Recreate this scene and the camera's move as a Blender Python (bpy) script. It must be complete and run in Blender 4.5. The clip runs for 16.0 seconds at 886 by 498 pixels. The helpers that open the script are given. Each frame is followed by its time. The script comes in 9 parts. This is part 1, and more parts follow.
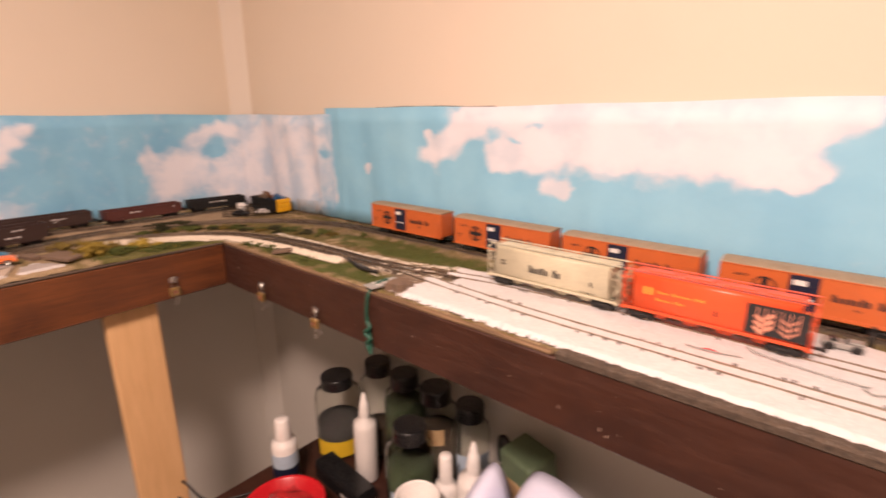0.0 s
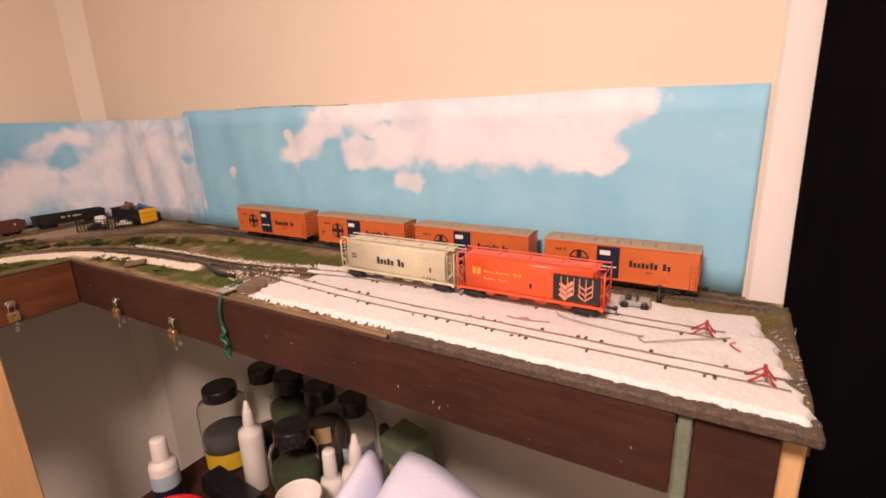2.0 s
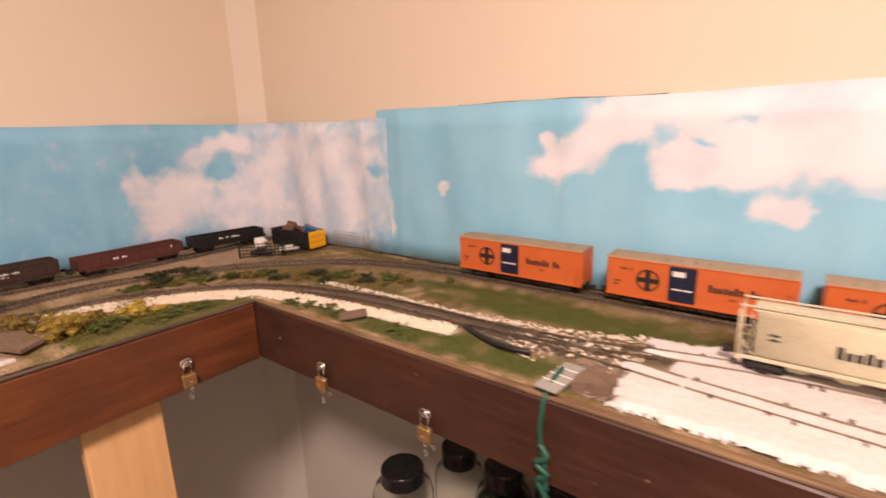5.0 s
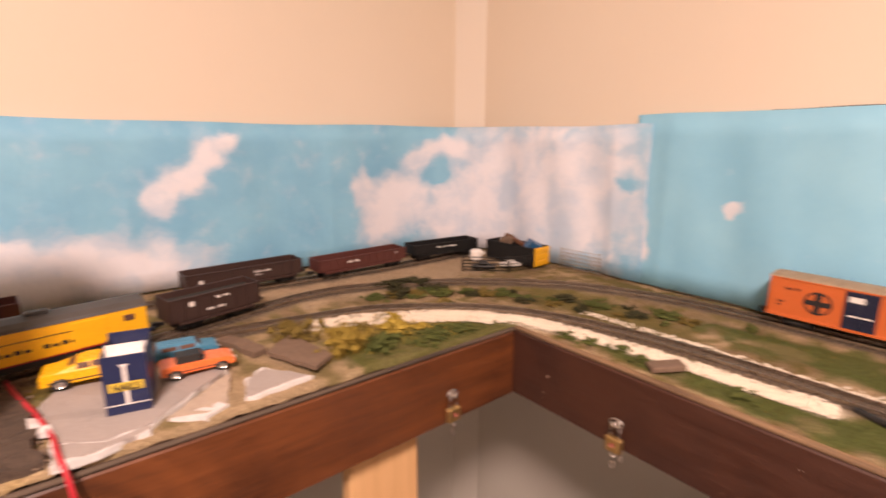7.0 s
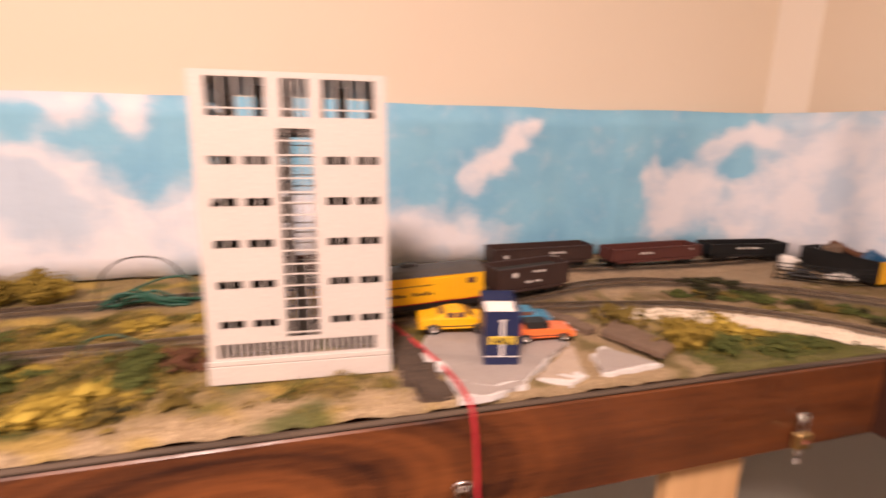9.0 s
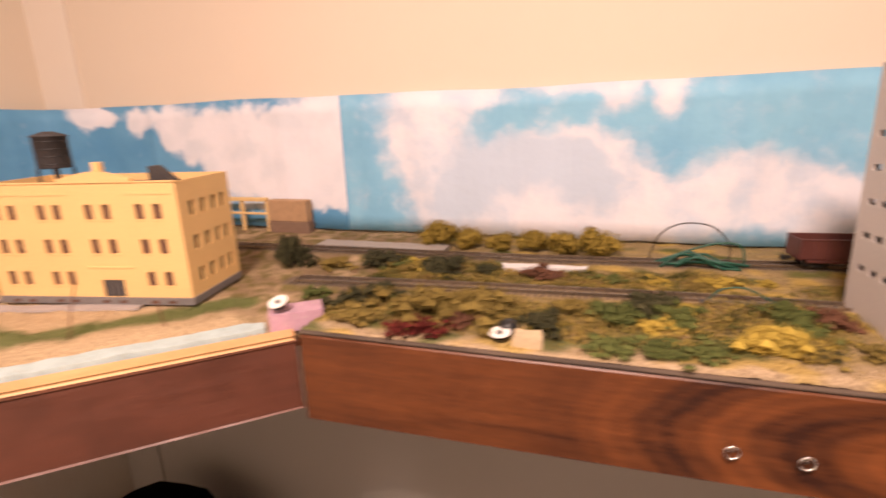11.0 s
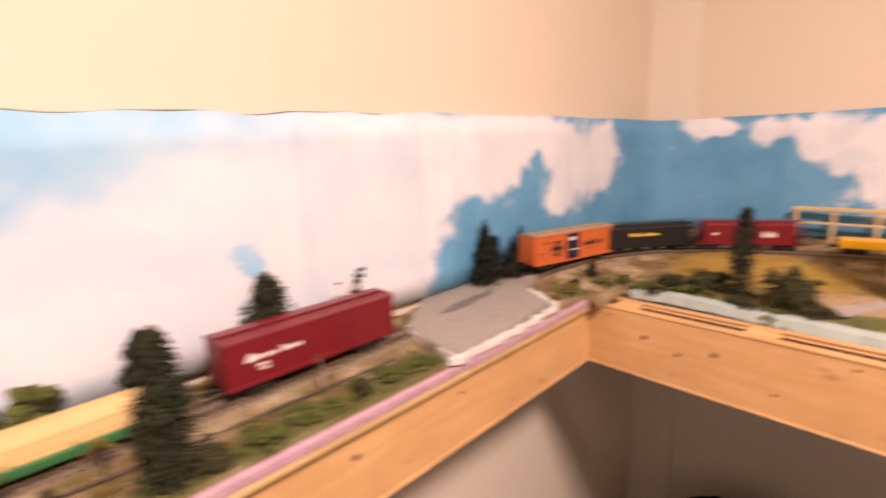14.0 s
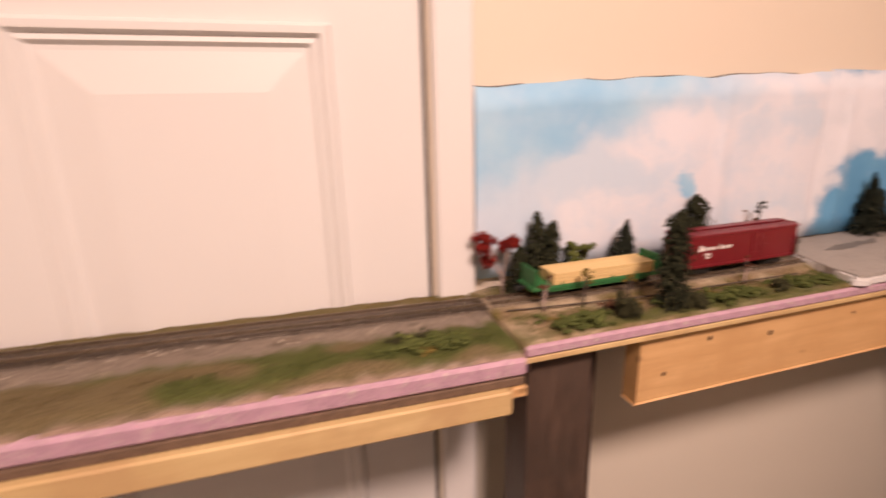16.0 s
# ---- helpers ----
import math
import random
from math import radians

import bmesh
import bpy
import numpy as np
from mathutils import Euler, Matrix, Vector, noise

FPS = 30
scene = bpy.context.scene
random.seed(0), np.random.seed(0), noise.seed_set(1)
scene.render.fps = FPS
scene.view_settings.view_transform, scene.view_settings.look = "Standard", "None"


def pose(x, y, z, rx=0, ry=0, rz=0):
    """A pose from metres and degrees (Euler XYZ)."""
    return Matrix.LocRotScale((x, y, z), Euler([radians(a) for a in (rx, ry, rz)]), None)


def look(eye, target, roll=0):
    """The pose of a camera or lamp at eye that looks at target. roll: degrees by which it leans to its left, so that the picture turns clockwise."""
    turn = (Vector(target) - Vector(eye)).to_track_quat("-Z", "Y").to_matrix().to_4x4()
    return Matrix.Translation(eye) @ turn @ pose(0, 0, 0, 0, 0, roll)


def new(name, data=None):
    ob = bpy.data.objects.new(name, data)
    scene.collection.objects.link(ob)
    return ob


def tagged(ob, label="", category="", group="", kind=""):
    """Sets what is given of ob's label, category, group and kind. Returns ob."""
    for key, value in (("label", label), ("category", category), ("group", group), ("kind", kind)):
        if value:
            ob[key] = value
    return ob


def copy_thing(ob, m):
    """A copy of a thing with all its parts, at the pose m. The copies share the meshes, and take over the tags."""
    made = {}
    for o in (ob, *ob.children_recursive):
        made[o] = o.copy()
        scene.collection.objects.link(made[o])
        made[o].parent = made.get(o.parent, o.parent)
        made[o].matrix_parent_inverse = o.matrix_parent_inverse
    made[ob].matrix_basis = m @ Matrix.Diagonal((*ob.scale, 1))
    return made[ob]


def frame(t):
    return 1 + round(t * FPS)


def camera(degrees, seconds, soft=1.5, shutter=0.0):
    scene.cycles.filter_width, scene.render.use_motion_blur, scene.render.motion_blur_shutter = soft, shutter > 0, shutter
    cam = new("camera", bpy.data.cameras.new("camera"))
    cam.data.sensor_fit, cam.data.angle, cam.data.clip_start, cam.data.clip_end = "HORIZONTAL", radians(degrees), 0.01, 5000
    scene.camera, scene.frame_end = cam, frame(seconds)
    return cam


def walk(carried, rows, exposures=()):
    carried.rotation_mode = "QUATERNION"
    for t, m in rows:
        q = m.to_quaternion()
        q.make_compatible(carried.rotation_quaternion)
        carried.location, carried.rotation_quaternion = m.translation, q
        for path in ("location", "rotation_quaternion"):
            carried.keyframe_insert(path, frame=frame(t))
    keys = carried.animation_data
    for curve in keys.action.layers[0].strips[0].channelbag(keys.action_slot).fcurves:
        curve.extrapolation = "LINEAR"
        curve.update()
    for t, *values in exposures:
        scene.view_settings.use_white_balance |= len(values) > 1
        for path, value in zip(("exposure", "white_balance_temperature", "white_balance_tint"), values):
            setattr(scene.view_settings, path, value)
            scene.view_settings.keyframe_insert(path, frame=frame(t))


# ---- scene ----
import collections

cam = camera(84.8, 16.0, soft=1.7, shutter=0.7)
PATH = [
    (0, (0.0, 0.0, 1.42), (-1.258, 1.462, 0.892), -0.3),
    (0.5, (0.044, 0.021, 1.418), (-1.049, 1.608, 0.884), -0.5),
    (1, (0.068, 0.016, 1.422), (-0.911, 1.676, 0.885), -0.7),
    (1.5, (0.085, 0.016, 1.419), (-0.873, 1.687, 0.881), -1.5),
    (2, (0.088, 0.032, 1.418), (-0.901, 1.683, 0.875), -2.1),
    (2.5, (0.062, 0.068, 1.408), (-0.989, 1.679, 0.86), -2.5),
    (3, (-0.013, 0.076, 1.417), (-1.109, 1.659, 0.878), -2.2),
    (5.5, (-0.39, 0.074, 1.396), (-1.625, 1.581, 0.945), -1.4),
    (6, (-0.452, 0.06, 1.394), (-1.752, 1.516, 0.956), -1.0),
    (6.5, (-0.47, 0.043, 1.394), (-1.873, 1.407, 0.98), -0.2),
    (7, (-0.523, 0.009, 1.4), (-2.046, 1.231, 0.969), 0.2),
    (7.5, (-0.56, -0.031, 1.395), (-2.174, 1.069, 0.965), 0.8),
    (8, (-0.58, -0.04, 1.39), (-2.275, 0.923, 0.944), 1.2),
    (8.5, (-0.587, -0.047, 1.398), (-2.382, 0.719, 0.962), 1.3),
    (9, (-0.582, -0.104, 1.384), (-2.464, 0.398, 0.929), 0.9),
    (9.6, (-0.581, -0.209, 1.389), (-2.526, -0.12, 0.93), 0.3),
    (10, (-0.579, -0.262, 1.385), (-2.508, -0.453, 0.891), -0.7),
    (12.5, (-0.32, -0.657, 1.384), (-2.055, -1.542, 0.928), -1.2),
    (13, (-0.264, -0.751, 1.404), (-1.93, -1.77, 0.97), -1.1),
    (13.5, (-0.227, -0.876, 1.404), (-1.854, -1.968, 1.005), 0.1),
    (14, (-0.151, -1.035, 1.383), (-1.562, -2.393, 0.976), -1.8),
    (14.5, (-0.066, -1.067, 1.38), (-1.357, -2.541, 0.98), -1.5),
    (15, (0.006, -1.038, 1.386), (-1.14, -2.624, 0.976), -1.1),
    (15.5, (0.06, -1.021, 1.368), (-0.836, -2.746, 0.899), -1.6),
    (16, (0.131, -0.974, 1.385), (-0.445, -2.811, 0.842), -1.5),
]
walk(cam, [(t, look(eye, target, roll)) for t, eye, target, roll in PATH],
     [(0.0, -0.08), (1.5, -0.24), (3.0, -0.28), (5.5, 0.08), (7.0, 0.2), (9.0, 0.1), (10.0, 0.05), (12.5, 0.27), (13.5, 0.25), (14.5, 0.03), (15.0, -0.02), (16.0, -0.27)])

# world: a dim closed room; the only light is the ceiling fixture
world = bpy.data.worlds.new("room_world")
scene.world = world
world.use_nodes = True
world.node_tree.nodes["Background"].inputs[0].default_value = (0.9, 0.8, 0.7, 1)
world.node_tree.nodes["Background"].inputs[1].default_value = 0.03

LAMP = (-0.03, -0.44, 2.17)
lamp_data = bpy.data.lights.new("ceiling_bulb", "AREA")
lamp_data.shape, lamp_data.size = "DISK", 0.3
lamp_data.energy = 43.5
lamp_data.color = (1.0, 0.715, 0.615)
lamp_ob = new("ceiling_bulb", lamp_data)
lamp_ob.matrix_world = pose(*LAMP)

# ---------------------------------------------------------------- materials
def node_mat(name):
    m = bpy.data.materials.new(name)
    m.use_nodes = True
    nt = m.node_tree
    return m, nt, nt.nodes, nt.links, nt.nodes["Principled BSDF"]


def mixc(nt, fac, a, b, mode="MIX"):
    """Colour mix; fac, a and b are sockets or values."""
    n = nt.nodes.new("ShaderNodeMix")
    n.data_type, n.blend_type = "RGBA", mode
    for sock, v in ((n.inputs[0], fac), (n.inputs[6], a), (n.inputs[7], b)):
        if isinstance(v, bpy.types.NodeSocket):
            nt.links.new(v, sock)
        else:
            sock.default_value = (*v, 1) if isinstance(v, tuple) and len(v) == 3 else v
    return n.outputs[2]


def noise_tex(nt, vec, scale, detail=4, rough=0.55):
    n = nt.nodes.new("ShaderNodeTexNoise")
    n.inputs["Scale"].default_value, n.inputs["Detail"].default_value, n.inputs["Roughness"].default_value = scale, detail, rough
    if vec is not None:
        nt.links.new(vec, n.inputs["Vector"])
    return n.outputs[0]


def ramp(nt, fac, stops):
    n = nt.nodes.new("ShaderNodeValToRGB")
    el = n.color_ramp.elements
    while len(el) < len(stops):
        el.new(0.5)
    for e, (p, c) in zip(el, stops):
        e.position, e.color = p, (*c, 1) if len(c) == 3 else c
    nt.links.new(fac, n.inputs[0])
    return n.outputs[0]


def remap(nt, v, a, b, lo=0.0, hi=1.0, smooth=True):
    n = nt.nodes.new("ShaderNodeMapRange")
    n.interpolation_type = "SMOOTHSTEP" if smooth else "LINEAR"
    nt.links.new(v, n.inputs[0])
    for i, x in zip((1, 2, 3, 4), (a, b, lo, hi)):
        n.inputs[i].default_value = x
    return n.outputs[0]


def math_node(nt, op, a, b=None):
    n = nt.nodes.new("ShaderNodeMath")
    n.operation = op
    for sock, v in zip(n.inputs, (a, b)):
        if v is None:
            continue
        if isinstance(v, bpy.types.NodeSocket):
            nt.links.new(v, sock)
        else:
            sock.default_value = v
    return n.outputs[0]


def bump(nt, bsdf, height, strength=0.3, dist=0.001):
    n = nt.nodes.new("ShaderNodeBump")
    n.inputs["Strength"].default_value, n.inputs["Distance"].default_value = strength, dist
    nt.links.new(height, n.inputs["Height"])
    nt.links.new(n.outputs[0], bsdf.inputs["Normal"])


def obj_coord(nt):
    return nt.nodes.new("ShaderNodeTexCoord").outputs["Object"]


def paint(name, c, dark=0.8, rough=0.5, metal=0.0, big=30.0, fine=500.0, b=0.12, dirt=None, amount=0.3):
    """A painted or moulded surface: broad tone drift, fine grain, optional dirt."""
    m, nt, ns, ln, p = node_mat(name)
    v = obj_coord(nt)
    n1, n2 = noise_tex(nt, v, big, 3), noise_tex(nt, v, fine, 4)
    col = mixc(nt, remap(nt, n1, 0.3, 0.7), tuple(x * dark for x in c), c)
    col = mixc(nt, remap(nt, n2, 0.35, 0.75), col, tuple(min(1, x * 1.12) for x in c))
    if dirt:
        n3 = noise_tex(nt, v, big * 3.3, 6, 0.7)
        col = mixc(nt, remap(nt, n3, 0.52, 0.72, 0, amount), col, dirt)
    ln.new(col, p.inputs["Base Color"])
    ln.new(remap(nt, n2, 0.2, 0.8, rough - 0.08, min(1, rough + 0.1)), p.inputs["Roughness"])
    p.inputs["Metallic"].default_value = metal
    bump(nt, p, n2, b, 0.0006)
    return m


def wood(name, light, dark_c, along="X", bands=9.0, stretch=14.0, rough=0.55, knots=False, contrast=1.0, warp=5.0, streak=1.0, stain=None, chips=None):
    """Sawn or stained board with grain running along one local axis."""
    m, nt, ns, ln, p = node_mat(name)
    v = obj_coord(nt)
    mp = ns.new("ShaderNodeMapping")
    s = {"X": (1 / stretch, 1, 1), "Y": (1, 1 / stretch, 1), "Z": (1, 1, 1 / stretch)}[along]
    mp.inputs["Scale"].default_value = tuple(60 * x for x in s)
    ln.new(v, mp.inputs["Vector"])
    w = noise_tex(nt, mp.outputs[0], bands * 0.05, 1.5, 0.4)
    rings = math_node(nt, "SINE", math_node(nt, "MULTIPLY", w, warp * 9.0))
    g = noise_tex(nt, mp.outputs[0], 2.5, 5, 0.65)
    f = math_node(nt, "ADD", math_node(nt, "MULTIPLY", rings, 0.16 * contrast), math_node(nt, "ADD", math_node(nt, "MULTIPLY", g, streak), 0.5 - 0.5 * streak))
    mid = tuple((a + b_) / 2 for a, b_ in zip(light, dark_c))
    col = ramp(nt, f, [(0.15, dark_c), (0.5, mid), (0.85, light)])
    if knots:
        vo = ns.new("ShaderNodeTexVoronoi")
        mp2 = ns.new("ShaderNodeMapping")
        k = {"X": (16, 30, 30), "Y": (30, 16, 30), "Z": (30, 30, 16)}[along]
        mp2.inputs["Scale"].default_value = k
        ln.new(v, mp2.inputs["Vector"])
        ln.new(mp2.outputs[0], vo.inputs["Vector"])
        vo.inputs["Scale"].default_value = 1.0
        col = mixc(nt, remap(nt, vo.outputs["Distance"], 0.07, 0.17, 0.85, 0.0), col, tuple(x * 0.35 for x in dark_c))
    if stain:
        col = mixc(nt, remap(nt, noise_tex(nt, v, 13, 5, 0.6), 0.42, 0.66, 0, 0.75), col, stain)
    if chips:
        col = mixc(nt, remap(nt, noise_tex(nt, v, 120, 4, 0.6), 0.70, 0.75, 0, 0.55), col, chips)
    fine = noise_tex(nt, v, 900, 3)
    col = mixc(nt, remap(nt, fine, 0.4, 0.8, 0, 0.18), col, tuple(x * 0.6 for x in dark_c))
    ln.new(col, p.inputs["Base Color"])
    ln.new(remap(nt, g, 0.3, 0.7, rough - 0.1, rough + 0.1), p.inputs["Roughness"])
    bump(nt, p, g, 0.25, 0.0008)
    return m


def flamed(name, light, dark_c, hearts, rough=0.36):
    """Stained softwood: broken streaks along y, and arched rings round a few hearts (place along y, height, reach along, reach up)."""
    m, nt, ns, ln, p = node_mat(name)
    v = obj_coord(nt)
    sep = ns.new("ShaderNodeSeparateXYZ")
    ln.new(v, sep.inputs[0])
    def stretched(across, lengthwise, scale, detail, rough_):
        mp = ns.new("ShaderNodeMapping")
        mp.inputs["Scale"].default_value = (across, lengthwise, across)
        ln.new(v, mp.inputs["Vector"])
        return noise_tex(nt, mp.outputs[0], scale, detail, rough_)
    sway, pores, streaks, broad = stretched(30, 5, 0.6, 3, 0.5), stretched(40, 5, 9.0, 4, 0.7), stretched(40, 2.2, 2.2, 4, 0.62), stretched(22, 4.5, 1.0, 3, 0.5)
    near = None
    for y, z, a, c in hearts:
        dy = math_node(nt, "DIVIDE", math_node(nt, "SUBTRACT", sep.outputs[1], y), a)
        dz = math_node(nt, "DIVIDE", math_node(nt, "SUBTRACT", sep.outputs[2], z), c)
        d = math_node(nt, "SQRT", math_node(nt, "ADD", math_node(nt, "MULTIPLY", dy, dy), math_node(nt, "MULTIPLY", dz, dz)))
        near = d if near is None else math_node(nt, "MINIMUM", near, d)
    wobble = math_node(nt, "MULTIPLY", math_node(nt, "SUBTRACT", sway, 0.5), 4.5)
    rings = math_node(nt, "SINE", math_node(nt, "ADD", math_node(nt, "SUBTRACT", math_node(nt, "MULTIPLY", near, 4.65), 1.57), wobble))
    lines = math_node(nt, "SINE", math_node(nt, "ADD", math_node(nt, "MULTIPLY", near, 21.0), math_node(nt, "MULTIPLY", wobble, 3.0)))
    fade = remap(nt, near, 2.2, 4.6, 1.0, 0.12)
    arch = math_node(nt, "MULTIPLY", math_node(nt, "ADD", math_node(nt, "MULTIPLY", rings, 0.12), math_node(nt, "MULTIPLY", lines, 0.035)), fade)
    f = math_node(nt, "ADD", arch, math_node(nt, "ADD", math_node(nt, "MULTIPLY", streaks, 0.36), math_node(nt, "ADD", math_node(nt, "MULTIPLY", broad, 0.42), 0.10)))
    f = math_node(nt, "ADD", f, math_node(nt, "MULTIPLY", math_node(nt, "SUBTRACT", pores, 0.5), 0.22))
    mid = tuple(a * 0.36 + b_ * 0.64 for a, b_ in zip(light, dark_c))
    col = ramp(nt, f, [(0.30, dark_c), (0.48, mid), (0.78, light)])
    col = mixc(nt, remap(nt, noise_tex(nt, v, 120, 4, 0.6), 0.72, 0.76, 0, 0.4), col, (0.26, 0.13, 0.07))
    ln.new(col, p.inputs["Base Color"])
    ln.new(remap(nt, pores, 0.3, 0.7, rough - 0.08, rough + 0.12), p.inputs["Roughness"])
    bump(nt, p, pores, 0.2, 0.0006)
    return m


def foliage(name, a, b_, rough=0.9):
    """Foam and fibre scenery: tint differs from clump to clump and from copy to copy."""
    m, nt, ns, ln, p = node_mat(name)
    geo = ns.new("ShaderNodeNewGeometry")
    info = ns.new("ShaderNodeObjectInfo")
    v = obj_coord(nt)
    n1 = noise_tex(nt, v, 160, 4)
    f = math_node(nt, "ADD", math_node(nt, "MULTIPLY", geo.outputs["Random Per Island"], 0.7), math_node(nt, "MULTIPLY", n1, 0.5))
    col = mixc(nt, remap(nt, f, 0.2, 1.0), a, b_)
    col = mixc(nt, math_node(nt, "MULTIPLY", info.outputs["Random"], 0.3), col, tuple(x * 0.5 for x in a))
    ln.new(col, p.inputs["Base Color"])
    p.inputs["Roughness"].default_value = rough
    p.inputs["Specular IOR Level"].default_value = 0.15
    return m


def sky_paper(name, blobs, holes=(), blue=(0.30, 0.62, 0.80), deep=(0.2, 0.5, 0.72), white=(0.82, 0.83, 0.90), soft=0.2, shade=(0.60, 0.68, 0.78), warp=0.03, rag=0.5, mist=(), crease=0.35, gap=1.3):
    """Printed sky: clouds built up from soft ovals (centre and radii along the sheet and up it, in metres); holes are blue gaps, mist marks greyish cloud."""
    m, nt, ns, ln, p = node_mat(name)
    uv = ns.new("ShaderNodeUVMap").outputs[0]
    def vmath(op, a, b=None, scale=None):
        n = ns.new("ShaderNodeVectorMath")
        n.operation = op
        for sock, v in ((n.inputs[0], a), (n.inputs[1], b)):
            if isinstance(v, bpy.types.NodeSocket):
                ln.new(v, sock)
            elif v is not None:
                sock.default_value = v
        if scale is not None:
            n.inputs["Scale"].default_value = scale
        return n.outputs["Value"] if op == "LENGTH" else n.outputs[0]
    def swirl(vec, scale, amount, detail):
        n = ns.new("ShaderNodeTexNoise")
        n.inputs["Scale"].default_value, n.inputs["Detail"].default_value, n.inputs["Roughness"].default_value = scale, detail, 0.6
        ln.new(uv, n.inputs["Vector"])
        return vmath("ADD", vec, vmath("SCALE", vmath("SUBTRACT", n.outputs["Color"], (0.5, 0.5, 0.5)), scale=amount))
    def field(vec, items, grow=1.4):
        """Sum of bell-shaped ovals."""
        total = None
        for u, v_, ru, rv in items:
            d = vmath("LENGTH", vmath("MULTIPLY", vmath("SUBTRACT", vec, (u, v_, 0)), (1 / (ru * grow), 1 / (rv * grow), 0)))
            f = remap(nt, d, 0.0, 1.0, 1.0, 0.0)
            total = f if total is None else math_node(nt, "ADD", total, f)
        return total
    vec = swirl(swirl(uv, 9, warp * 1.3, 2), 34, warp * 0.9, 6)
    billow = ns.new("ShaderNodeTexVoronoi")
    billow.feature = "SMOOTH_F1"
    billow.inputs["Scale"].default_value, billow.inputs["Smoothness"].default_value = 46, 0.6
    ln.new(vec, billow.inputs["Vector"])
    rough_n = math_node(nt, "SUBTRACT", noise_tex(nt, vec, 26, 7, 0.66), 0.5)
    puff = math_node(nt, "ADD", math_node(nt, "MULTIPLY", rough_n, rag * 2.2), math_node(nt, "MULTIPLY", math_node(nt, "SUBTRACT", 0.42, billow.outputs["Distance"]), rag * 0.7))
    body = math_node(nt, "ADD", math_node(nt, "MINIMUM", field(vec, blobs), 1.15), puff)
    if holes:
        body = math_node(nt, "SUBTRACT", body, math_node(nt, "MULTIPLY", field(vec, holes), gap))
    cloud = remap(nt, body, 0.36 - soft, 0.36 + soft)
    n1 = noise_tex(nt, uv, 9, 4)
    col_b = mixc(nt, remap(nt, n1, 0.3, 0.7), deep, blue)
    n2 = noise_tex(nt, vec, 15, 5)
    dull = remap(nt, n2, 0.40, 0.70, 0, 0.7)
    if mist:
        dull = math_node(nt, "MAXIMUM", dull, remap(nt, math_node(nt, "ADD", field(vec, mist), puff), 0.15, 1.0, 0, 0.8))
    col_w = mixc(nt, dull, white, shade)
    col_w = mixc(nt, remap(nt, body, 0.3, 1.0, 0.35, 0.0), col_w, shade)
    col = mixc(nt, cloud, col_b, col_w)
    fine = noise_tex(nt, uv, 700, 2)
    col = mixc(nt, remap(nt, fine, 0.4, 0.7, 0, 0.05), col, (0.5, 0.55, 0.6))
    ln.new(col, p.inputs["Base Color"])
    p.inputs["Roughness"].default_value = 0.62
    p.inputs["Specular IOR Level"].default_value = 0.3
    folds = noise_tex(nt, vmath("MULTIPLY", uv, (14.0, 2.2, 0)), 1.0, 4, 0.55)
    dents = noise_tex(nt, uv, 22, 3)
    bump(nt, p, math_node(nt, "ADD", math_node(nt, "MULTIPLY", folds, 1.6), dents), crease * 0.7, 0.005)
    return m


def glassy(name, tint, rough=0.06):
    m, nt, ns, ln, p = node_mat(name)
    p.inputs["Base Color"].default_value = (*tint, 1)
    p.inputs["Transmission Weight"].default_value = 1.0
    p.inputs["Roughness"].default_value = rough
    p.inputs["IOR"].default_value = 1.10
    return m


def plain(name, c, rough=0.7):
    """Smooth wall or door paint: faint roller drift and slight scuffs."""
    m, nt, ns, ln, p = node_mat(name)
    v = obj_coord(nt)
    n1, n2 = noise_tex(nt, v, 1.6, 3), noise_tex(nt, v, 7, 4)
    col = mixc(nt, remap(nt, n1, 0.3, 0.7), tuple(x * 0.965 for x in c), c)
    col = mixc(nt, remap(nt, n2, 0.55, 0.8, 0, 0.12), col, tuple(x * 0.86 for x in c))
    ln.new(col, p.inputs["Base Color"])
    p.inputs["Roughness"].default_value = rough
    p.inputs["Specular IOR Level"].default_value = 0.3
    bump(nt, p, noise_tex(nt, v, 130, 2), 0.05, 0.0006)
    return m


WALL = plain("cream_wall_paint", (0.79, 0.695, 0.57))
STRIP = plain("light_corner_strip", (0.82, 0.75, 0.655))
LOWER = plain("greyer_lower_wall", (0.615, 0.594, 0.541))
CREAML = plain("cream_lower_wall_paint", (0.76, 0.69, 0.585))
TRIM = plain("white_trim_paint", (0.80, 0.77, 0.75), 0.45)
DOORP = plain("white_door_paint", (0.78, 0.76, 0.74), 0.42)
CEIL = paint("ceiling_paint", (0.85, 0.82, 0.76), 0.97, 0.9, big=2, fine=150, b=0.2)
FLOOR = paint("floor_vinyl", (0.14, 0.115, 0.095), 0.8, 0.5, big=6, fine=200, b=0.1)
CURTAIN = paint("black_cloth", (0.0035, 0.0033, 0.0038), 0.7, 0.95, big=9, fine=900, b=0.4)
for m_black in (CURTAIN,):
    m_black.node_tree.nodes["Principled BSDF"].inputs["Specular IOR Level"].default_value = 0.04
WALNUT = flamed("stained_walnut_board", (0.235, 0.076, 0.022), (0.036, 0.0125, 0.007), [(-0.165, 1.146, 0.066, 0.028)])
BROWN = wood("brown_painted_board", (0.070, 0.025, 0.014), (0.038, 0.014, 0.009), "X", bands=7, stretch=7, rough=0.5, contrast=0.3, streak=0.7, stain=(0.034, 0.013, 0.009), chips=(0.22, 0.12, 0.08))
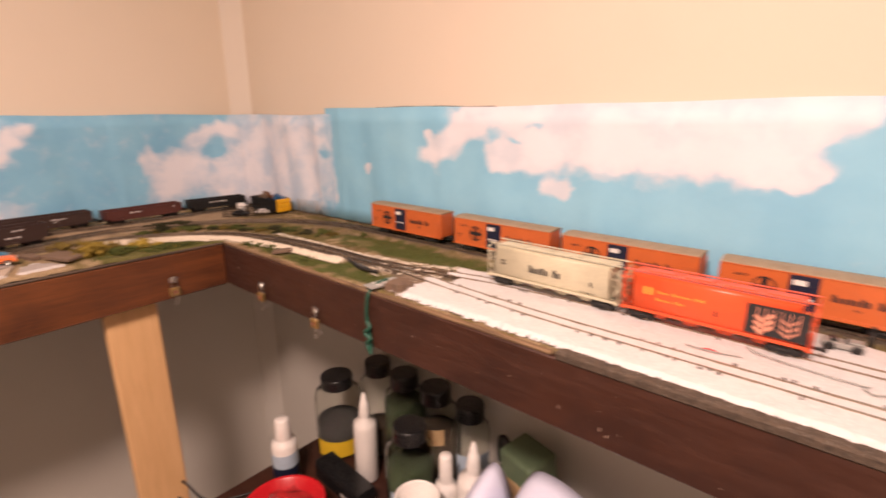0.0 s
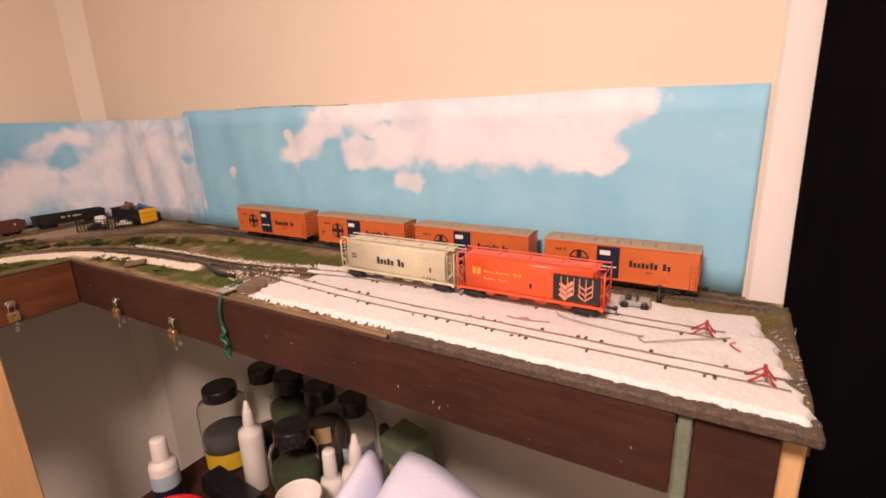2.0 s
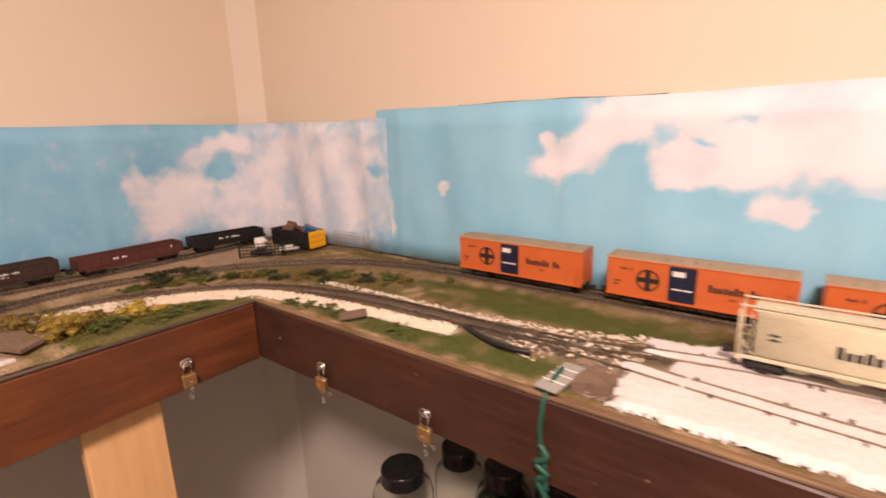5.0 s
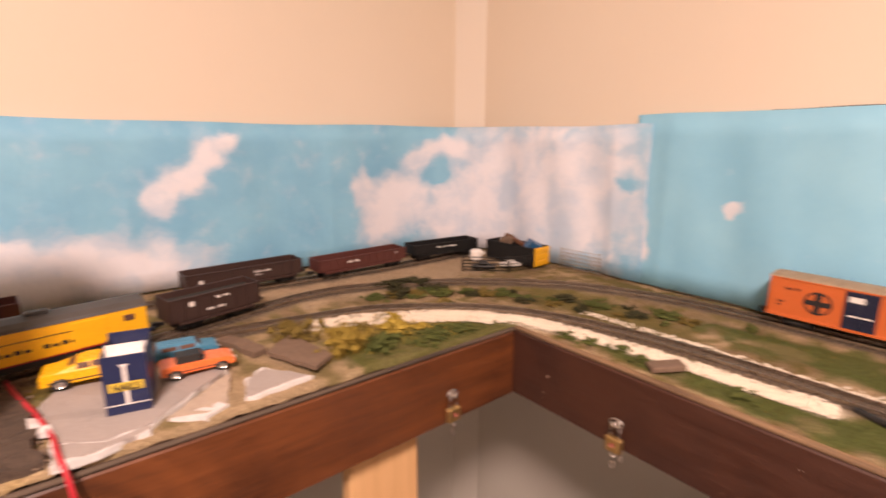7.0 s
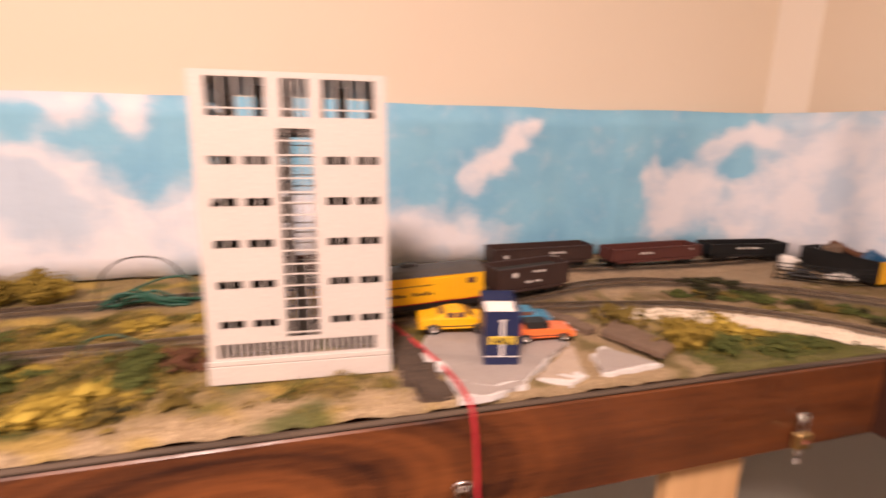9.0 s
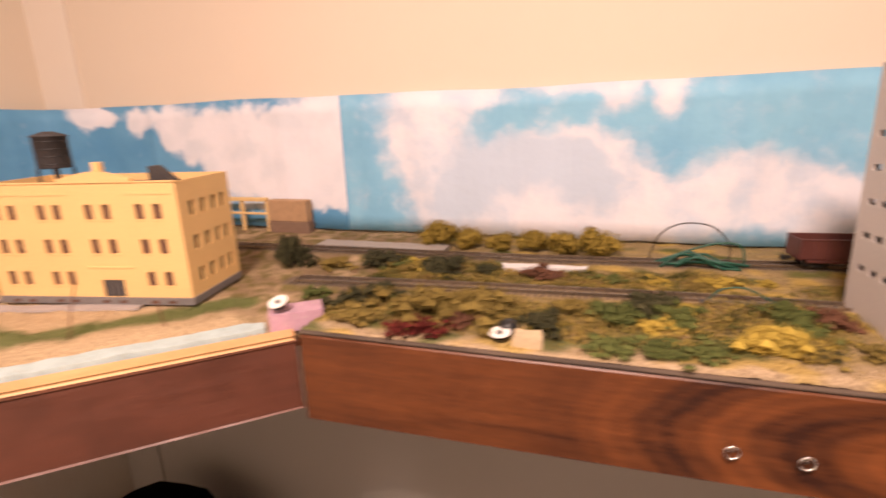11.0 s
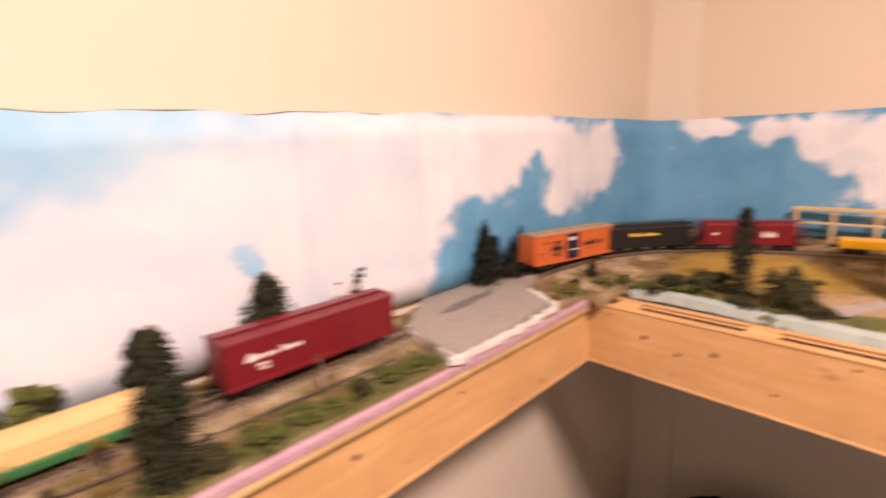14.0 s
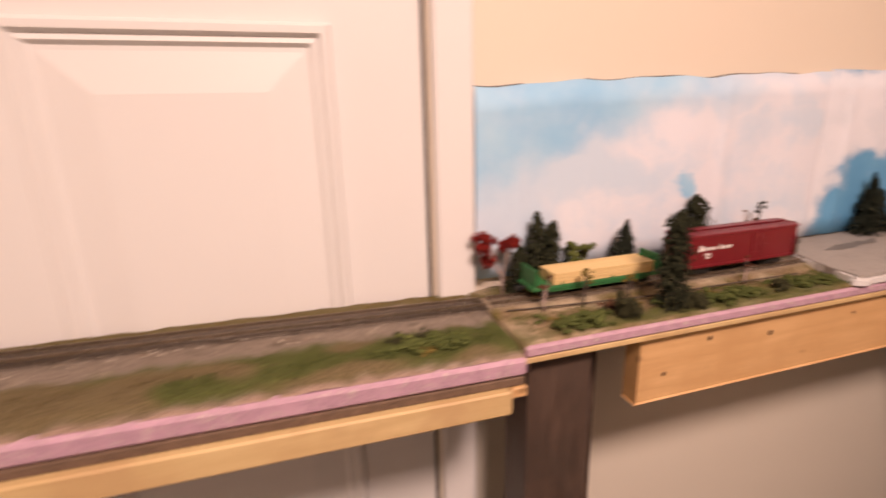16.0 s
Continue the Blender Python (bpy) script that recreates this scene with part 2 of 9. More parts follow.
# near-black wood tone that carries the shade inside the bench slots
SLOTSHADE = wood("slot_shade_board", (0.030, 0.018, 0.012), (0.016, 0.010, 0.007), "X", bands=7, stretch=9, rough=0.7, contrast=0.4)
REDBROWN = wood("red_brown_painted_board", (0.150, 0.052, 0.031), (0.092, 0.034, 0.021), "X", bands=7, stretch=7, rough=0.5, contrast=0.3, streak=0.7, stain=(0.080, 0.030, 0.019), chips=(0.22, 0.12, 0.08))
BROWNZ = wood("brown_painted_post", (0.16, 0.06, 0.04), (0.09, 0.035, 0.025), "Z", bands=7, stretch=12, rough=0.45, contrast=0.4)
DARKPOST = wood("dark_brown_post", (0.115, 0.072, 0.052), (0.045, 0.029, 0.022), "Z", bands=7, stretch=7, rough=0.55, contrast=0.4, stain=(0.05, 0.034, 0.026), chips=(0.24, 0.15, 0.10))
PINE = wood("pine_board", (0.72, 0.46, 0.22), (0.53, 0.30, 0.125), "X", bands=6, stretch=10, rough=0.55, knots=True, contrast=0.5, stain=(0.56, 0.33, 0.145))
PINEY = wood("pine_board_crosswise", (0.80, 0.50, 0.23), (0.62, 0.34, 0.14), "Y", bands=6, stretch=14, rough=0.55, knots=True, contrast=0.5)
PINEZ = wood("plywood_leg", (0.76, 0.48, 0.24), (0.62, 0.37, 0.17), "Z", bands=5, stretch=9, rough=0.6, contrast=0.5)
STRIPWOOD = wood("yellow_pine_strip", (0.70, 0.53, 0.27), (0.50, 0.34, 0.15), "X", bands=6, stretch=12, rough=0.65, contrast=0.6, stain=(0.48, 0.31, 0.15))
PLYEDGE = wood("plywood_edge", (0.29, 0.185, 0.10), (0.10, 0.06, 0.034), "X", bands=20, stretch=20, rough=0.75)
PLYEDGE_Y = wood("dark_plywood_edge", (0.12, 0.085, 0.06), (0.032, 0.022, 0.016), "Y", bands=20, stretch=20, rough=0.8)
CHIP = paint("chipboard_edge", (0.085, 0.06, 0.042), 0.45, 0.9, big=120, fine=500, b=0.8, dirt=(0.45, 0.40, 0.33), amount=0.35)
PINK = paint("pink_foam", (0.47, 0.29, 0.37), 0.72, 0.75, big=70, fine=900, b=0.5, dirt=(0.52, 0.46, 0.40), amount=0.95)
FOAMW = paint("white_blue_foam", (0.42, 0.53, 0.54), 0.8, 0.8, big=60, fine=800, b=0.5, dirt=(0.36, 0.36, 0.29), amount=0.5)
PLASTER = paint("white_plaster", (0.655, 0.64, 0.635), 0.90, 0.85, big=40, fine=350, b=0.5, dirt=(0.6, 0.52, 0.45), amount=0.25)
STEEL = paint("rail_steel", (0.40, 0.325, 0.25), 0.55, 0.28, 0.9, big=60, fine=700, b=0.1)
TIE = paint("dark_ties", (0.085, 0.064, 0.048), 0.6, 0.85, big=120, fine=800, b=0.3)
BLACK = paint("black_plastic", (0.014, 0.013, 0.013), 0.7, 0.45, big=60, fine=800, b=0.1)
BLACKG = paint("glossy_black_lid", (0.012, 0.012, 0.013), 0.7, 0.28, big=40, fine=400, b=0.04)
CHROME = paint("bright_steel", (0.72, 0.70, 0.68), 0.8, 0.2, 1.0, big=60, fine=600, b=0.03)
BRASS = paint("worn_brass", (0.55, 0.38, 0.16), 0.7, 0.35, 0.9, big=90, fine=700, b=0.1)
ORANGE = paint("orange_car_paint", (0.5632, 0.1334, 0.034), 0.88, 0.42, big=40, fine=700, b=0.06, dirt=(0.4, 0.15, 0.06), amount=0.3)
TANROOF = paint("tan_roof_paint", (0.36, 0.265, 0.17), 0.82, 0.7, big=40, fine=700, b=0.1)
NAVY = paint("navy_paint", (0.011, 0.016, 0.042), 0.8, 0.4, big=60, fine=700, b=0.05)
INK = paint("dark_lettering", (0.02, 0.018, 0.02), 0.8, 0.5)
INKW = paint("white_lettering", (0.82, 0.78, 0.74), 0.9, 0.5)
INKY = paint("yellow_lettering", (0.75, 0.55, 0.06), 0.9, 0.5)
INKO = paint("faded_orange_lettering", (0.82, 0.32, 0.05), 0.9, 0.5)
CREAM = paint("cream_hopper_paint", (0.58, 0.535, 0.385), 0.85, 0.5, big=50, fine=700, b=0.06, dirt=(0.4, 0.34, 0.24), amount=0.25)
REDOR = paint("red_orange_paint", (0.74, 0.10, 0.03), 0.9, 0.36, big=50, fine=700, b=0.05)
MAROON = paint("maroon_paint", (0.165, 0.010, 0.017), 0.85, 0.36, big=40, fine=700, b=0.05)
OXIDE = paint("oxide_brown_paint", (0.095, 0.030, 0.024), 0.8, 0.5, big=50, fine=700, b=0.08)
DKBROWN = paint("dark_brown_paint", (0.045, 0.024, 0.020), 0.8, 0.5, big=50, fine=700, b=0.08)
CARBLACK = paint("black_car_paint", (0.005, 0.0048, 0.005), 0.8, 0.6, big=50, fine=700, b=0.06)
YELLOW = paint("armour_yellow_paint", (0.82, 0.43, 0.012), 0.92, 0.38, big=40, fine=700, b=0.05)
GREYROOF = paint("grey_roof_paint", (0.07, 0.066, 0.064), 0.8, 0.55, big=60, fine=700, b=0.1)
GREENC = paint("green_flatcar_paint", (0.035, 0.16, 0.05), 0.8, 0.45, big=60, fine=700, b=0.08)
LUMBER = wood("lumber_load", (0.80, 0.60, 0.30), (0.62, 0.42, 0.17), "X", bands=16, stretch=30, rough=0.7, contrast=0.4)
TOWERW = paint("white_styrene", (0.575, 0.53, 0.50), 0.96, 0.5, big=30, fine=500, b=0.04)
# dark tone standing in for the unlit insides of tower and factory
STAIR = paint("interior_shade_card", (0.11, 0.095, 0.085), 0.8, 0.7)
FACT = paint("yellow_factory_paint", (0.74, 0.485, 0.205), 0.95, 0.65, big=30, fine=500, b=0.1)
STONE = paint("grey_stone_base", (0.17, 0.155, 0.15), 0.8, 0.8, big=100, fine=600, b=0.3)
PANE = paint("dark_window", (0.13, 0.07, 0.05), 0.7, 0.2, big=80)
TANKM = paint("tank_dark_grey", (0.045, 0.04, 0.04), 0.8, 0.65, big=80, fine=600, b=0.2)
ROAD = paint("grey_road_plaster", (0.30, 0.275, 0.25), 0.88, 0.85, big=30, fine=500, b=0.3, dirt=(0.19, 0.17, 0.155), amount=0.5)
TARRY = paint("dark_road_smear", (0.15, 0.14, 0.13), 0.8, 0.8, big=60, fine=500, b=0.2)
PAVE = paint("grey_pavement_plaster", (0.36, 0.32, 0.30), 0.9, 0.85, big=40, fine=600, b=0.25, dirt=(0.28, 0.25, 0.23), amount=0.4)
CORKD = paint("dark_crumbly_cork", (0.075, 0.052, 0.038), 0.5, 0.95, big=260, fine=700, b=0.9, dirt=(0.21, 0.15, 0.11), amount=0.5)
EARTHB = paint("brown_cork_road", (0.17, 0.115, 0.08), 0.75, 0.95, big=90, fine=500, b=0.7, dirt=(0.3, 0.22, 0.16), amount=0.5)
EARTHTONE = paint("brown_footing_paint", (0.20, 0.13, 0.09), 0.8, 0.85, big=90, fine=500, b=0.3)
GRAVEL = paint("pale_ballast", (0.74, 0.66, 0.54), 0.75, 0.95, big=300, fine=900, b=0.3)
TALUS = paint("brown_gravel", (0.25, 0.185, 0.13), 0.6, 0.95, big=300, fine=900, b=0.3)
GREENW = paint("green_wire_sleeve", (0.013, 0.085, 0.055), 0.8, 0.45)
REDW = paint("red_wire_sleeve", (0.55, 0.03, 0.05), 0.85, 0.4)
BADGE = paint("faded_red_badge", (0.33, 0.10, 0.075), 0.8, 0.5)
REDB = paint("red_bumper_plastic", (0.34, 0.02, 0.016), 0.8, 0.4)
WHITEP = paint("white_plastic", (0.80, 0.77, 0.73), 0.95, 0.35, big=30, fine=400, b=0.03)
PAPER = paint("white_paper", (0.72, 0.74, 0.92), 0.97, 0.7, big=12, fine=600, b=0.05)
BLUEL = paint("pale_blue_label", (0.42, 0.52, 0.62), 0.9, 0.5)
YELLOWL = paint("yellow_label", (0.78, 0.52, 0.03), 0.9, 0.5)
CARDY = paint("kraft_label", (0.55, 0.38, 0.2), 0.9, 0.6)
REDPL = paint("red_plastic", (0.55, 0.012, 0.02), 0.85, 0.3)
CARB = paint("blue_car_paint", (0.06, 0.22, 0.36), 0.85, 0.3)
CARO = paint("orange_toy_paint", (0.82, 0.19, 0.05), 0.9, 0.3)
CARY = paint("yellow_toy_paint", (0.86, 0.46, 0.01), 0.92, 0.28)
BOXBLUE = paint("navy_carton", (0.012, 0.02, 0.075), 0.85, 0.4, big=60, fine=600, b=0.08, dirt=(0.12, 0.12, 0.16), amount=0.2)
GREYP = paint("grey_plastic", (0.32, 0.31, 0.29), 0.85, 0.45)
CLEAR = glassy("clear_plastic", (0.90, 0.91, 0.88), 0.10)
SHADE = paint("frosted_lamp_glass", (0.85, 0.82, 0.78), 0.97, 0.4)
FILLG = paint("dark_green_foam_fill", (0.016, 0.026, 0.008), 0.6, 0.95, big=120, fine=500, b=0.6)
FILLB = paint("brown_foam_fill", (0.045, 0.032, 0.02), 0.6, 0.95, big=120, fine=500, b=0.6)
FILLK = paint("grey_ballast_fill", (0.028, 0.027, 0.026), 0.6, 0.95, big=200, fine=600, b=0.6)
LEAFG = foliage("mid_green_foam", (0.075, 0.095, 0.028), (0.15, 0.17, 0.05))
LEAFD = foliage("dark_green_foam", (0.035, 0.036, 0.018), (0.075, 0.072, 0.034))
LEAFT = foliage("dark_fir_foam", (0.016, 0.019, 0.010), (0.048, 0.050, 0.026))
LEAFO = foliage("olive_foam", (0.15, 0.11, 0.03), (0.27, 0.20, 0.055))
LEAFW = foliage("wine_red_foam", (0.070, 0.013, 0.011), (0.15, 0.026, 0.020))
LEAFM = foliage("mustard_foam", (0.21, 0.15, 0.03), (0.37, 0.27, 0.055))
LEAFY = foliage("yellow_foam", (0.36, 0.26, 0.045), (0.56, 0.42, 0.085))
LEAFR = foliage("red_foam", (0.13, 0.012, 0.010), (0.33, 0.028, 0.022))
LEAFB = foliage("russet_foam", (0.11, 0.05, 0.03), (0.18, 0.085, 0.05))
LEAFK = foliage("blackish_fir", (0.012, 0.015, 0.010), (0.036, 0.041, 0.026))
BARK = paint("dark_twig", (0.06, 0.045, 0.035), 0.7, 0.9, big=200, fine=900, b=0.4)
BARKP = paint("pale_twig", (0.40, 0.30, 0.27), 0.8, 0.9, big=200, fine=900, b=0.4)

# ---------------------------------------------------------------- mesh helpers
def to_mesh(name, bm, material):
    me = bpy.data.meshes.new(name)
    bm.to_mesh(me)
    bm.free()
    for mt in material if isinstance(material, (list, tuple)) else [material]:
        me.materials.append(mt)
    return me


def part(name, bm, material, parent, label="", at=None, smooth=False):
    """One mesh object under a thing or a part. bm: a bmesh, or a mesh that is shared."""
    me = bm if isinstance(bm, bpy.types.Mesh) else to_mesh(name, bm, material)
    if smooth:
        me.shade_smooth()
    ob = new(name, me)
    ob.parent = parent
    if at is not None:
        ob.matrix_basis = at
    return tagged(ob, label) if label else ob


def thing(name, label, category, at=None, group="", kind=""):
    ob = new(name)
    ob.empty_display_size = 0.02
    if at is not None:
        ob.matrix_basis = at
    return tagged(ob, label, category, group, kind)


def solo(name, bm, material, label, category, at=None, group="", kind="", smooth=False):
    """A thing of one mesh."""
    ob = part(name, bm, material, None, "", at, smooth)
    return tagged(ob, label, category, group, kind)


def box(x0, x1, y0, y1, z0, z1, bevel=0.0, bm=None, seg=1):
    b = bmesh.new()
    bmesh.ops.create_cube(b, size=1)
    for v in b.verts:
        v.co = Vector(((x0 + x1) / 2 + v.co.x * (x1 - x0), (y0 + y1) / 2 + v.co.y * (y1 - y0), (z0 + z1) / 2 + v.co.z * (z1 - z0)))
    if bevel:
        bmesh.ops.bevel(b, geom=b.edges[:], offset=bevel, segments=seg, affect="EDGES", profile=0.5)
    return merge(bm, b) if bm else b


def merge(bm, other, m=None):
    """Adds other to bm (other is freed)."""
    if m is not None:
        bmesh.ops.transform(other, matrix=m, verts=other.verts)
    idx = {v: bm.verts.new(v.co) for v in other.verts}
    for f in other.faces:
        try:
            nf = bm.faces.new([idx[v] for v in f.verts])
            nf.smooth, nf.material_index = f.smooth, f.material_index
        except ValueError:
            pass
    other.free()
    return bm


def lathe(profile, n=20, close=True):
    """Turns (radius, height) pairs round z."""
    b = bmesh.new()
    rings = []
    for r, z in profile:
        rings.append([b.verts.new((r * math.cos(2 * math.pi * k / n), r * math.sin(2 * math.pi * k / n), z)) for k in range(n)])
    for a, c in zip(rings, rings[1:]):
        for k in range(n):
            f = b.faces.new((a[k], a[(k + 1) % n], c[(k + 1) % n], c[k]))
            f.smooth = True
    if close:
        b.faces.new(rings[0][::-1])
        b.faces.new(rings[-1])
    return b


def rod(p, q, r, n=8):
    p, q = Vector(p), Vector(q)
    b = lathe([(r, 0), (r, (q - p).length)], n)
    bmesh.ops.transform(b, matrix=Matrix.Translation(p) @ (q - p).to_track_quat("Z", "Y").to_matrix().to_4x4(), verts=b.verts)
    return b


def tube(points, r, n=8, steps=6):
    """A round cord along a smooth line through the points."""
    pts = spline(points, steps)
    b = bmesh.new()
    rings = []
    for i, p in enumerate(pts):
        d = (pts[min(i + 1, len(pts) - 1)] - pts[max(i - 1, 0)]).normalized()
        q = d.to_track_quat("Z", "Y")
        rings.append([b.verts.new(p + q @ Vector((r * math.cos(2 * math.pi * k / n), r * math.sin(2 * math.pi * k / n), 0))) for k in range(n)])
    for a, c in zip(rings, rings[1:]):
        for k in range(n):
            b.faces.new((a[k], a[(k + 1) % n], c[(k + 1) % n], c[k])).smooth = True
    b.faces.new(rings[0][::-1])
    b.faces.new(rings[-1])
    return b


def spline(points, steps=6):
    """Catmull-Rom through the points."""
    P = [Vector(p) for p in points]
    out = []
    for i in range(len(P) - 1):
        a, b_, c, d = P[max(i - 1, 0)], P[i], P[i + 1], P[min(i + 2, len(P) - 1)]
        for k in range(steps):
            t = k / steps
            out.append(0.5 * (2 * b_ + (c - a) * t + (2 * a - 5 * b_ + 4 * c - d) * t * t + (3 * b_ - a - 3 * c + d) * t ** 3))
    return out + [P[-1]]


def prism(outline, z0, z1, bevel=0.0):
    """An upright slab over a plan outline."""
    b = bmesh.new()
    lo = [b.verts.new((x, y, z0)) for x, y in outline]
    f = b.faces.new(lo)
    top = bmesh.ops.extrude_face_region(b, geom=[f])
    for v in top["geom"]:
        if isinstance(v, bmesh.types.BMVert):
            v.co.z = z1
    bmesh.ops.recalc_face_normals(b, faces=b.faces[:])
    if bevel:
        bmesh.ops.bevel(b, geom=[e for e in b.edges if all(v.co.z > z0 + 1e-6 for v in e.verts)], offset=bevel, segments=1, affect="EDGES")
    return b


def extrude_x(profile, x0, x1):
    """A bar along x with the (y, z) profile."""
    b = bmesh.new()
    lo = [b.verts.new((x0, y, z)) for y, z in profile]
    hi = [b.verts.new((x1, y, z)) for y, z in profile]
    n = len(profile)
    for k in range(n):
        b.faces.new((lo[k], lo[(k + 1) % n], hi[(k + 1) % n], hi[k]))
    b.faces.new(lo[::-1])
    b.faces.new(hi)
    bmesh.ops.recalc_face_normals(b, faces=b.faces[:])
    return b


def structure(name, bm, material, label):
    return solo(name, bm, material, label, "", kind="structure")


# ---------------------------------------------------------------- the room
XW, YN, YS, XE, ZC = -1.262, 0.662, -1.462, 1.15, 2.24
structure("floor", box(XW - 0.1, XE + 0.1, YS - 0.1, YN + 0.1, -0.05, 0), FLOOR, "brown vinyl floor of the small layout room")
structure("ceiling", box(XW - 0.1, XE + 0.1, YS - 0.1, YN + 0.1, ZC, ZC + 0.05), CEIL, "plain pale ceiling")
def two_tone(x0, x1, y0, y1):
    """Wall with a second tone below the layout deck, greyer on three walls."""
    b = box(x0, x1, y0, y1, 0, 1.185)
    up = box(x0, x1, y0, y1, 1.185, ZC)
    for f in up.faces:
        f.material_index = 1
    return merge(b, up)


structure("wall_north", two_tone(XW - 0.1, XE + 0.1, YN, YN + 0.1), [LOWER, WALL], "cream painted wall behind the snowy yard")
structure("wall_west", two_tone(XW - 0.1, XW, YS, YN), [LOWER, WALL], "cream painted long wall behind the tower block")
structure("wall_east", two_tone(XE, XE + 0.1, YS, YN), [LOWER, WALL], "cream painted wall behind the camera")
DX0, DX1, DZ = -0.010, 0.75, 2.03
sw = two_tone(XW - 0.1, DX0, YS - 0.1, YS)
merge(sw, two_tone(DX1, XE + 0.1, YS - 0.1, YS))
tp = box(DX0, DX1, YS - 0.1, YS, DZ, ZC)
for f in tp.faces:
    f.material_index = 1
merge(sw, tp)
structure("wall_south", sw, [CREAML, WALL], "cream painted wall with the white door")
# angled corner strips, slightly lighter than the walls
def corner(plan):
    b, up = prism(plan, 0, 1.185), prism(plan, 1.185, ZC)
    for f in up.faces:
        f.material_index = 1
    return merge(b, up)


structure("corner_strip_1", corner([(XW, YN), (XW, YN - 0.032), (XW + 0.05, YN)]), [LOWER, STRIP], "pale strip in the room corner")
structure("corner_strip_2", corner([(XW, YS), (XW + 0.014, YS), (XW + 0.006, YS + 0.092), (XW, YS + 0.092)]), [LOWER, STRIP], "pale strip in the room corner")

# white trim at the end of the north wall, and the black curtain beside it
structure("trim", box(0.118, 0.172, YN - 0.012, YN - 0.001, 0, ZC, 0.003), TRIM, "white painted upright trim board")
cb = bmesh.new()
cols = []
for i in range(90):
    s = i / 89
    x = 0.158 + s * 0.95
    y = 0.636 + 0.012 * math.sin(s * 38 + 0.6) + 0.008 * math.sin(s * 91)
    cols.append([cb.verts.new((x + 0.010 * math.sin(z * 2.6 + 0.4) * (1 - s), y + 0.006 * math.sin(z * 3 + s * 20), z)) for z in np.linspace(0.01, 2.22, 24)])
for a, b_ in zip(cols, cols[1:]):
    for k in range(23):
        cb.faces.new((a[k], b_[k], b_[k + 1], a[k + 1])).smooth = True
curtain = solo("curtain", cb, CURTAIN, "black cloth curtain hanging beside the layout", "curtain")
sm = curtain.modifiers.new("thickness", "SOLIDIFY")
sm.thickness = 0.002

# door in the south wall: a raised-panel leaf with its casing
door = thing("door_1", "closed white raised-panel door with a casing", "door", kind="structure")
lf = box(DX0 + 0.004, DX1 - 0.004, YS - 0.040, YS - 0.002, 0.012, DZ - 0.004, 0.002)
part("leaf", lf, DOORP, door)


def raised_panel(x0, x1, z0, z1):
    """Moulded frame and sloping raised field."""
    b = bmesh.new()
    y = YS - 0.002
    steps = [(0.0, 0.0), (0.004, 0.0075), (0.010, 0.0075), (0.013, 0.002), (0.018, 0.004), (0.022, -0.0005), (0.060, 0.005)]
    loops = []
    for d, h in steps:
        loops.append([b.verts.new((x, y + h, z)) for x, z in ((x0 + d, z0 + d), (x1 - d, z0 + d), (x1 - d, z1 - d), (x0 + d, z1 - d))])
    for a, c in zip(loops, loops[1:]):
        for k in range(4):
            b.faces.new((a[k], a[(k + 1) % 4], c[(k + 1) % 4], c[k]))
    b.faces.new(loops[-1])
    return b


for x0, x1 in ((0.080, 0.337), (0.405, 0.66)):
    for z0, z1 in ((0.24, 0.79), (0.90, 1.466), (1.56, 1.90)):
        part("door_panel", raised_panel(x0, x1, z0, z1), DOORP, door)
cas = box(-0.056, DX0 - 0.003, YS, YS + 0.012, 0, DZ + 0.06, 0.003)
box(DX1 + 0.004, DX1 + 0.06, YS, YS + 0.012, 0, DZ + 0.06, 0.003, bm=cas)
box(-0.004, DX1 + 0.004, YS, YS + 0.012, DZ, DZ + 0.06, 0.003, bm=cas)
part("door_casing", cas, TRIM, door)
part("jamb_shadow_gap", box(DX0 - 0.003, DX0 + 0.0035, YS - 0.04, YS - 0.005, 0, DZ), BLACK, door)
part("door_knob", lathe([(0.012, 0), (0.012, 0.02), (0.026, 0.03), (0.028, 0.045), (0.018, 0.058), (0.0, 0.06)], 20, False), BRASS, door,
     at=pose(0.70, YS - 0.006, 0.95, -90, 0, 0))
structure("baseboard", box(XW, -0.06, YS, YS + 0.012, 0, 0.09, 0.002), TRIM, "white baseboard under the layout")

# ceiling lamp above the aisle
lampt = thing("ceiling_lamp", "round flush ceiling lamp with a white rim", "lamp")
part("rim", lathe([(0.15, 0.0), (0.15, 0.028), (0.14, 0.03), (0.14, 0.0)], 32, False), TRIM, lampt, at=pose(LAMP[0], LAMP[1], ZC - 0.03))
part("back_plate", lathe([(0.148, 0.0), (0.148, 0.004)], 32), SHADE, lampt, at=pose(LAMP[0], LAMP[1], ZC - 0.0045))

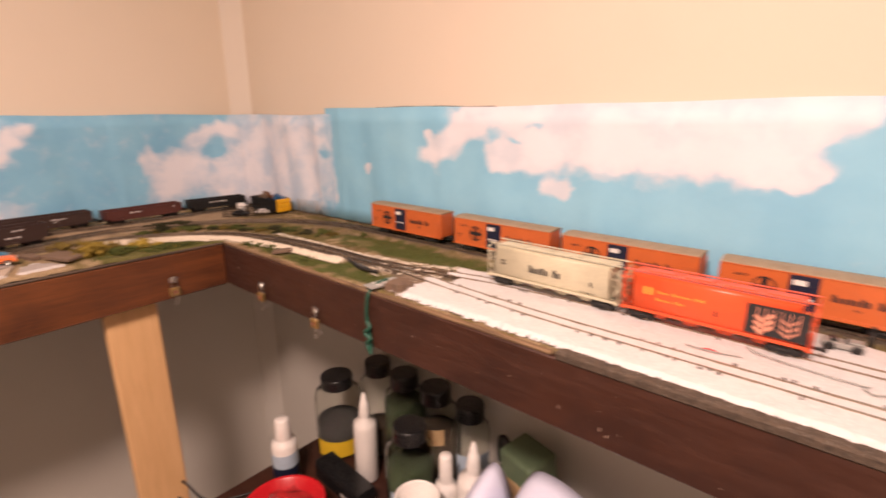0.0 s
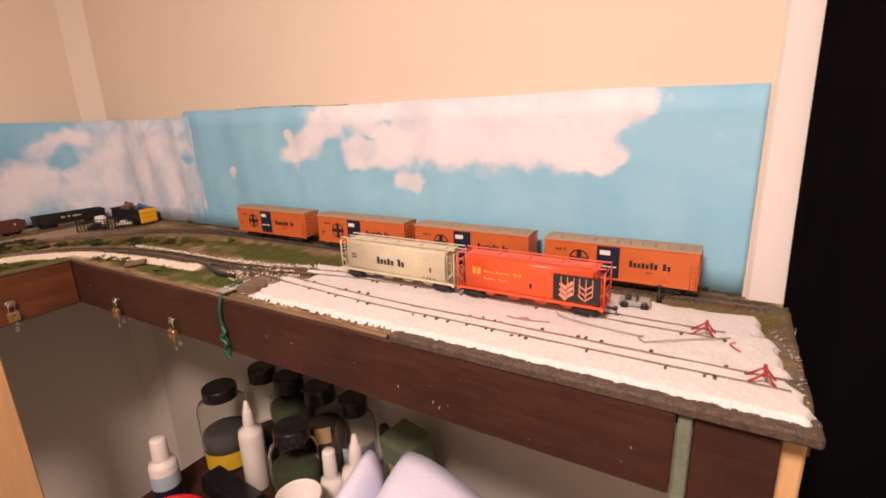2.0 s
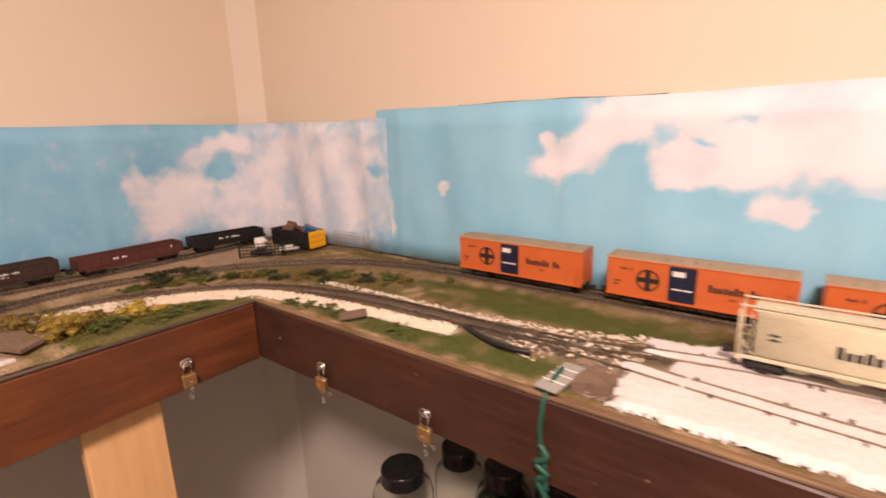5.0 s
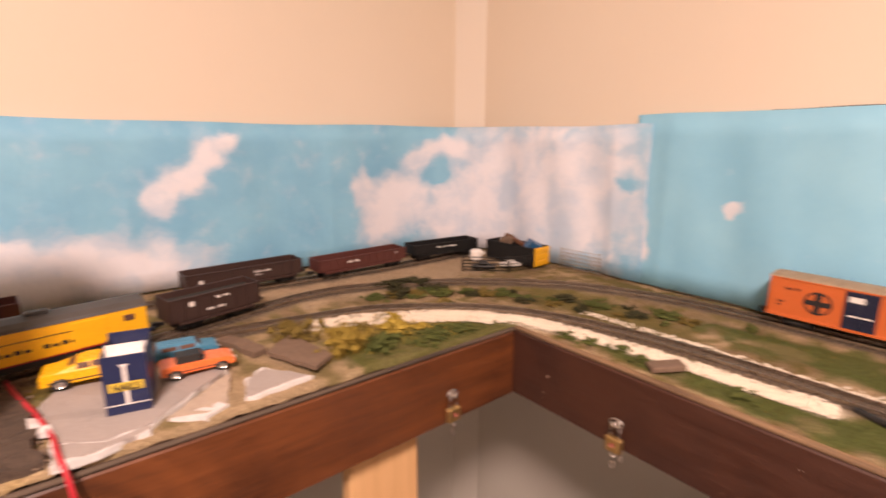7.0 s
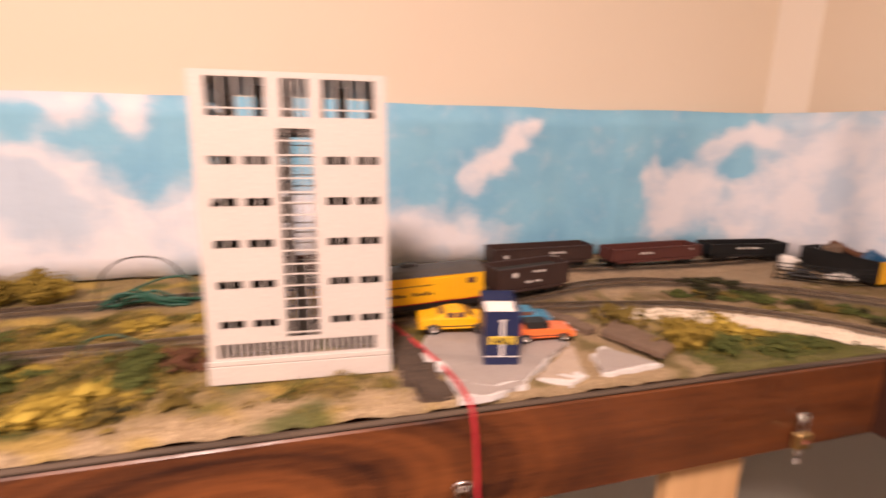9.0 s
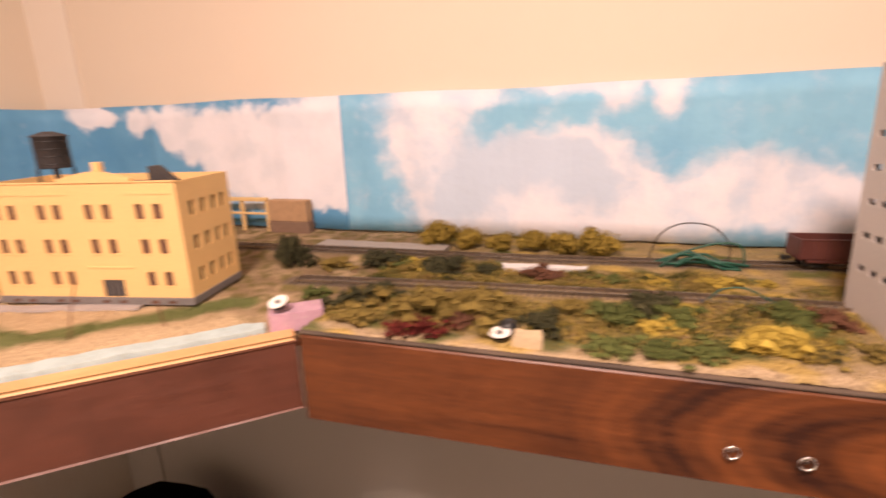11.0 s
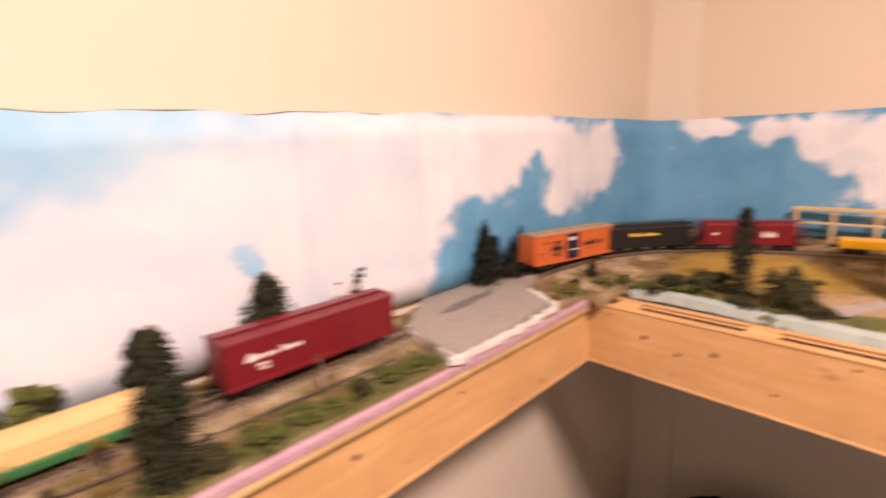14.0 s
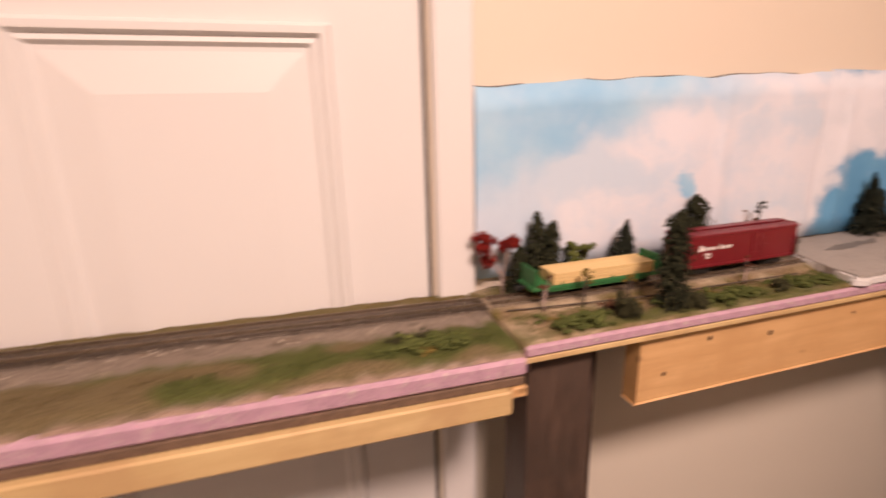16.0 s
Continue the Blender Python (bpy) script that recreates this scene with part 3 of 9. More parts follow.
# ---------------------------------------------------------------- printed sky sheets
def sheet(name, plan, material, label, top=1.432, bottom=1.203, wave=0.002, flip=False, seed=0.0, sag=0.0012, fold=0.12, dip=0.0):
    """Thin paper standing along a plan line; UV in metres along the line and up from the bottom."""
    pts = spline([(x, y, 0) for x, y in plan], 40)
    b = bmesh.new()
    uvl = b.loops.layers.uv.new("UVMap")
    total = sum((q - p).length for p, q in zip(pts, pts[1:]))
    cols, u, prev = [], 0.0, None
    for i, p in enumerate(pts):
        if prev is not None:
            u += (p - prev).length
        prev = p
        d = (pts[min(i + 1, len(pts) - 1)] - pts[max(i - 1, 0)]).normalized()
        nrm = Vector((d.y, -d.x, 0))
        col = []
        ease = min(1.0, u / 0.05, max(0.0, total - u) / 0.05)
        zt = top + sag * math.sin(u * 9 + seed) + 0.0008 * math.sin(u * 23 + seed * 2)
        if dip:
            zt -= dip * max(0.0, 1 - u * 1.45) + 0.0011 * math.sin(u * 47) + 0.0008 * math.sin(u * 90)
        ridge = 0.0018 * max(0.0, 1 - abs((u + 0.09) % 0.28 - 0.14) / 0.014)
        for k in range(9):
            v = (zt - bottom) * k / 8
            off = ease * wave * (1 + 0.8 * math.exp(-((u - fold) / 0.10) ** 2)) * (math.sin(u * 31 + seed) + 0.6 * math.sin(u * 71 + v * 14 + seed) + 1.2 * noise.noise((u * 11, v * 7, seed)))
            col.append((b.verts.new(p + nrm * (off + ridge + abs(wave)) + Vector((0, 0, bottom + v))), u, v))
        cols.append(col)
    for a, c in zip(cols, cols[1:]):
        for k in range(8):
            q = (a[k], c[k], c[k + 1], a[k + 1])
            f = b.faces.new([w[0] for w in q])
            f.smooth = True
            for lp, w in zip(f.loops, q):
                lp[uvl].uv = (total - w[1] if flip else w[1], w[2])
    ob = solo(name, b, material, label, "backdrop", group="sky backdrop sheets")
    sd = ob.modifiers.new("thickness", "SOLIDIFY")
    sd.thickness = 0.0006
    return ob


SKY_N = sky_paper("sky_print_yard", [(0.31, 0.150, 0.036, 0.024), (0.345, 0.172, 0.045, 0.028), (0.39, 0.196, 0.045, 0.030), (0.43, 0.222, 0.06, 0.025), (0.455, 0.152, 0.035, 0.028), (0.50, 0.172, 0.06, 0.046), (0.58, 0.185, 0.10, 0.060), (0.70, 0.188, 0.11, 0.058),
                                     (0.80, 0.192, 0.08, 0.055), (0.62, 0.228, 0.25, 0.030), (0.86, 0.220, 0.05, 0.030), (0.83, 0.160, 0.04, 0.022), (0.541, 0.112, 0.022, 0.016), (0.568, 0.108, 0.018, 0.014), (0.297, 0.184, 0.012, 0.012), (0.131, 0.112, 0.013, 0.012), (0.01, 0.06, 0.024, 0.06)],
                  holes=[(0.515, 0.207, 0.028, 0.013), (0.487, 0.182, 0.016, 0.010)], gap=0.85,
                  blue=(0.31, 0.63, 0.82), deep=(0.25, 0.56, 0.77), soft=0.25, warp=0.026, rag=0.42, mist=[(0.555, 0.108, 0.05, 0.03), (0.68, 0.135, 0.16, 0.012)])
# clouds of the long west sheet, by their place along the wall
WEST = [(-0.66, 0.190, 0.085, 0.060), (-0.60, 0.218, 0.100, 0.028), (-0.685, 0.125, 0.052, 0.060), (-0.63, 0.085, 0.065, 0.065), (-0.56, 0.09, 0.085, 0.075), (-0.475, 0.118, 0.075, 0.056), (-0.415, 0.128, 0.060, 0.050), (-0.37, 0.085, 0.060, 0.062),
        (-0.215, 0.085, 0.070, 0.056), (-0.155, 0.070, 0.060, 0.052), (-0.30, 0.040, 0.10, 0.060), (-0.45, 0.040, 0.15, 0.065), (-0.60, 0.030, 0.10, 0.060), (-0.445, 0.226, 0.055, 0.020), (-0.378, 0.216, 0.028, 0.030), (-0.312, 0.206, 0.024, 0.036), (-0.35, 0.230, 0.075, 0.016),
        (-0.02, 0.035, 0.10, 0.062), (0.09, 0.025, 0.10, 0.055), (-0.10, 0.050, 0.08, 0.060),
        (0.122, 0.125, 0.027, 0.026), (0.152, 0.152, 0.031, 0.028), (0.186, 0.180, 0.025, 0.022), (0.212, 0.200, 0.017, 0.016), (0.42, 0.118, 0.030, 0.034), (0.45, 0.06, 0.05, 0.070), (0.50, 0.10, 0.05, 0.060), (0.53, 0.165, 0.035, 0.022), (0.585, 0.182, 0.06, 0.024), (0.60, 0.06, 0.10, 0.080)]
SKY_W = sky_paper("sky_print_west", [(0.12, 0.12, 0.16, 0.16), (0.28, 0.10, 0.10, 0.16)] + [(0.971 - y, v, a, b_) for y, v, a, b_ in WEST],
                  holes=[(0.405, 0.133, 0.026, 0.013), (0.030, 0.138, 0.024, 0.014)], gap=0.62,
                  blue=(0.27, 0.58, 0.79), deep=(0.21, 0.49, 0.72), soft=0.40, shade=(0.50, 0.64, 0.80), warp=0.030, rag=0.5, crease=0.6,
                  mist=[(1.56, 0.10, 0.09, 0.065), (1.47, 0.11, 0.10, 0.055), (1.37, 0.075, 0.08, 0.05), (1.42, 0.13, 0.06, 0.03), (1.585, 0.04, 0.08, 0.04), (1.53, 0.15, 0.05, 0.02), (0.05, 0.10, 0.05, 0.04), (0.14, 0.05, 0.05, 0.07), (0.26, 0.12, 0.04, 0.06), (0.9, 0.07, 0.05, 0.02)])
SKY_SW = sky_paper("sky_print_corner", [(-0.03, 0.14, 0.12, 0.14), (0.54, 0.215, 0.055, 0.032), (0.52, 0.21, 0.045, 0.018), (0.43, 0.196, 0.042, 0.030), (0.17, 0.112, 0.16, 0.10), (0.353, 0.175, 0.052, 0.045), (0.25, 0.165, 0.10, 0.055), (0.08, 0.13, 0.10, 0.10),
                                        (0.913, 0.145, 0.13, 0.075), (0.813, 0.160, 0.060, 0.060), (1.142, 0.165, 0.08, 0.06), (1.03, 0.195, 0.09, 0.04), (0.974, 0.092, 0.045, 0.030), (1.17, 0.175, 0.13, 0.055), (1.285, 0.142, 0.09, 0.09), (1.33, 0.05, 0.07, 0.09)],
                   holes=[(1.045, 0.140, 0.018, 0.034), (1.075, 0.125, 0.012, 0.028), (0.12, 0.0, 0.16, 0.030)],
                   blue=(0.15, 0.39, 0.63), deep=(0.10, 0.31, 0.55), soft=0.26, shade=(0.68, 0.73, 0.81), warp=0.03, rag=0.5, crease=0.5, mist=[(0.10, 0.19, 0.07, 0.03), (0.2, 0.14, 0.06, 0.03), (0.3, 0.14, 0.04, 0.03)])
SKY_S = sky_paper("sky_print_south", [(0.25, 0.05, 0.26, 0.10), (0.40, 0.16, 0.18, 0.08), (0.27, 0.12, 0.14, 0.06), (0.5, 0.1, 0.14, 0.16), (0.04, 0.05, 0.08, 0.05), (0.13, 0.10, 0.08, 0.04)],
                  holes=[(0.275, 0.091, 0.017, 0.012)], gap=2.2,
                  blue=(0.42, 0.65, 0.82), deep=(0.28, 0.54, 0.78), white=(0.76, 0.77, 0.84), soft=0.5, shade=(0.54, 0.68, 0.82), warp=0.04, rag=0.35, crease=0.25,
                  mist=[(0.14, 0.19, 0.12, 0.04), (0.2, 0.10, 0.10, 0.03), (0.04, 0.08, 0.09, 0.10), (0.12, 0.14, 0.08, 0.05), (0.33, 0.19, 0.10, 0.03)])

sheet("sky_sheet", [(-0.895, YN - 0.007), (-0.6, YN - 0.010), (-0.3, YN - 0.006), (0.114, YN - 0.004)], SKY_N, "blue printed sky sheet with white clouds behind the yard", 1.436, seed=0.5, wave=0.0012)
sheet("sky_sheet", [(XW + 0.006, -0.812), (XW + 0.008, -0.4), (XW + 0.010, 0.0), (XW + 0.009, 0.35), (XW + 0.02, YN - 0.11), (-1.17, YN - 0.022), (-1.05, YN - 0.013), (-0.872, YN - 0.0088)], SKY_W,
      "wrinkled printed sky sheet bent round the room corner", 1.426, seed=2.1, wave=0.0022, flip=True, fold=1.62)
sheet("sky_sheet", [(-0.553, YS + 0.008), (-0.65, YS + 0.008), (-0.8, YS + 0.009), (-1.15, YS + 0.018), (XW + 0.022, YS + 0.10), (XW + 0.008, -1.15), (XW + 0.010, -0.806)], SKY_SW,
      "deep blue printed sky sheet with heavy white clouds", 1.426, seed=4.0, wave=0.0012, flip=True, fold=0.70)
sheet("sky_sheet", [(-0.058, YS + 0.006), (-0.2, YS + 0.010), (-0.4, YS + 0.008), (-0.5525, YS + 0.008)], SKY_S, "hazy printed sky sheet beside the door", 1.426, seed=5.2, wave=0.0012, dip=0.0150)

# thin dark line showing in places over the sheets
TOPLINE = plain("dark_top_line", (0.10, 0.085, 0.075), 0.8)
for u0, u1, xs_, yc_, seed_, dip_ in ((0.16, 0.44, lambda u: -0.895 + u, YN - 0.0045, 0.5, 0.0), (0.0, 0.055, lambda u: -0.058 - u, YS + 0.0045, 5.2, 0.0150), (0.13, 0.44, lambda u: -0.058 - u, YS + 0.0045, 5.2, 0.0150)):
    run = []
    for k in range(15):
        u = u0 + (u1 - u0) * k / 14
        z = (1.426 if dip_ else 1.436) + 0.0012 * math.sin(u * 9 + seed_) + 0.0008 * math.sin(u * 23 + seed_ * 2)
        if dip_:
            z -= dip_ * max(0.0, 1 - u * 1.45) + 0.0011 * math.sin(u * 47) + 0.0008 * math.sin(u * 90)
        run.append((xs_(u), yc_, z + 0.0004 + 0.0004 * math.sin(u * 61)))
    solo("backing_cord", tube(run, 0.0007, 6, 2), TOPLINE, "thin dark line along the top of a sky sheet", "cord", group="backing cords")

# ---------------------------------------------------------------- benchwork
ZT = 1.2          # scenery level
ZR = 1.2085       # rail top
XF, YF = -0.885, 0.393   # aisle faces of the west and north benches

deck = prism([(0.158, YN - 0.002), (0.158, 0.412), (XF - 0.006, 0.412), (XF - 0.006, -0.672), (-0.742, -0.862), (-0.746, -0.90), (-0.782, -1.300), (-0.738, -1.318), (-0.738, YS + 0.002), (XW + 0.08, YS + 0.002), (XW + 0.002, YS + 0.08),
              (XW + 0.002, YN - 0.08), (XW + 0.08, YN - 0.002)], 1.172, 1.1865)
structure("layout_deck", deck, PLYEDGE, "plywood deck of the model railway bench")

bench = thing("layout_bench", "wooden bench of mixed boards and legs carrying the layout", "bench")
fn = part("front_board", box(XF, 0.072, YF - 0.002, YF + 0.014, 1.119, 1.1945, 0.0015), BROWN, bench, "brown painted board speckled with white")
part("top_edge", box(XF + 0.004, -0.20, YF - 0.0015, YF + 0.0055, 1.1950, 1.1988, 0.001), PLYEDGE, fn, "worn bare plywood edge")
fe = part("front_board", box(0.084, 0.140, YF + 0.004, YF + 0.02, 1.05, 1.1895, 0.0015), BROWN, bench, "short brown painted board")
part("top_edge", box(-0.195, 0.161, YF - 0.004, YF + 0.0110, 1.193, 1.2028, 0.002), CHIP, fe, "crumbling chipboard edge")
part("green_strip", box(0.0735, 0.0835, YF + 0.002, YF + 0.016, 1.06, 1.19, 0.001), paint("green_grey_strip", (0.16, 0.2, 0.14), 0.8, 0.6, dirt=(0.4, 0.38, 0.3)), fe, "faded green strip")
part("top_edge", box(-0.43, 0.161, YF + 0.0115, YF + 0.019, 1.193, 1.2032, 0.0015), CHIP, fe, "crumbling chipboard edge")

wb = box(XF, XF + 0.016, -0.66, YF - 0.003, 1.121, 1.1945, 0.0015)
for v in wb.verts:
    if v.co.z < 1.15:
        v.co.z -= 0.002 + 0.014 * max(0.0, (0.1 - v.co.y) / 0.76)
fw = part("front_board", wb, WALNUT, bench, "dark stained walnut board with bold grain")
part("top_edge", box(XF + 0.0115, XF + 0.0165, -0.66, YF - 0.003, 1.1950, 1.1992, 0.0015), PLYEDGE_Y, fw, "thin dark ragged top edge")


def plank(name, p, q, thick, z0, z1, material, label, bev=0.0015, side=1, sag=0.0):
    """A board on edge from plan point p to q; its face lies on the line, its thickness behind it."""
    p, q = Vector((*p, 0)), Vector((*q, 0))
    d = q - p
    b = box(0, d.length, 0, thick * side, z0, z1, bev)
    for v in b.verts:
        v.co.z -= sag * v.co.x / d.length
    return part(name, b, material, bench, label, pose(p.x, p.y, 0, 0, 0, math.degrees(math.atan2(d.y, d.x))))


K1, K2, K3 = (-0.868, -0.664), (-0.676, -0.884), (-0.722, -1.322)
plank("front_board", (K1[0] - 0.002, K1[1]), K2, 0.018, 1.117, 1.1870, REDBROWN, "red-brown painted slanting front board", side=-1)
plank("edge_strip", (K1[0] - 0.004, K1[1] - 0.003), (K2[0] - 0.006, K2[1] - 0.002), 0.016, 1.1875, 1.1918, PINE, "bare pine lip on the slanting board", side=-1)
plank("front_board", (K2[0], K2[1] - 0.004), K3, 0.012, 1.110, 1.1900, PINE, "bare pine front board with nail holes", side=-1, sag=0.011)
plank("front_board", K3, (-0.176, -1.324), 0.018, 1.097, 1.1705, PINE, "bare pine front board under the lumber siding", side=-1)
# dark knots and nail holes in the bare pine
KNOT = to_mesh("knot", lathe([(0.0001, 0.0), (0.0026, 0.0), (0.0030, 0.0004), (0.0018, 0.0006), (0.0001, 0.0005)], 10, False), paint("dark_knot", (0.07, 0.035, 0.018), 0.6, 0.8, big=200))
PB = Vector((K3[0] - K2[0], K3[1] - K2[1], 0)).normalized()
for s_, z, k in ((0.045, 1.175, 0.7), (0.10, 1.158, 0.5), (0.165, 1.181, 0.6), (0.225, 1.135, 0.6), (0.283, 1.161, 1.0), (0.322, 1.150, 0.8), (0.362, 1.161, 1.0), (0.41, 1.180, 0.6)):
    part("knot", KNOT, None, bench, "", pose(K2[0] + PB.x * s_ + 0.0004, K2[1] + PB.y * s_, z - 0.025 * s_, 0, 90, math.degrees(math.atan2(PB.y, PB.x)) + 90) @ Matrix.Scale(k, 4))
for x, z, k in ((-0.208, 1.126, 0.8), (-0.262, 1.156, 0.9), (-0.345, 1.148, 1.0), (-0.47, 1.152, 0.7), (-0.60, 1.150, 0.6)):
    part("knot", KNOT, None, bench, "", pose(x, -1.3232, z, -90, 0, 0) @ Matrix.Scale(k, 4))
# a second pine board behind the first, with cross blocks and open slots between
def behind(y, off):
    """Plan point at a distance behind the face of the bare pine board."""
    return (K2[0] - (K2[1] - y) * 0.105 - off, y)


plank("rear_board", behind(-0.868, 0.035), behind(-1.296, 0.035), 0.009, 1.1860, 1.1905, PINE, "pine strip behind the slots", side=-1, sag=0.0105)
# added dark board: its colour supplies the shade seen through the slots
plank("rear_board", behind(-0.868, 0.038), behind(-1.296, 0.038), 0.008, 1.110, 1.1855, SLOTSHADE, "dark board added to stand in for the shade in the slots", side=-1, sag=0.0105)
for y0, y1 in ((-0.893, -0.916), (-1.112, -1.142), (-1.262, -1.290)):
    zt = 1.1898 - 0.0250 * (-0.884 - y0)
    part("spacer_block", prism([behind(y0, 0.0125), behind(y0, 0.0345), behind(y1, 0.0345), behind(y1, 0.0125)], zt - 0.035, zt, 0.0006), PINEY, bench)

# legs and posts
def leg(name, x, y, wx, wy, z1, material, label, lean=0.0):
    return part(name, box(-wx / 2, wx / 2, -wy / 2, wy / 2, 0, z1, 0.002), material, bench, label, pose(x, y, 0, 0, lean, 0))


leg("leg", -0.903, 0.234, 0.018, 0.080, 1.168, PINEZ, "bare plywood leg screwed under the walnut board")
leg("leg", -0.700, -0.902, 0.040, 0.066, 1.112, BROWNZ, "brown painted square bench leg")
leg("leg", 0.143, 0.435, 0.026, 0.05, 1.1895, PINEZ, "raw splintered pine leg at the end of the yard")
leg("leg", -0.094, -1.355, 0.068, 0.05, 1.166, DARKPOST, "dark brown square post under the lift-out bridge")
leg("leg", -0.146, -1.40, 0.034, 0.06, 1.166, DARKPOST, "dark brown square post in the shade under the siding")
# south shelf: plywood, pink foam
RAMP = pose(-0.045, 0, 1.16) @ pose(0, 0, 0, 0, -1.15, 0) @ pose(0.045, 0, -1.16)   # the bridge climbs a little towards its far end
structure("siding_shelf", box(-0.735, -0.047, YS + 0.002, -1.3145, 1.1712, 1.1772, 0.001), STRIPWOOD, "thin plywood shelf under the pink foam")
structure("foam_edge", box(-0.735, -0.049, YS + 0.004, -1.3130, 1.1776, 1.1880, 0.002), PINK, "pink insulation foam edge with glue smears")

# lift-out bridge across the door
br = thing("lift_out_bridge", "lift-out bridge of pink foam on a pine strip", "bridge", RAMP)
part("foam_slab", box(-0.046, 0.80, -1.459, -1.305, 1.1662, 1.1830, 0.003), PINK, br, "pink insulation foam slab")
part("plywood_base", box(-0.044, 0.80, -1.457, -1.3065, 1.1575, 1.1655, 0.001), paint("brown_ply_edge", (0.15, 0.095, 0.062), 0.6, 0.85, big=120, fine=600, b=0.5, dirt=(0.28, 0.18, 0.12), amount=0.5), br, "brown plywood edge under the foam")
part("support_strip", box(-0.030, 0.80, -1.330, -1.300, 1.1345, 1.157, 0.0015), STRIPWOOD, br, "yellow pine strip")
part("end_block", box(-0.0455, -0.031, -1.331, -1.304, 1.1475, 1.157, 0.001), PINE, br)

# ---------------------------------------------------------------- tracks
T1 = [(0.135, 0.617), (-0.2, 0.617), (-0.5, 0.617), (-0.72, 0.612), (-0.83, 0.594), (-0.93, 0.545), (-1.02, 0.455), (-1.085, 0.33), (-1.098, 0.24), (-1.072, 0.13), (-1.043, 0.02), (-1.018, -0.16), (-1.012, -0.35), (-1.0, -0.55), (-0.985, -0.74)]
T2A = [(0.10, 0.518), (-0.2, 0.518), (-0.36, 0.506), (-0.47, 0.480), (-0.56, 0.469), (-0.66, 0.468), (-0.75, 0.460), (-0.84, 0.438), (-0.91, 0.402), (-0.965, 0.345), (-1.004, 0.265), (-1.028, 0.16), (-1.036, 0.05)]
T2B = [(0.145, 0.445), (-0.1, 0.446), (-0.25, 0.447), (-0.38, 0.456), (-0.5, 0.467), (-0.56, 0.469)]
T3 = [(-1.165, 0.60), (-1.158, 0.43), (-1.170, 0.25), (-1.182, 0.1), (-1.160, -0.1), (-1.140, -0.3), (-1.125, -0.5), (-1.118, -0.75), (-1.110, -0.95), (-1.085, -1.10), (-1.035, -1.225), (-0.965, -1.322), (-0.89, -1.376), (-0.806, -1.400), (-0.72, -1.411), (-0.60, -1.408), (-0.45, -1.398), (-0.2, -1.399), (-0.048, -1.405)]
TB = [(-0.044, -1.405), (0.1, -1.410), (0.37, -1.415), (0.78, -1.420)]
CORNER = [(-0.595, 0.447), (-0.64, 0.441), (-0.70, 0.438), (-0.80, 0.424), (-0.862, 0.408), (-0.90, 0.385), (-0.945, 0.335), (-0.975, 0.27), (-0.995, 0.20)]


def sstep(a, b_, v):
    t = max(0.0, min(1.0, (v - a) / (b_ - a)))
    return t * t * (3 - 2 * t)


def swell(x, y):
    """Low bank under the tower and the pavement."""
    return 0.006 * sstep(-1.02, -0.985, x) * sstep(-0.42, -0.22, y) * (1 - sstep(0.20, 0.34, y)) if x < -0.84 else 0.0


def drop(x, y):
    """The siding and the bridge lie a little lower than the rest, the bank a little higher."""
    return 0.0095 * sstep(-1.05, -0.50, x) * sstep(-1.22, -1.32, y) - swell(x, y)


def along(points, gap):
    """Evenly spaced places and headings along a plan line."""
    pts = spline([(x, y, 0) for x, y in points], 40)
    out, acc = [], 0.0
    for p, q in zip(pts, pts[1:]):
        d = (q - p).length
        while acc <= d and d > 0:
            out.append((p + (q - p) * (acc / d), (q - p).normalized()))
            acc += gap
        acc -= d
    return out


def sweep(line, off, w, z0, z1):
    """A bar of square section along a line, set off sideways."""
    b = bmesh.new()
    rings = []
    for p, d in line:
        n = Vector((-d.y, d.x, 0))
        c = p + n * off
        rings.append([b.verts.new(c + n * s + Vector((0, 0, z - drop(p.x, p.y)))) for s, z in ((-w, z0), (w, z0), (w * 0.6, z1), (-w * 0.6, z1))])
    for a, c in zip(rings, rings[1:]):
        for k in range(4):
            b.faces.new((a[k], c[k], c[(k + 1) % 4], a[(k + 1) % 4]))
    b.faces.new(rings[0])
    b.faces.new(rings[-1][::-1])
    bmesh.ops.recalc_face_normals(b, faces=b.faces[:])
    return b


TIE_MESH = to_mesh("tie", box(-0.0013, 0.0013, -0.0150, 0.0150, -0.0016, 0.0006, 0.0003), TIE)


def track(points, label, ties=True, zr=ZR, last=False):
    t = thing("model_track", label, "track", group="model railway tracks")
    line = along(points, 0.006)
    for off in (-0.00825, 0.00825):
        part("rail", sweep(line, off, 0.0007, zr - 0.0030, zr), STEEL, t)
    if not ties:
        return t
    sl = along(points, 0.0072)
    if last:
        sl = sl[::-1]
    for p, d in sl[:300]:
        part("tie", TIE_MESH, TIE, t, at=pose(p.x, p.y, zr - drop(p.x, p.y) - 0.0036, 0, 0, math.degrees(math.atan2(d.y, d.x)) + random.uniform(-2, 2)))
    sl = sl[300:]
    if sl:
        v, f = [], []
        for p, d in sl:
            n = Vector((-d.y, d.x, 0)) * random.uniform(0.0145, 0.0155)
            e = d * 0.0013
            base = len(v)
            for z in (zr - drop(p.x, p.y) - 0.0052, zr - drop(p.x, p.y) - 0.0030):
                v += [tuple(p + a + Vector((0, 0, z))) for a in (-n - e, -n + e, n + e, n - e)]
            f += [tuple(base + i for i in q) for q in ((0, 3, 2, 1), (4, 5, 6, 7), (0, 1, 5, 4), (1, 2, 6, 5), (2, 3, 7, 6), (3, 0, 4, 7))]
        me = bpy.data.meshes.new("tie_strip")
        me.from_pydata(v, [], f)
        me.materials.append(TIE)
        tagged(part("tie_strip", me, TIE, t), kind="stuff")
    return t


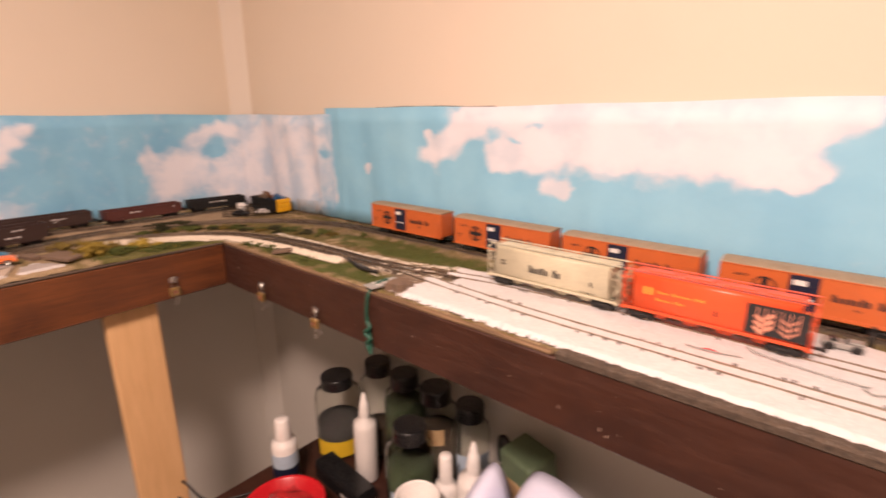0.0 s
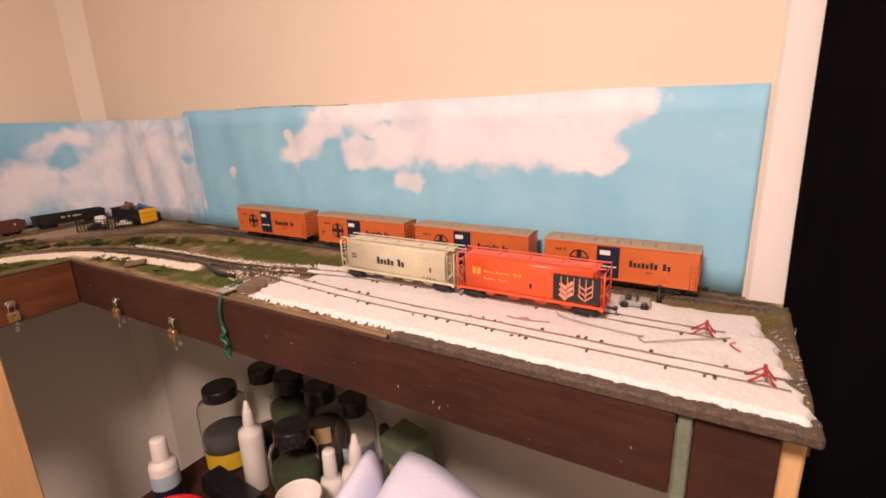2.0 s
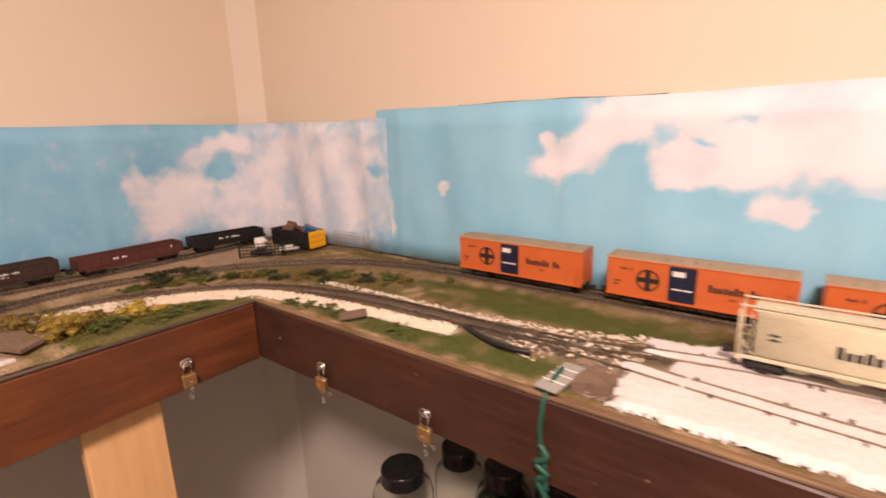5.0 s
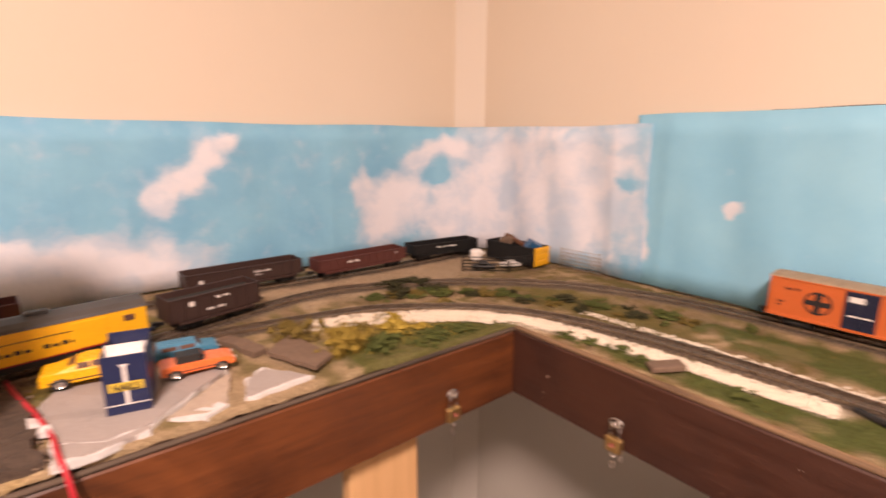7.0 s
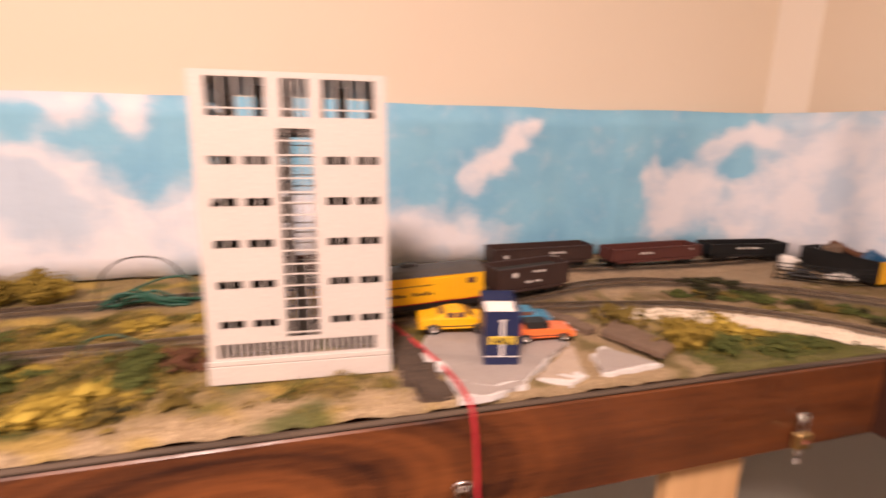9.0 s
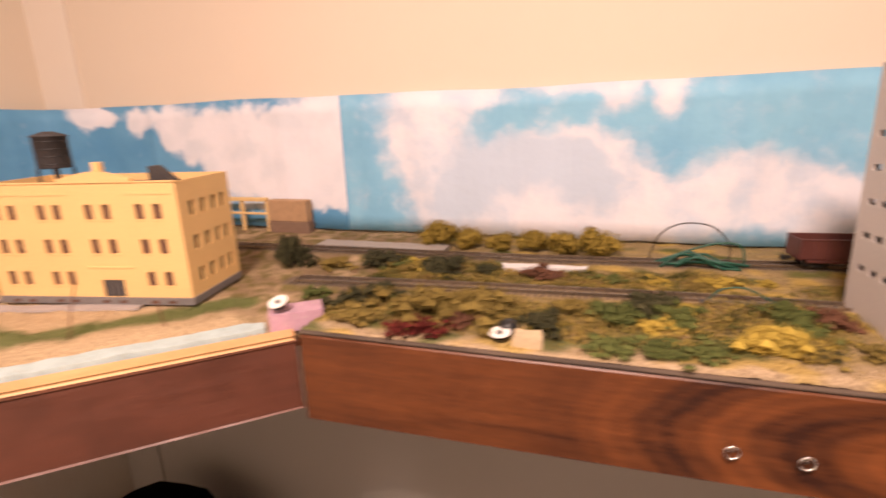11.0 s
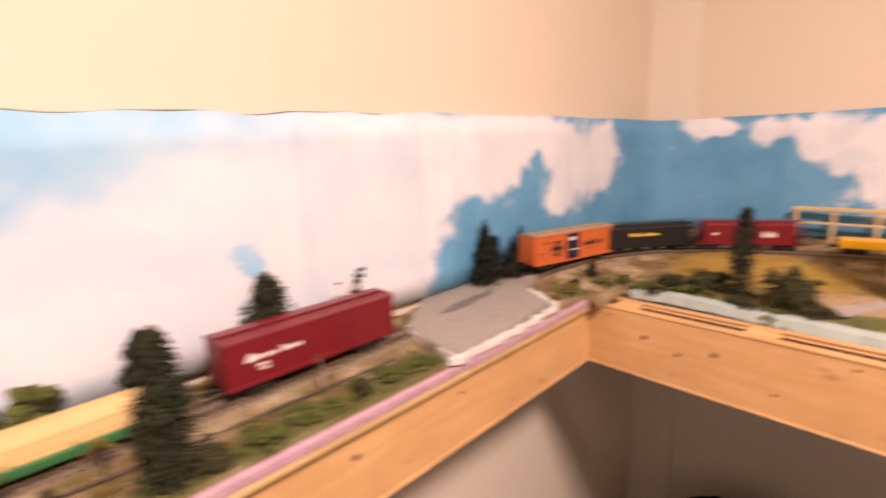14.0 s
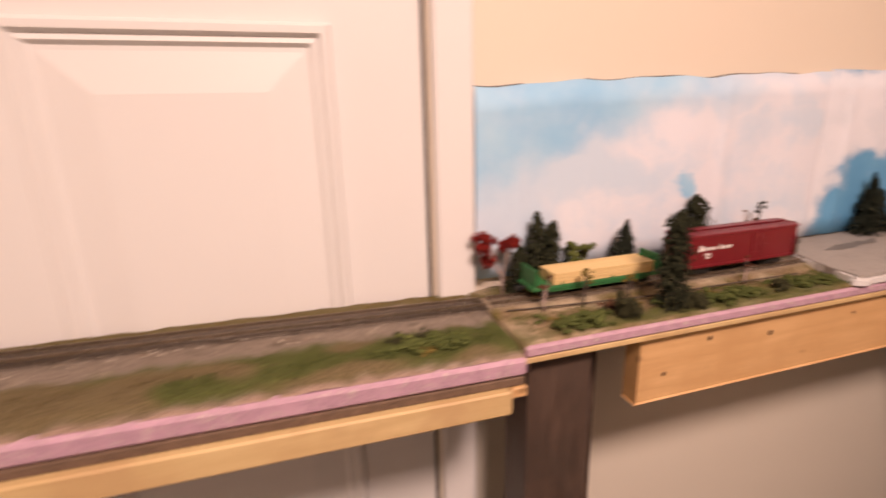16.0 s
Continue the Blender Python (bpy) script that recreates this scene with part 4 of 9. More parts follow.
track(T1, "weathered model railway track with dark ties along the wall")
track(T2A[3:], "weathered model railway track curving past the bench corner")
track(T2A[:4], "model railway track half buried in white plaster snow", ties=False)
track(T2B[:4], "model railway track half buried in white plaster snow", ties=False)
track(T2B[3:], "weathered yard turnout track with dark ties")
track(T3, "weathered model railway track along the back of the layout", last=True)
solo("rail", tube([(-0.060, -1.380, 1.1942), (-0.136, -1.371, 1.1942), (-0.222, -1.362, 1.1944), (-0.297, -1.361, 1.1944), (-0.42, -1.358, 1.1946)], 0.0008, 6), TIE, "thin dark rail half buried along the siding", "rail")
track(TB, "model railway track on the lift-out bridge").matrix_basis = RAMP

ALLT = [[Vector((p.x, p.y)) for p, d in along(t, 0.012)] for t in (T1, T2A, T2B, T3, TB)]
TPTS = np.array([tuple(p) for t in ALLT for p in t])


def track_dist(x, y):
    return float(np.sqrt(((TPTS - (x, y)) ** 2).sum(1).min()))


# ---------------------------------------------------------------- scenery ground
def inside(x, y):
    if x > XW + 0.004 and x < 0.158 and y > 0.399 and y < YN - 0.003:
        return True
    if x > XW + 0.004 and x < XF + 0.0125 and -0.664 < y <= 0.399:
        return True
    if -1.318 < y <= -0.664 and x > XW + 0.004:
        edge = -0.900 + (y + 0.664) / (-0.884 + 0.664) * 0.175 if y > -0.868 else (-0.731 - (-0.884 - y) * 0.105 if y > -1.296 else -0.70)
        return x < edge
    return x > XW + 0.004 and x < -0.048 and YS + 0.003 < y <= -1.312


CPTS = np.array([(p.x, p.y) for p, d in along(CORNER, 0.01)])


def blob(x, y, cx, cy, rx, ry, soft=0.35):
    d = math.hypot((x - cx) / rx, (y - cy) / ry) + 0.35 * noise.noise((x * 45, y * 45, 3.1))
    return 1 - sstep(1 - soft, 1 + soft * 0.3, d)


DIRT, SAND, BALLAST = (0.25, 0.18, 0.105), (0.47, 0.355, 0.22), (0.17, 0.135, 0.10)
GREEN, OLIVE, OCHRE, PALE, DUST = (0.10, 0.125, 0.035), (0.16, 0.135, 0.045), (0.42, 0.29, 0.075), (0.62, 0.55, 0.44), (0.43, 0.335, 0.23)


def lawn(x, y):
    """Green strip bending round the front of the factory."""
    best = 1.0
    for (ax, ay), (bx, by) in (((-0.776, -1.06), (-0.788, -0.90)), ((-0.788, -0.90), (-0.915, -0.762))):
        t = max(0.0, min(1.0, ((x - ax) * (bx - ax) + (y - ay) * (by - ay)) / ((bx - ax) ** 2 + (by - ay) ** 2)))
        best = min(best, math.hypot(x - ax - t * (bx - ax), y - ay - t * (by - ay)))
    return 1 - sstep(0.008, 0.024, best + 0.008 * noise.noise((x * 45, y * 45, 3.1)))


def tint(x, y):
    """Scenery colour by zone."""
    def over(c, k, f):
        return tuple(a + (b_ - a) * f for a, b_ in zip(c, k))
    n1, n2 = noise.noise((x * 22, y * 22, 0)), noise.noise((x * 70, y * 70, 5))
    c = over(DIRT, SAND, sstep(-0.3, 0.5, n1))
    c = over(c, OLIVE, sstep(-0.15, 0.35, n2) * 0.85)
    if y > 0.36:
        c = over(c, GREEN, blob(x, y, -0.55, 0.555, 0.22, 0.042) * 0.95)
        c = over(c, GREEN, blob(x, y, -0.60, 0.424, 0.19, 0.028) * 0.95)
        c = over(c, (0.27, 0.21, 0.11), sstep(0.12, 0.40, noise.noise((x * 30, y * 30, 7))) * 0.45)
        c = over(c, OLIVE, blob(x, y, -0.86, 0.51, 0.15, 0.04) * 0.9)
        c = over(c, OLIVE, blob(x, y, -0.8, 0.628, 0.2, 0.014) * 0.9)
        c = over(c, OLIVE, blob(x, y, 0.10, 0.60, 0.12, 0.05) * 0.8)
        c = over(c, PALE, 0.9 * (1 - sstep(0.005 if x > -0.8 else 0.008, 0.010 if x > -0.8 else 0.017, float(np.sqrt(((CPTS - (x, y)) ** 2).sum(1).min())) + 0.005 * n2)))
        c = over(c, BALLAST, blob(x, y, 0.17, 0.52, 0.03, 0.14) * 0.8)
    if x < -0.9 and y > 0.19 and y <= 0.36:
        c = over(c, PALE, 0.9 * (1 - sstep(0.005 if x > -0.8 else 0.008, 0.010 if x > -0.8 else 0.017, float(np.sqrt(((CPTS - (x, y)) ** 2).sum(1).min())) + 0.005 * n2)))
    if x < -0.87 and 0.155 < y < 0.395:
        c = over(c, (0.13, 0.135, 0.04), sstep(-0.96, -0.93, x + 0.012 * n1) * 0.85)
    if x < -1.0 and y > 0.1:
        c = over(c, DUST, blob(x, y, -1.13, 0.42, 0.085, 0.3) * 0.9)
    if x < -0.87 and -0.66 < y < 0.02:
        c = over(c, (0.34, 0.26, 0.125), 0.75)
        c = over(c, SAND, sstep(-0.1, 0.4, noise.noise((x * 30, y * 30, 9))) * sstep(-0.93, -0.885, x) * 0.9)
        c = over(c, (0.53, 0.41, 0.265), sstep(-0.903, -0.880, x + 0.012 * n1) * 0.9)
        c = over(c, (0.56, 0.40, 0.10), sstep(0.0, 0.35, noise.noise((x * 40, y * 25, 12))) * 0.7)
        c = over(c, GREEN, sstep(0.1, 0.45, noise.noise((x * 35, y * 22, 17))) * 0.85)
    if y < -0.66 and x < -0.66 and y > -1.32:
        c = over(c, (0.55, 0.42, 0.26), blob(x, y, -0.82, -0.90, 0.10, 0.28) * 0.9)
        c = over(c, (0.12, 0.155, 0.05), lawn(x, y) * 0.9)
        c = over(c, OCHRE, blob(x, y, -0.93, -1.17, 0.11, 0.13) * 0.95)
        c = over(c, GREEN, blob(x, y, -0.80, -1.2, 0.05, 0.09) * 0.6)
    if y < -1.30:
        c = over(c, PALE, sstep(-0.1, 0.4, n1) * 0.35)
        c = over(c, GREEN, blob(x, y, -0.34, -1.33, 0.3, 0.017) * 0.7)
        c = over(c, OLIVE, blob(x, y, -0.20, -1.435, 0.2, 0.02) * 0.8)
    if x < -0.85 and -0.06 < y < 0.2:
        c = over(c, (0.44, 0.335, 0.21), blob(x, y, -0.90, 0.07, 0.10, 0.16) * 0.85)
        c = over(c, OLIVE, sstep(0.05, 0.4, noise.noise((x * 38, y * 38, 29))) * 0.7)
    d = track_dist(x, y)
    c = over(c, (0.36, 0.29, 0.21) if y < -1.30 else ((0.31, 0.235, 0.14) if -0.66 < y < -0.10 and x > -1.08 else BALLAST), 1 - sstep(0.013, 0.022, d + 0.004 * n2))
    return c


def rise(x, y):
    """Height of the scenery above the deck level."""
    d = track_dist(x, y)
    h = 0.0022 * noise.noise((x * 40, y * 40, 0)) + 0.001 * noise.noise((x * 130, y * 130, 4))
    near = 1 - sstep(0.014, 0.030, d)
    h = h * (1 - 0.8 * near) + 0.0044 * near
    h -= drop(x, y)
    if -1.30 < y < -0.66 and x > -1.0:
        edge = -0.900 + (y + 0.664) / -0.22 * 0.175 if y > -0.868 else -0.731 - (-0.884 - y) * 0.105
        h -= 0.008 * sstep(-0.05, -0.005, x - edge)
    if y < -0.70 and x < -0.84 and y > -1.33:
        h += 0.010 * blob(x, y, -0.96, -1.19, 0.09, 0.10, 0.8) * (1 - near)
    return h


STEP = 0.005
me_v, me_f, cell, cols_v = [], [], {}, []


def vert(i, j):
    if (i, j) not in cell:
        x, y = XW + i * STEP, YS + j * STEP
        cell[i, j] = len(me_v)
        me_v.append((x, y, ZT + rise(x, y)))
        cols_v.append((*tint(x, y), 1.0))
    return cell[i, j]


for i in range(int(1.44 / STEP)):
    for j in range(int((YN - YS) / STEP)):
        if inside(XW + (i + 0.5) * STEP, YS + (j + 0.5) * STEP):
            me_f.append((vert(i, j), vert(i + 1, j), vert(i + 1, j + 1), vert(i, j + 1)))
# the turned-down rim of the ground sheet
sides = collections.Counter(frozenset((q[k], q[k - 1])) for q in me_f for k in range(4))
under = {}
for q in list(me_f):
    for k in range(4):
        a, b_ = q[k - 1], q[k]
        if sides[frozenset((a, b_))] == 1:
            for w in (a, b_):
                if w not in under:
                    under[w] = len(me_v)
                    me_v.append((me_v[w][0], me_v[w][1], me_v[w][2] - (0.0085 if me_v[w][1] < -1.30 else 0.0062) - 0.0026 * noise.noise((me_v[w][0] * 60, me_v[w][1] * 60, 8))))
                    cols_v.append(cols_v[w])
            me_f.append((b_, a, under[a], under[b_]))
gm = bpy.data.meshes.new("ground")
gm.from_pydata(me_v, [], me_f)
at = gm.color_attributes.new("zone", "FLOAT_COLOR", "POINT")
at.data.foreach_set("color", np.array(cols_v, dtype=np.float32).ravel())


def scenery_mat(name):
    m, nt, ns, ln, p = node_mat(name)
    a = ns.new("ShaderNodeAttribute")
    a.attribute_name = "zone"
    v = obj_coord(nt)
    f, g = noise_tex(nt, v, 520, 5, 0.7), noise_tex(nt, v, 140, 4)
    col = mixc(nt, remap(nt, f, 0.35, 0.7), (0.66, 0.63, 0.6), (1.28, 1.28, 1.28))
    col = mixc(nt, 1.0, a.outputs["Color"], col, "MULTIPLY")
    col = mixc(nt, remap(nt, g, 0.55, 0.75, 0, 0.35), col, (0.10, 0.07, 0.04))
    ln.new(col, p.inputs["Base Color"])
    p.inputs["Roughness"].default_value = 0.95
    p.inputs["Specular IOR Level"].default_value = 0.15
    bump(nt, p, f, 0.9, 0.0022)
    return m


SCENERY = scenery_mat("scenery_ground_cover")
gm.materials.append(SCENERY)
gm.shade_smooth()
ground = tagged(new("ground", gm), "model landscape of earth, sand, ballast and static grass", kind="structure")

# ---------------------------------------------------------------- rolling stock (local x along the car, z = 0 at rail top)
WHEEL = to_mesh("wheel",
                lathe([(0.0001, -0.0016), (0.0058, -0.0016), (0.0062, -0.0010), (0.0051, -0.0008), (0.0050, 0.0014), (0.0020, 0.0016), (0.0001, 0.0012)], 16, False), BLACK)
tb = bmesh.new()
for s in (-1, 1):
    side = extrude_x([(s * 0.0112, 0.0035), (s * 0.0128, 0.0035), (s * 0.0128, 0.0085), (s * 0.0112, 0.0085)], -0.0085, 0.0085)
    merge(tb, side)
    for x in (-0.0095, 0.0095):
        box(x - 0.0022, x + 0.0022, s * 0.0120 - 0.0012, s * 0.0120 + 0.0012, 0.0028, 0.0072, 0.0004, bm=tb)
    for x in (-0.003, 0, 0.003):
        merge(tb, rod((x, s * 0.0122, 0.0022), (x, s * 0.0122, 0.0065), 0.0011, 6))
    box(-0.0050, 0.0050, s * 0.0120 - 0.0012, s * 0.0120 + 0.0012, 0.0012, 0.0026, 0.0003, bm=tb)
box(-0.003, 0.003, -0.0115, 0.0115, 0.0045, 0.0098, 0.0005, bm=tb)
TRUCK = to_mesh("truck", tb, BLACK)


def trucks(car, half, inset=0.028):
    for x in (-half + inset, half - inset):
        t = part("truck", TRUCK, BLACK, car, at=pose(x, 0, 0))
        for wx in (-0.0095, 0.0095):
            for s in (-1, 1):
                part("wheel", WHEEL, BLACK, t, at=pose(wx, s * 0.0085, 0.0052, -90 * s, 0, 0))
    for s in (-1, 1):
        cb_ = box(s * half, s * (half + 0.0085), -0.0014, 0.0014, 0.0080, 0.0105, 0.0004)
        box(s * (half + 0.006), s * (half + 0.0105), -0.0026, 0.0026, 0.0075, 0.0115, 0.0006, bm=cb_)
        part("coupler", cb_, BLACK, car)


def letters(pattern, h, pitch, stroke=0.72):
    """A row of plain bars in the rhythm of a word; pattern gives each bar's height from 0 to 9."""
    b = bmesh.new()
    x = 0.0
    for ch in pattern:
        if ch != " ":
            k = int(ch) / 9
            box(x, x + pitch * stroke, -0.00012, 0.00012, 0, h * k, bm=b)
        x += pitch
    return b, x


def mark(car, pattern, h, pitch, x, z, y, material, label="", name="lettering"):
    """Lettering bars on the car side at y (sign gives the side), starting at x for a reader of that side."""
    b, w = letters(pattern, h, pitch)
    s = 1 if y > 0 else -1
    part(name, b, material, car, label, at=pose(x if s < 0 else -x, y + s * 0.0001, z, 0, 0, 0 if s < 0 else 180))


def disc_mark(car, r, x, z, y, material):
    """Round emblem: ring and cross of plain shapes."""
    b = bmesh.new()
    n = 28
    o = [b.verts.new((r * math.cos(2 * math.pi * k / n), 0, r * math.sin(2 * math.pi * k / n))) for k in range(n)]
    i_ = [b.verts.new((r * 0.86 * math.cos(2 * math.pi * k / n), 0, r * 0.86 * math.sin(2 * math.pi * k / n))) for k in range(n)]
    for k in range(n):
        b.faces.new((o[k], o[(k + 1) % n], i_[(k + 1) % n], i_[k]))
    box(-r * 0.86, r * 0.86, -0.0001, 0.0001, -r * 0.22, r * 0.22, bm=b)
    box(-r * 0.24, r * 0.24, -0.0001, 0.0001, -r * 0.86, r * 0.86, bm=b)
    s = 1 if y > 0 else -1
    part("emblem", b, material, car, "round dark emblem with a cross", at=pose(x if s < 0 else -x, y + s * 0.0003, z, 0, 0, 0 if s < 0 else 180))


def ladder(x, y, z0, z1, w=0.006, n=5, along_y=False):
    b = bmesh.new()
    for k in (-w / 2, w / 2):
        merge(b, rod((x, y + k, z0), (x, y + k, z1), 0.00035, 5) if along_y else rod((x + k, y, z0), (x + k, y, z1), 0.00035, 5))
    for i in range(n):
        z = z0 + (z1 - z0) * (i + 0.5) / n
        merge(b, rod((x, y - w / 2, z), (x, y + w / 2, z), 0.0003, 5) if along_y else rod((x - w / 2, y, z), (x + w / 2, y, z), 0.0003, 5))
    return b


def boxcar(name, label, body_m, roof_m, door_m=None, L=0.178, W=0.034, z0=0.0105, z1=0.0515, ribs=14, door=(-0.022, 0.004), style="cross", walk_m=None):
    car = thing(name, label, "freight car", group="model freight cars")
    h = L / 2
    b = box(-h, h, -W / 2, W / 2, z0 + 0.002, z1, 0.0009)
    for s in (-1, 1):
        for k in range(ribs):
            x = -h + 0.004 + (L - 0.008) * k / (ribs - 1)
            if door[0] - 0.002 < x * -s * -1 < door[1] + 0.002:
                continue
            box(x - 0.0004, x + 0.0004, s * W / 2 - 0.0003, s * W / 2 + 0.0003, z0 + 0.004, z1 - 0.002, bm=b)
        box(-h, h, s * W / 2 - 0.0008, s * W / 2 + 0.0006, z0, z0 + 0.0032, 0.0003, bm=b)
        box(-h, h, s * W / 2 - 0.0006, s * W / 2 + 0.0008, z1 - 0.0016, z1, 0.0003, bm=b)
    for s in (-1, 1):
        for k in range(7):
            z = z0 + 0.006 + k * 0.0052
            box(s * h - 0.0003, s * h + 0.0007, -W / 2 + 0.003, W / 2 - 0.003, z, z + 0.0022, 0.0003, bm=b)
    part("body", b, body_m, car)
    rb = extrude_x([(-W / 2 - 0.0006, z1), (W / 2 + 0.0006, z1), (W / 2 + 0.0002, z1 + 0.0012), (0, z1 + 0.0030), (-W / 2 - 0.0002, z1 + 0.0012)], -h - 0.0005, h + 0.0005)
    for k in range(13):
        x = -h + 0.006 + (L - 0.012) * k / 12
        for s in (-1, 1):
            r_ = box(-0.0004, 0.0004, 0, W / 2, -0.0003, 0.00012)
            merge(rb, r_, pose(x, 0, z1 + 0.0030, -6.0 if s > 0 else 6.0, 0, 0 if s > 0 else 180))
    if walk_m:
        box(-h + 0.002, h - 0.002, -0.0032, 0.0032, z1 + 0.0033, z1 + 0.0042, 0.0002, bm=rb)
    part("roof", rb, roof_m, car)
    for s in (-1, 1):
        y = s * (W / 2 + 0.0006)
        x0, x1 = (door[0], door[1]) if s < 0 else (-door[1], -door[0])
        db = box(x0, x1, y - 0.0006, y + 0.0006, z0 + 0.003, z1 - 0.002, 0.0003)
        for q in (0.25, 0.5, 0.75):
            z = z0 + 0.003 + (z1 - z0 - 0.005) * q
            box(x0 + 0.0008, x1 - 0.0008, y - 0.0007 , y + 0.0009 if s > 0 else y + 0.0005, z - 0.0003, z + 0.0003, bm=db) if s > 0 else box(x0 + 0.0008, x1 - 0.0008, y - 0.0009, y + 0.0005, z - 0.0003, z + 0.0003, bm=db)
        d = part("door", db, door_m or body_m, car)
        part("door_rod", rod(((x0 + x1) / 2, y + s * 0.0011, z0 + 0.004), ((x0 + x1) / 2, y + s * 0.0011, z1 - 0.003), 0.0004, 5), door_m or body_m, d)
        ys = s * (W / 2 + 0.0003)
        if style == "cross":
            disc_mark(car, 0.0120, -0.0430, z0 + 0.0215, ys, INK)
            mark(car, "959 9", 0.0028, 0.0026, -0.072, z0 + 0.0305, ys, INK)
            mark(car, "9667697 96", 0.0078, 0.0045, 0.0150, z0 + 0.0190, ys, INK, "dark lettering bars")
            mark(car, "99 9", 0.0020, 0.0016, 0.034, z0 + 0.013, ys, INK)
            mark(car, "99999", 0.0018, 0.0013, -0.078, z0 + 0.016, ys, INK)
            mark(car, "999", 0.0018, 0.0013, -0.078, z0 + 0.012, ys, INK)
            part("placard", box(x0 + 0.0035, x1 - 0.0105, ys + s * 0.0018 - 0.0002, ys + s * 0.0018 + 0.0002, z1 - 0.012, z1 - 0.0065), INKW, car)
            part("placard", box(x0 + 0.004, x1 - 0.013, ys + s * 0.0018 - 0.0002, ys + s * 0.0018 + 0.0002, z0 + 0.016, z0 + 0.0175), INKW, car)
            part("placard", box(x0 + 0.014, x1 - 0.003, ys + s * 0.0018 - 0.0002, ys + s * 0.0018 + 0.0002, z0 + 0.016, z0 + 0.0175), INKW, car)
        elif style == "script":
            mark(car, "9655655 965656", 0.0055, 0.0030, -0.060, z0 + 0.020, ys, INKW, "white lettering bars")
            mark(car, "9999", 0.0024, 0.0022, -0.056, z0 + 0.014, ys, INKW)
            mark(car, "999", 0.0024, 0.0022, -0.054, z0 + 0.0105, ys, INKW)
            tri = prism([(0, 0), (0.007, 0), (0.0045, 0.008)], -0.0001, 0.0001)
            part("emblem", tri, INKW, car, "white triangular emblem", at=pose(-0.066 if s < 0 else 0.066, ys + s * 0.0002, z0 + 0.0195, 90, 0, 0 if s < 0 else 180))
        part("ladder", ladder(s * -1 * (h - 0.005) if s < 0 else -(h - 0.005), s * (W / 2 + 0.0012), z0, z1 - 0.012), body_m, car)
        part("ladder", ladder(s * (h + 0.0012), 0.009 * s, z0, z1 - 0.004, along_y=True), body_m, car)
    uf = box(-h + 0.004, h - 0.004, -0.004, 0.004, z0 - 0.003, z0 + 0.003)
    for k in range(5):
        x = -h + 0.05 + k * (L - 0.10) / 4
        box(x - 0.001, x + 0.001, -W / 2 + 0.002, W / 2 - 0.002, z0 - 0.002, z0 + 0.003, bm=uf)
    part("underframe", uf, BLACK, car)
    trucks(car, h)
    return car


def put_at(car, x, y, rz, z=ZR):
    car.matrix_basis = pose(x, y, z - drop(x, y), 0, 0, rz)
    return car


orange = boxcar("boxcar", "orange boxcar with a navy door and tan roof", ORANGE, TANROOF, NAVY, L=0.174, z1=0.0530)
put_at(orange, -0.017, 0.617, 0)
for x in (-0.212, -0.405, -0.608):
    copy_thing(orange, pose(x, 0.617, ZR))
o5 = copy_thing(orange, pose(-0.806, -1.4007, 1.2028, 0, 0.9, 168.4))
o5["label"] = "orange boxcar with a navy door rounding the corner curve"

maroon = boxcar("boxcar", "maroon boxcar with white lettering on the siding", MAROON, MAROON, None, L=0.162, z1=0.0472, ribs=2, door=(0.012, 0.036), style="script", walk_m=MAROON)
put_at(maroon, -0.357, -1.3965, 180)


SALMON = paint("salmon_lettering", (0.80, 0.33, 0.22), 0.9, 0.5)


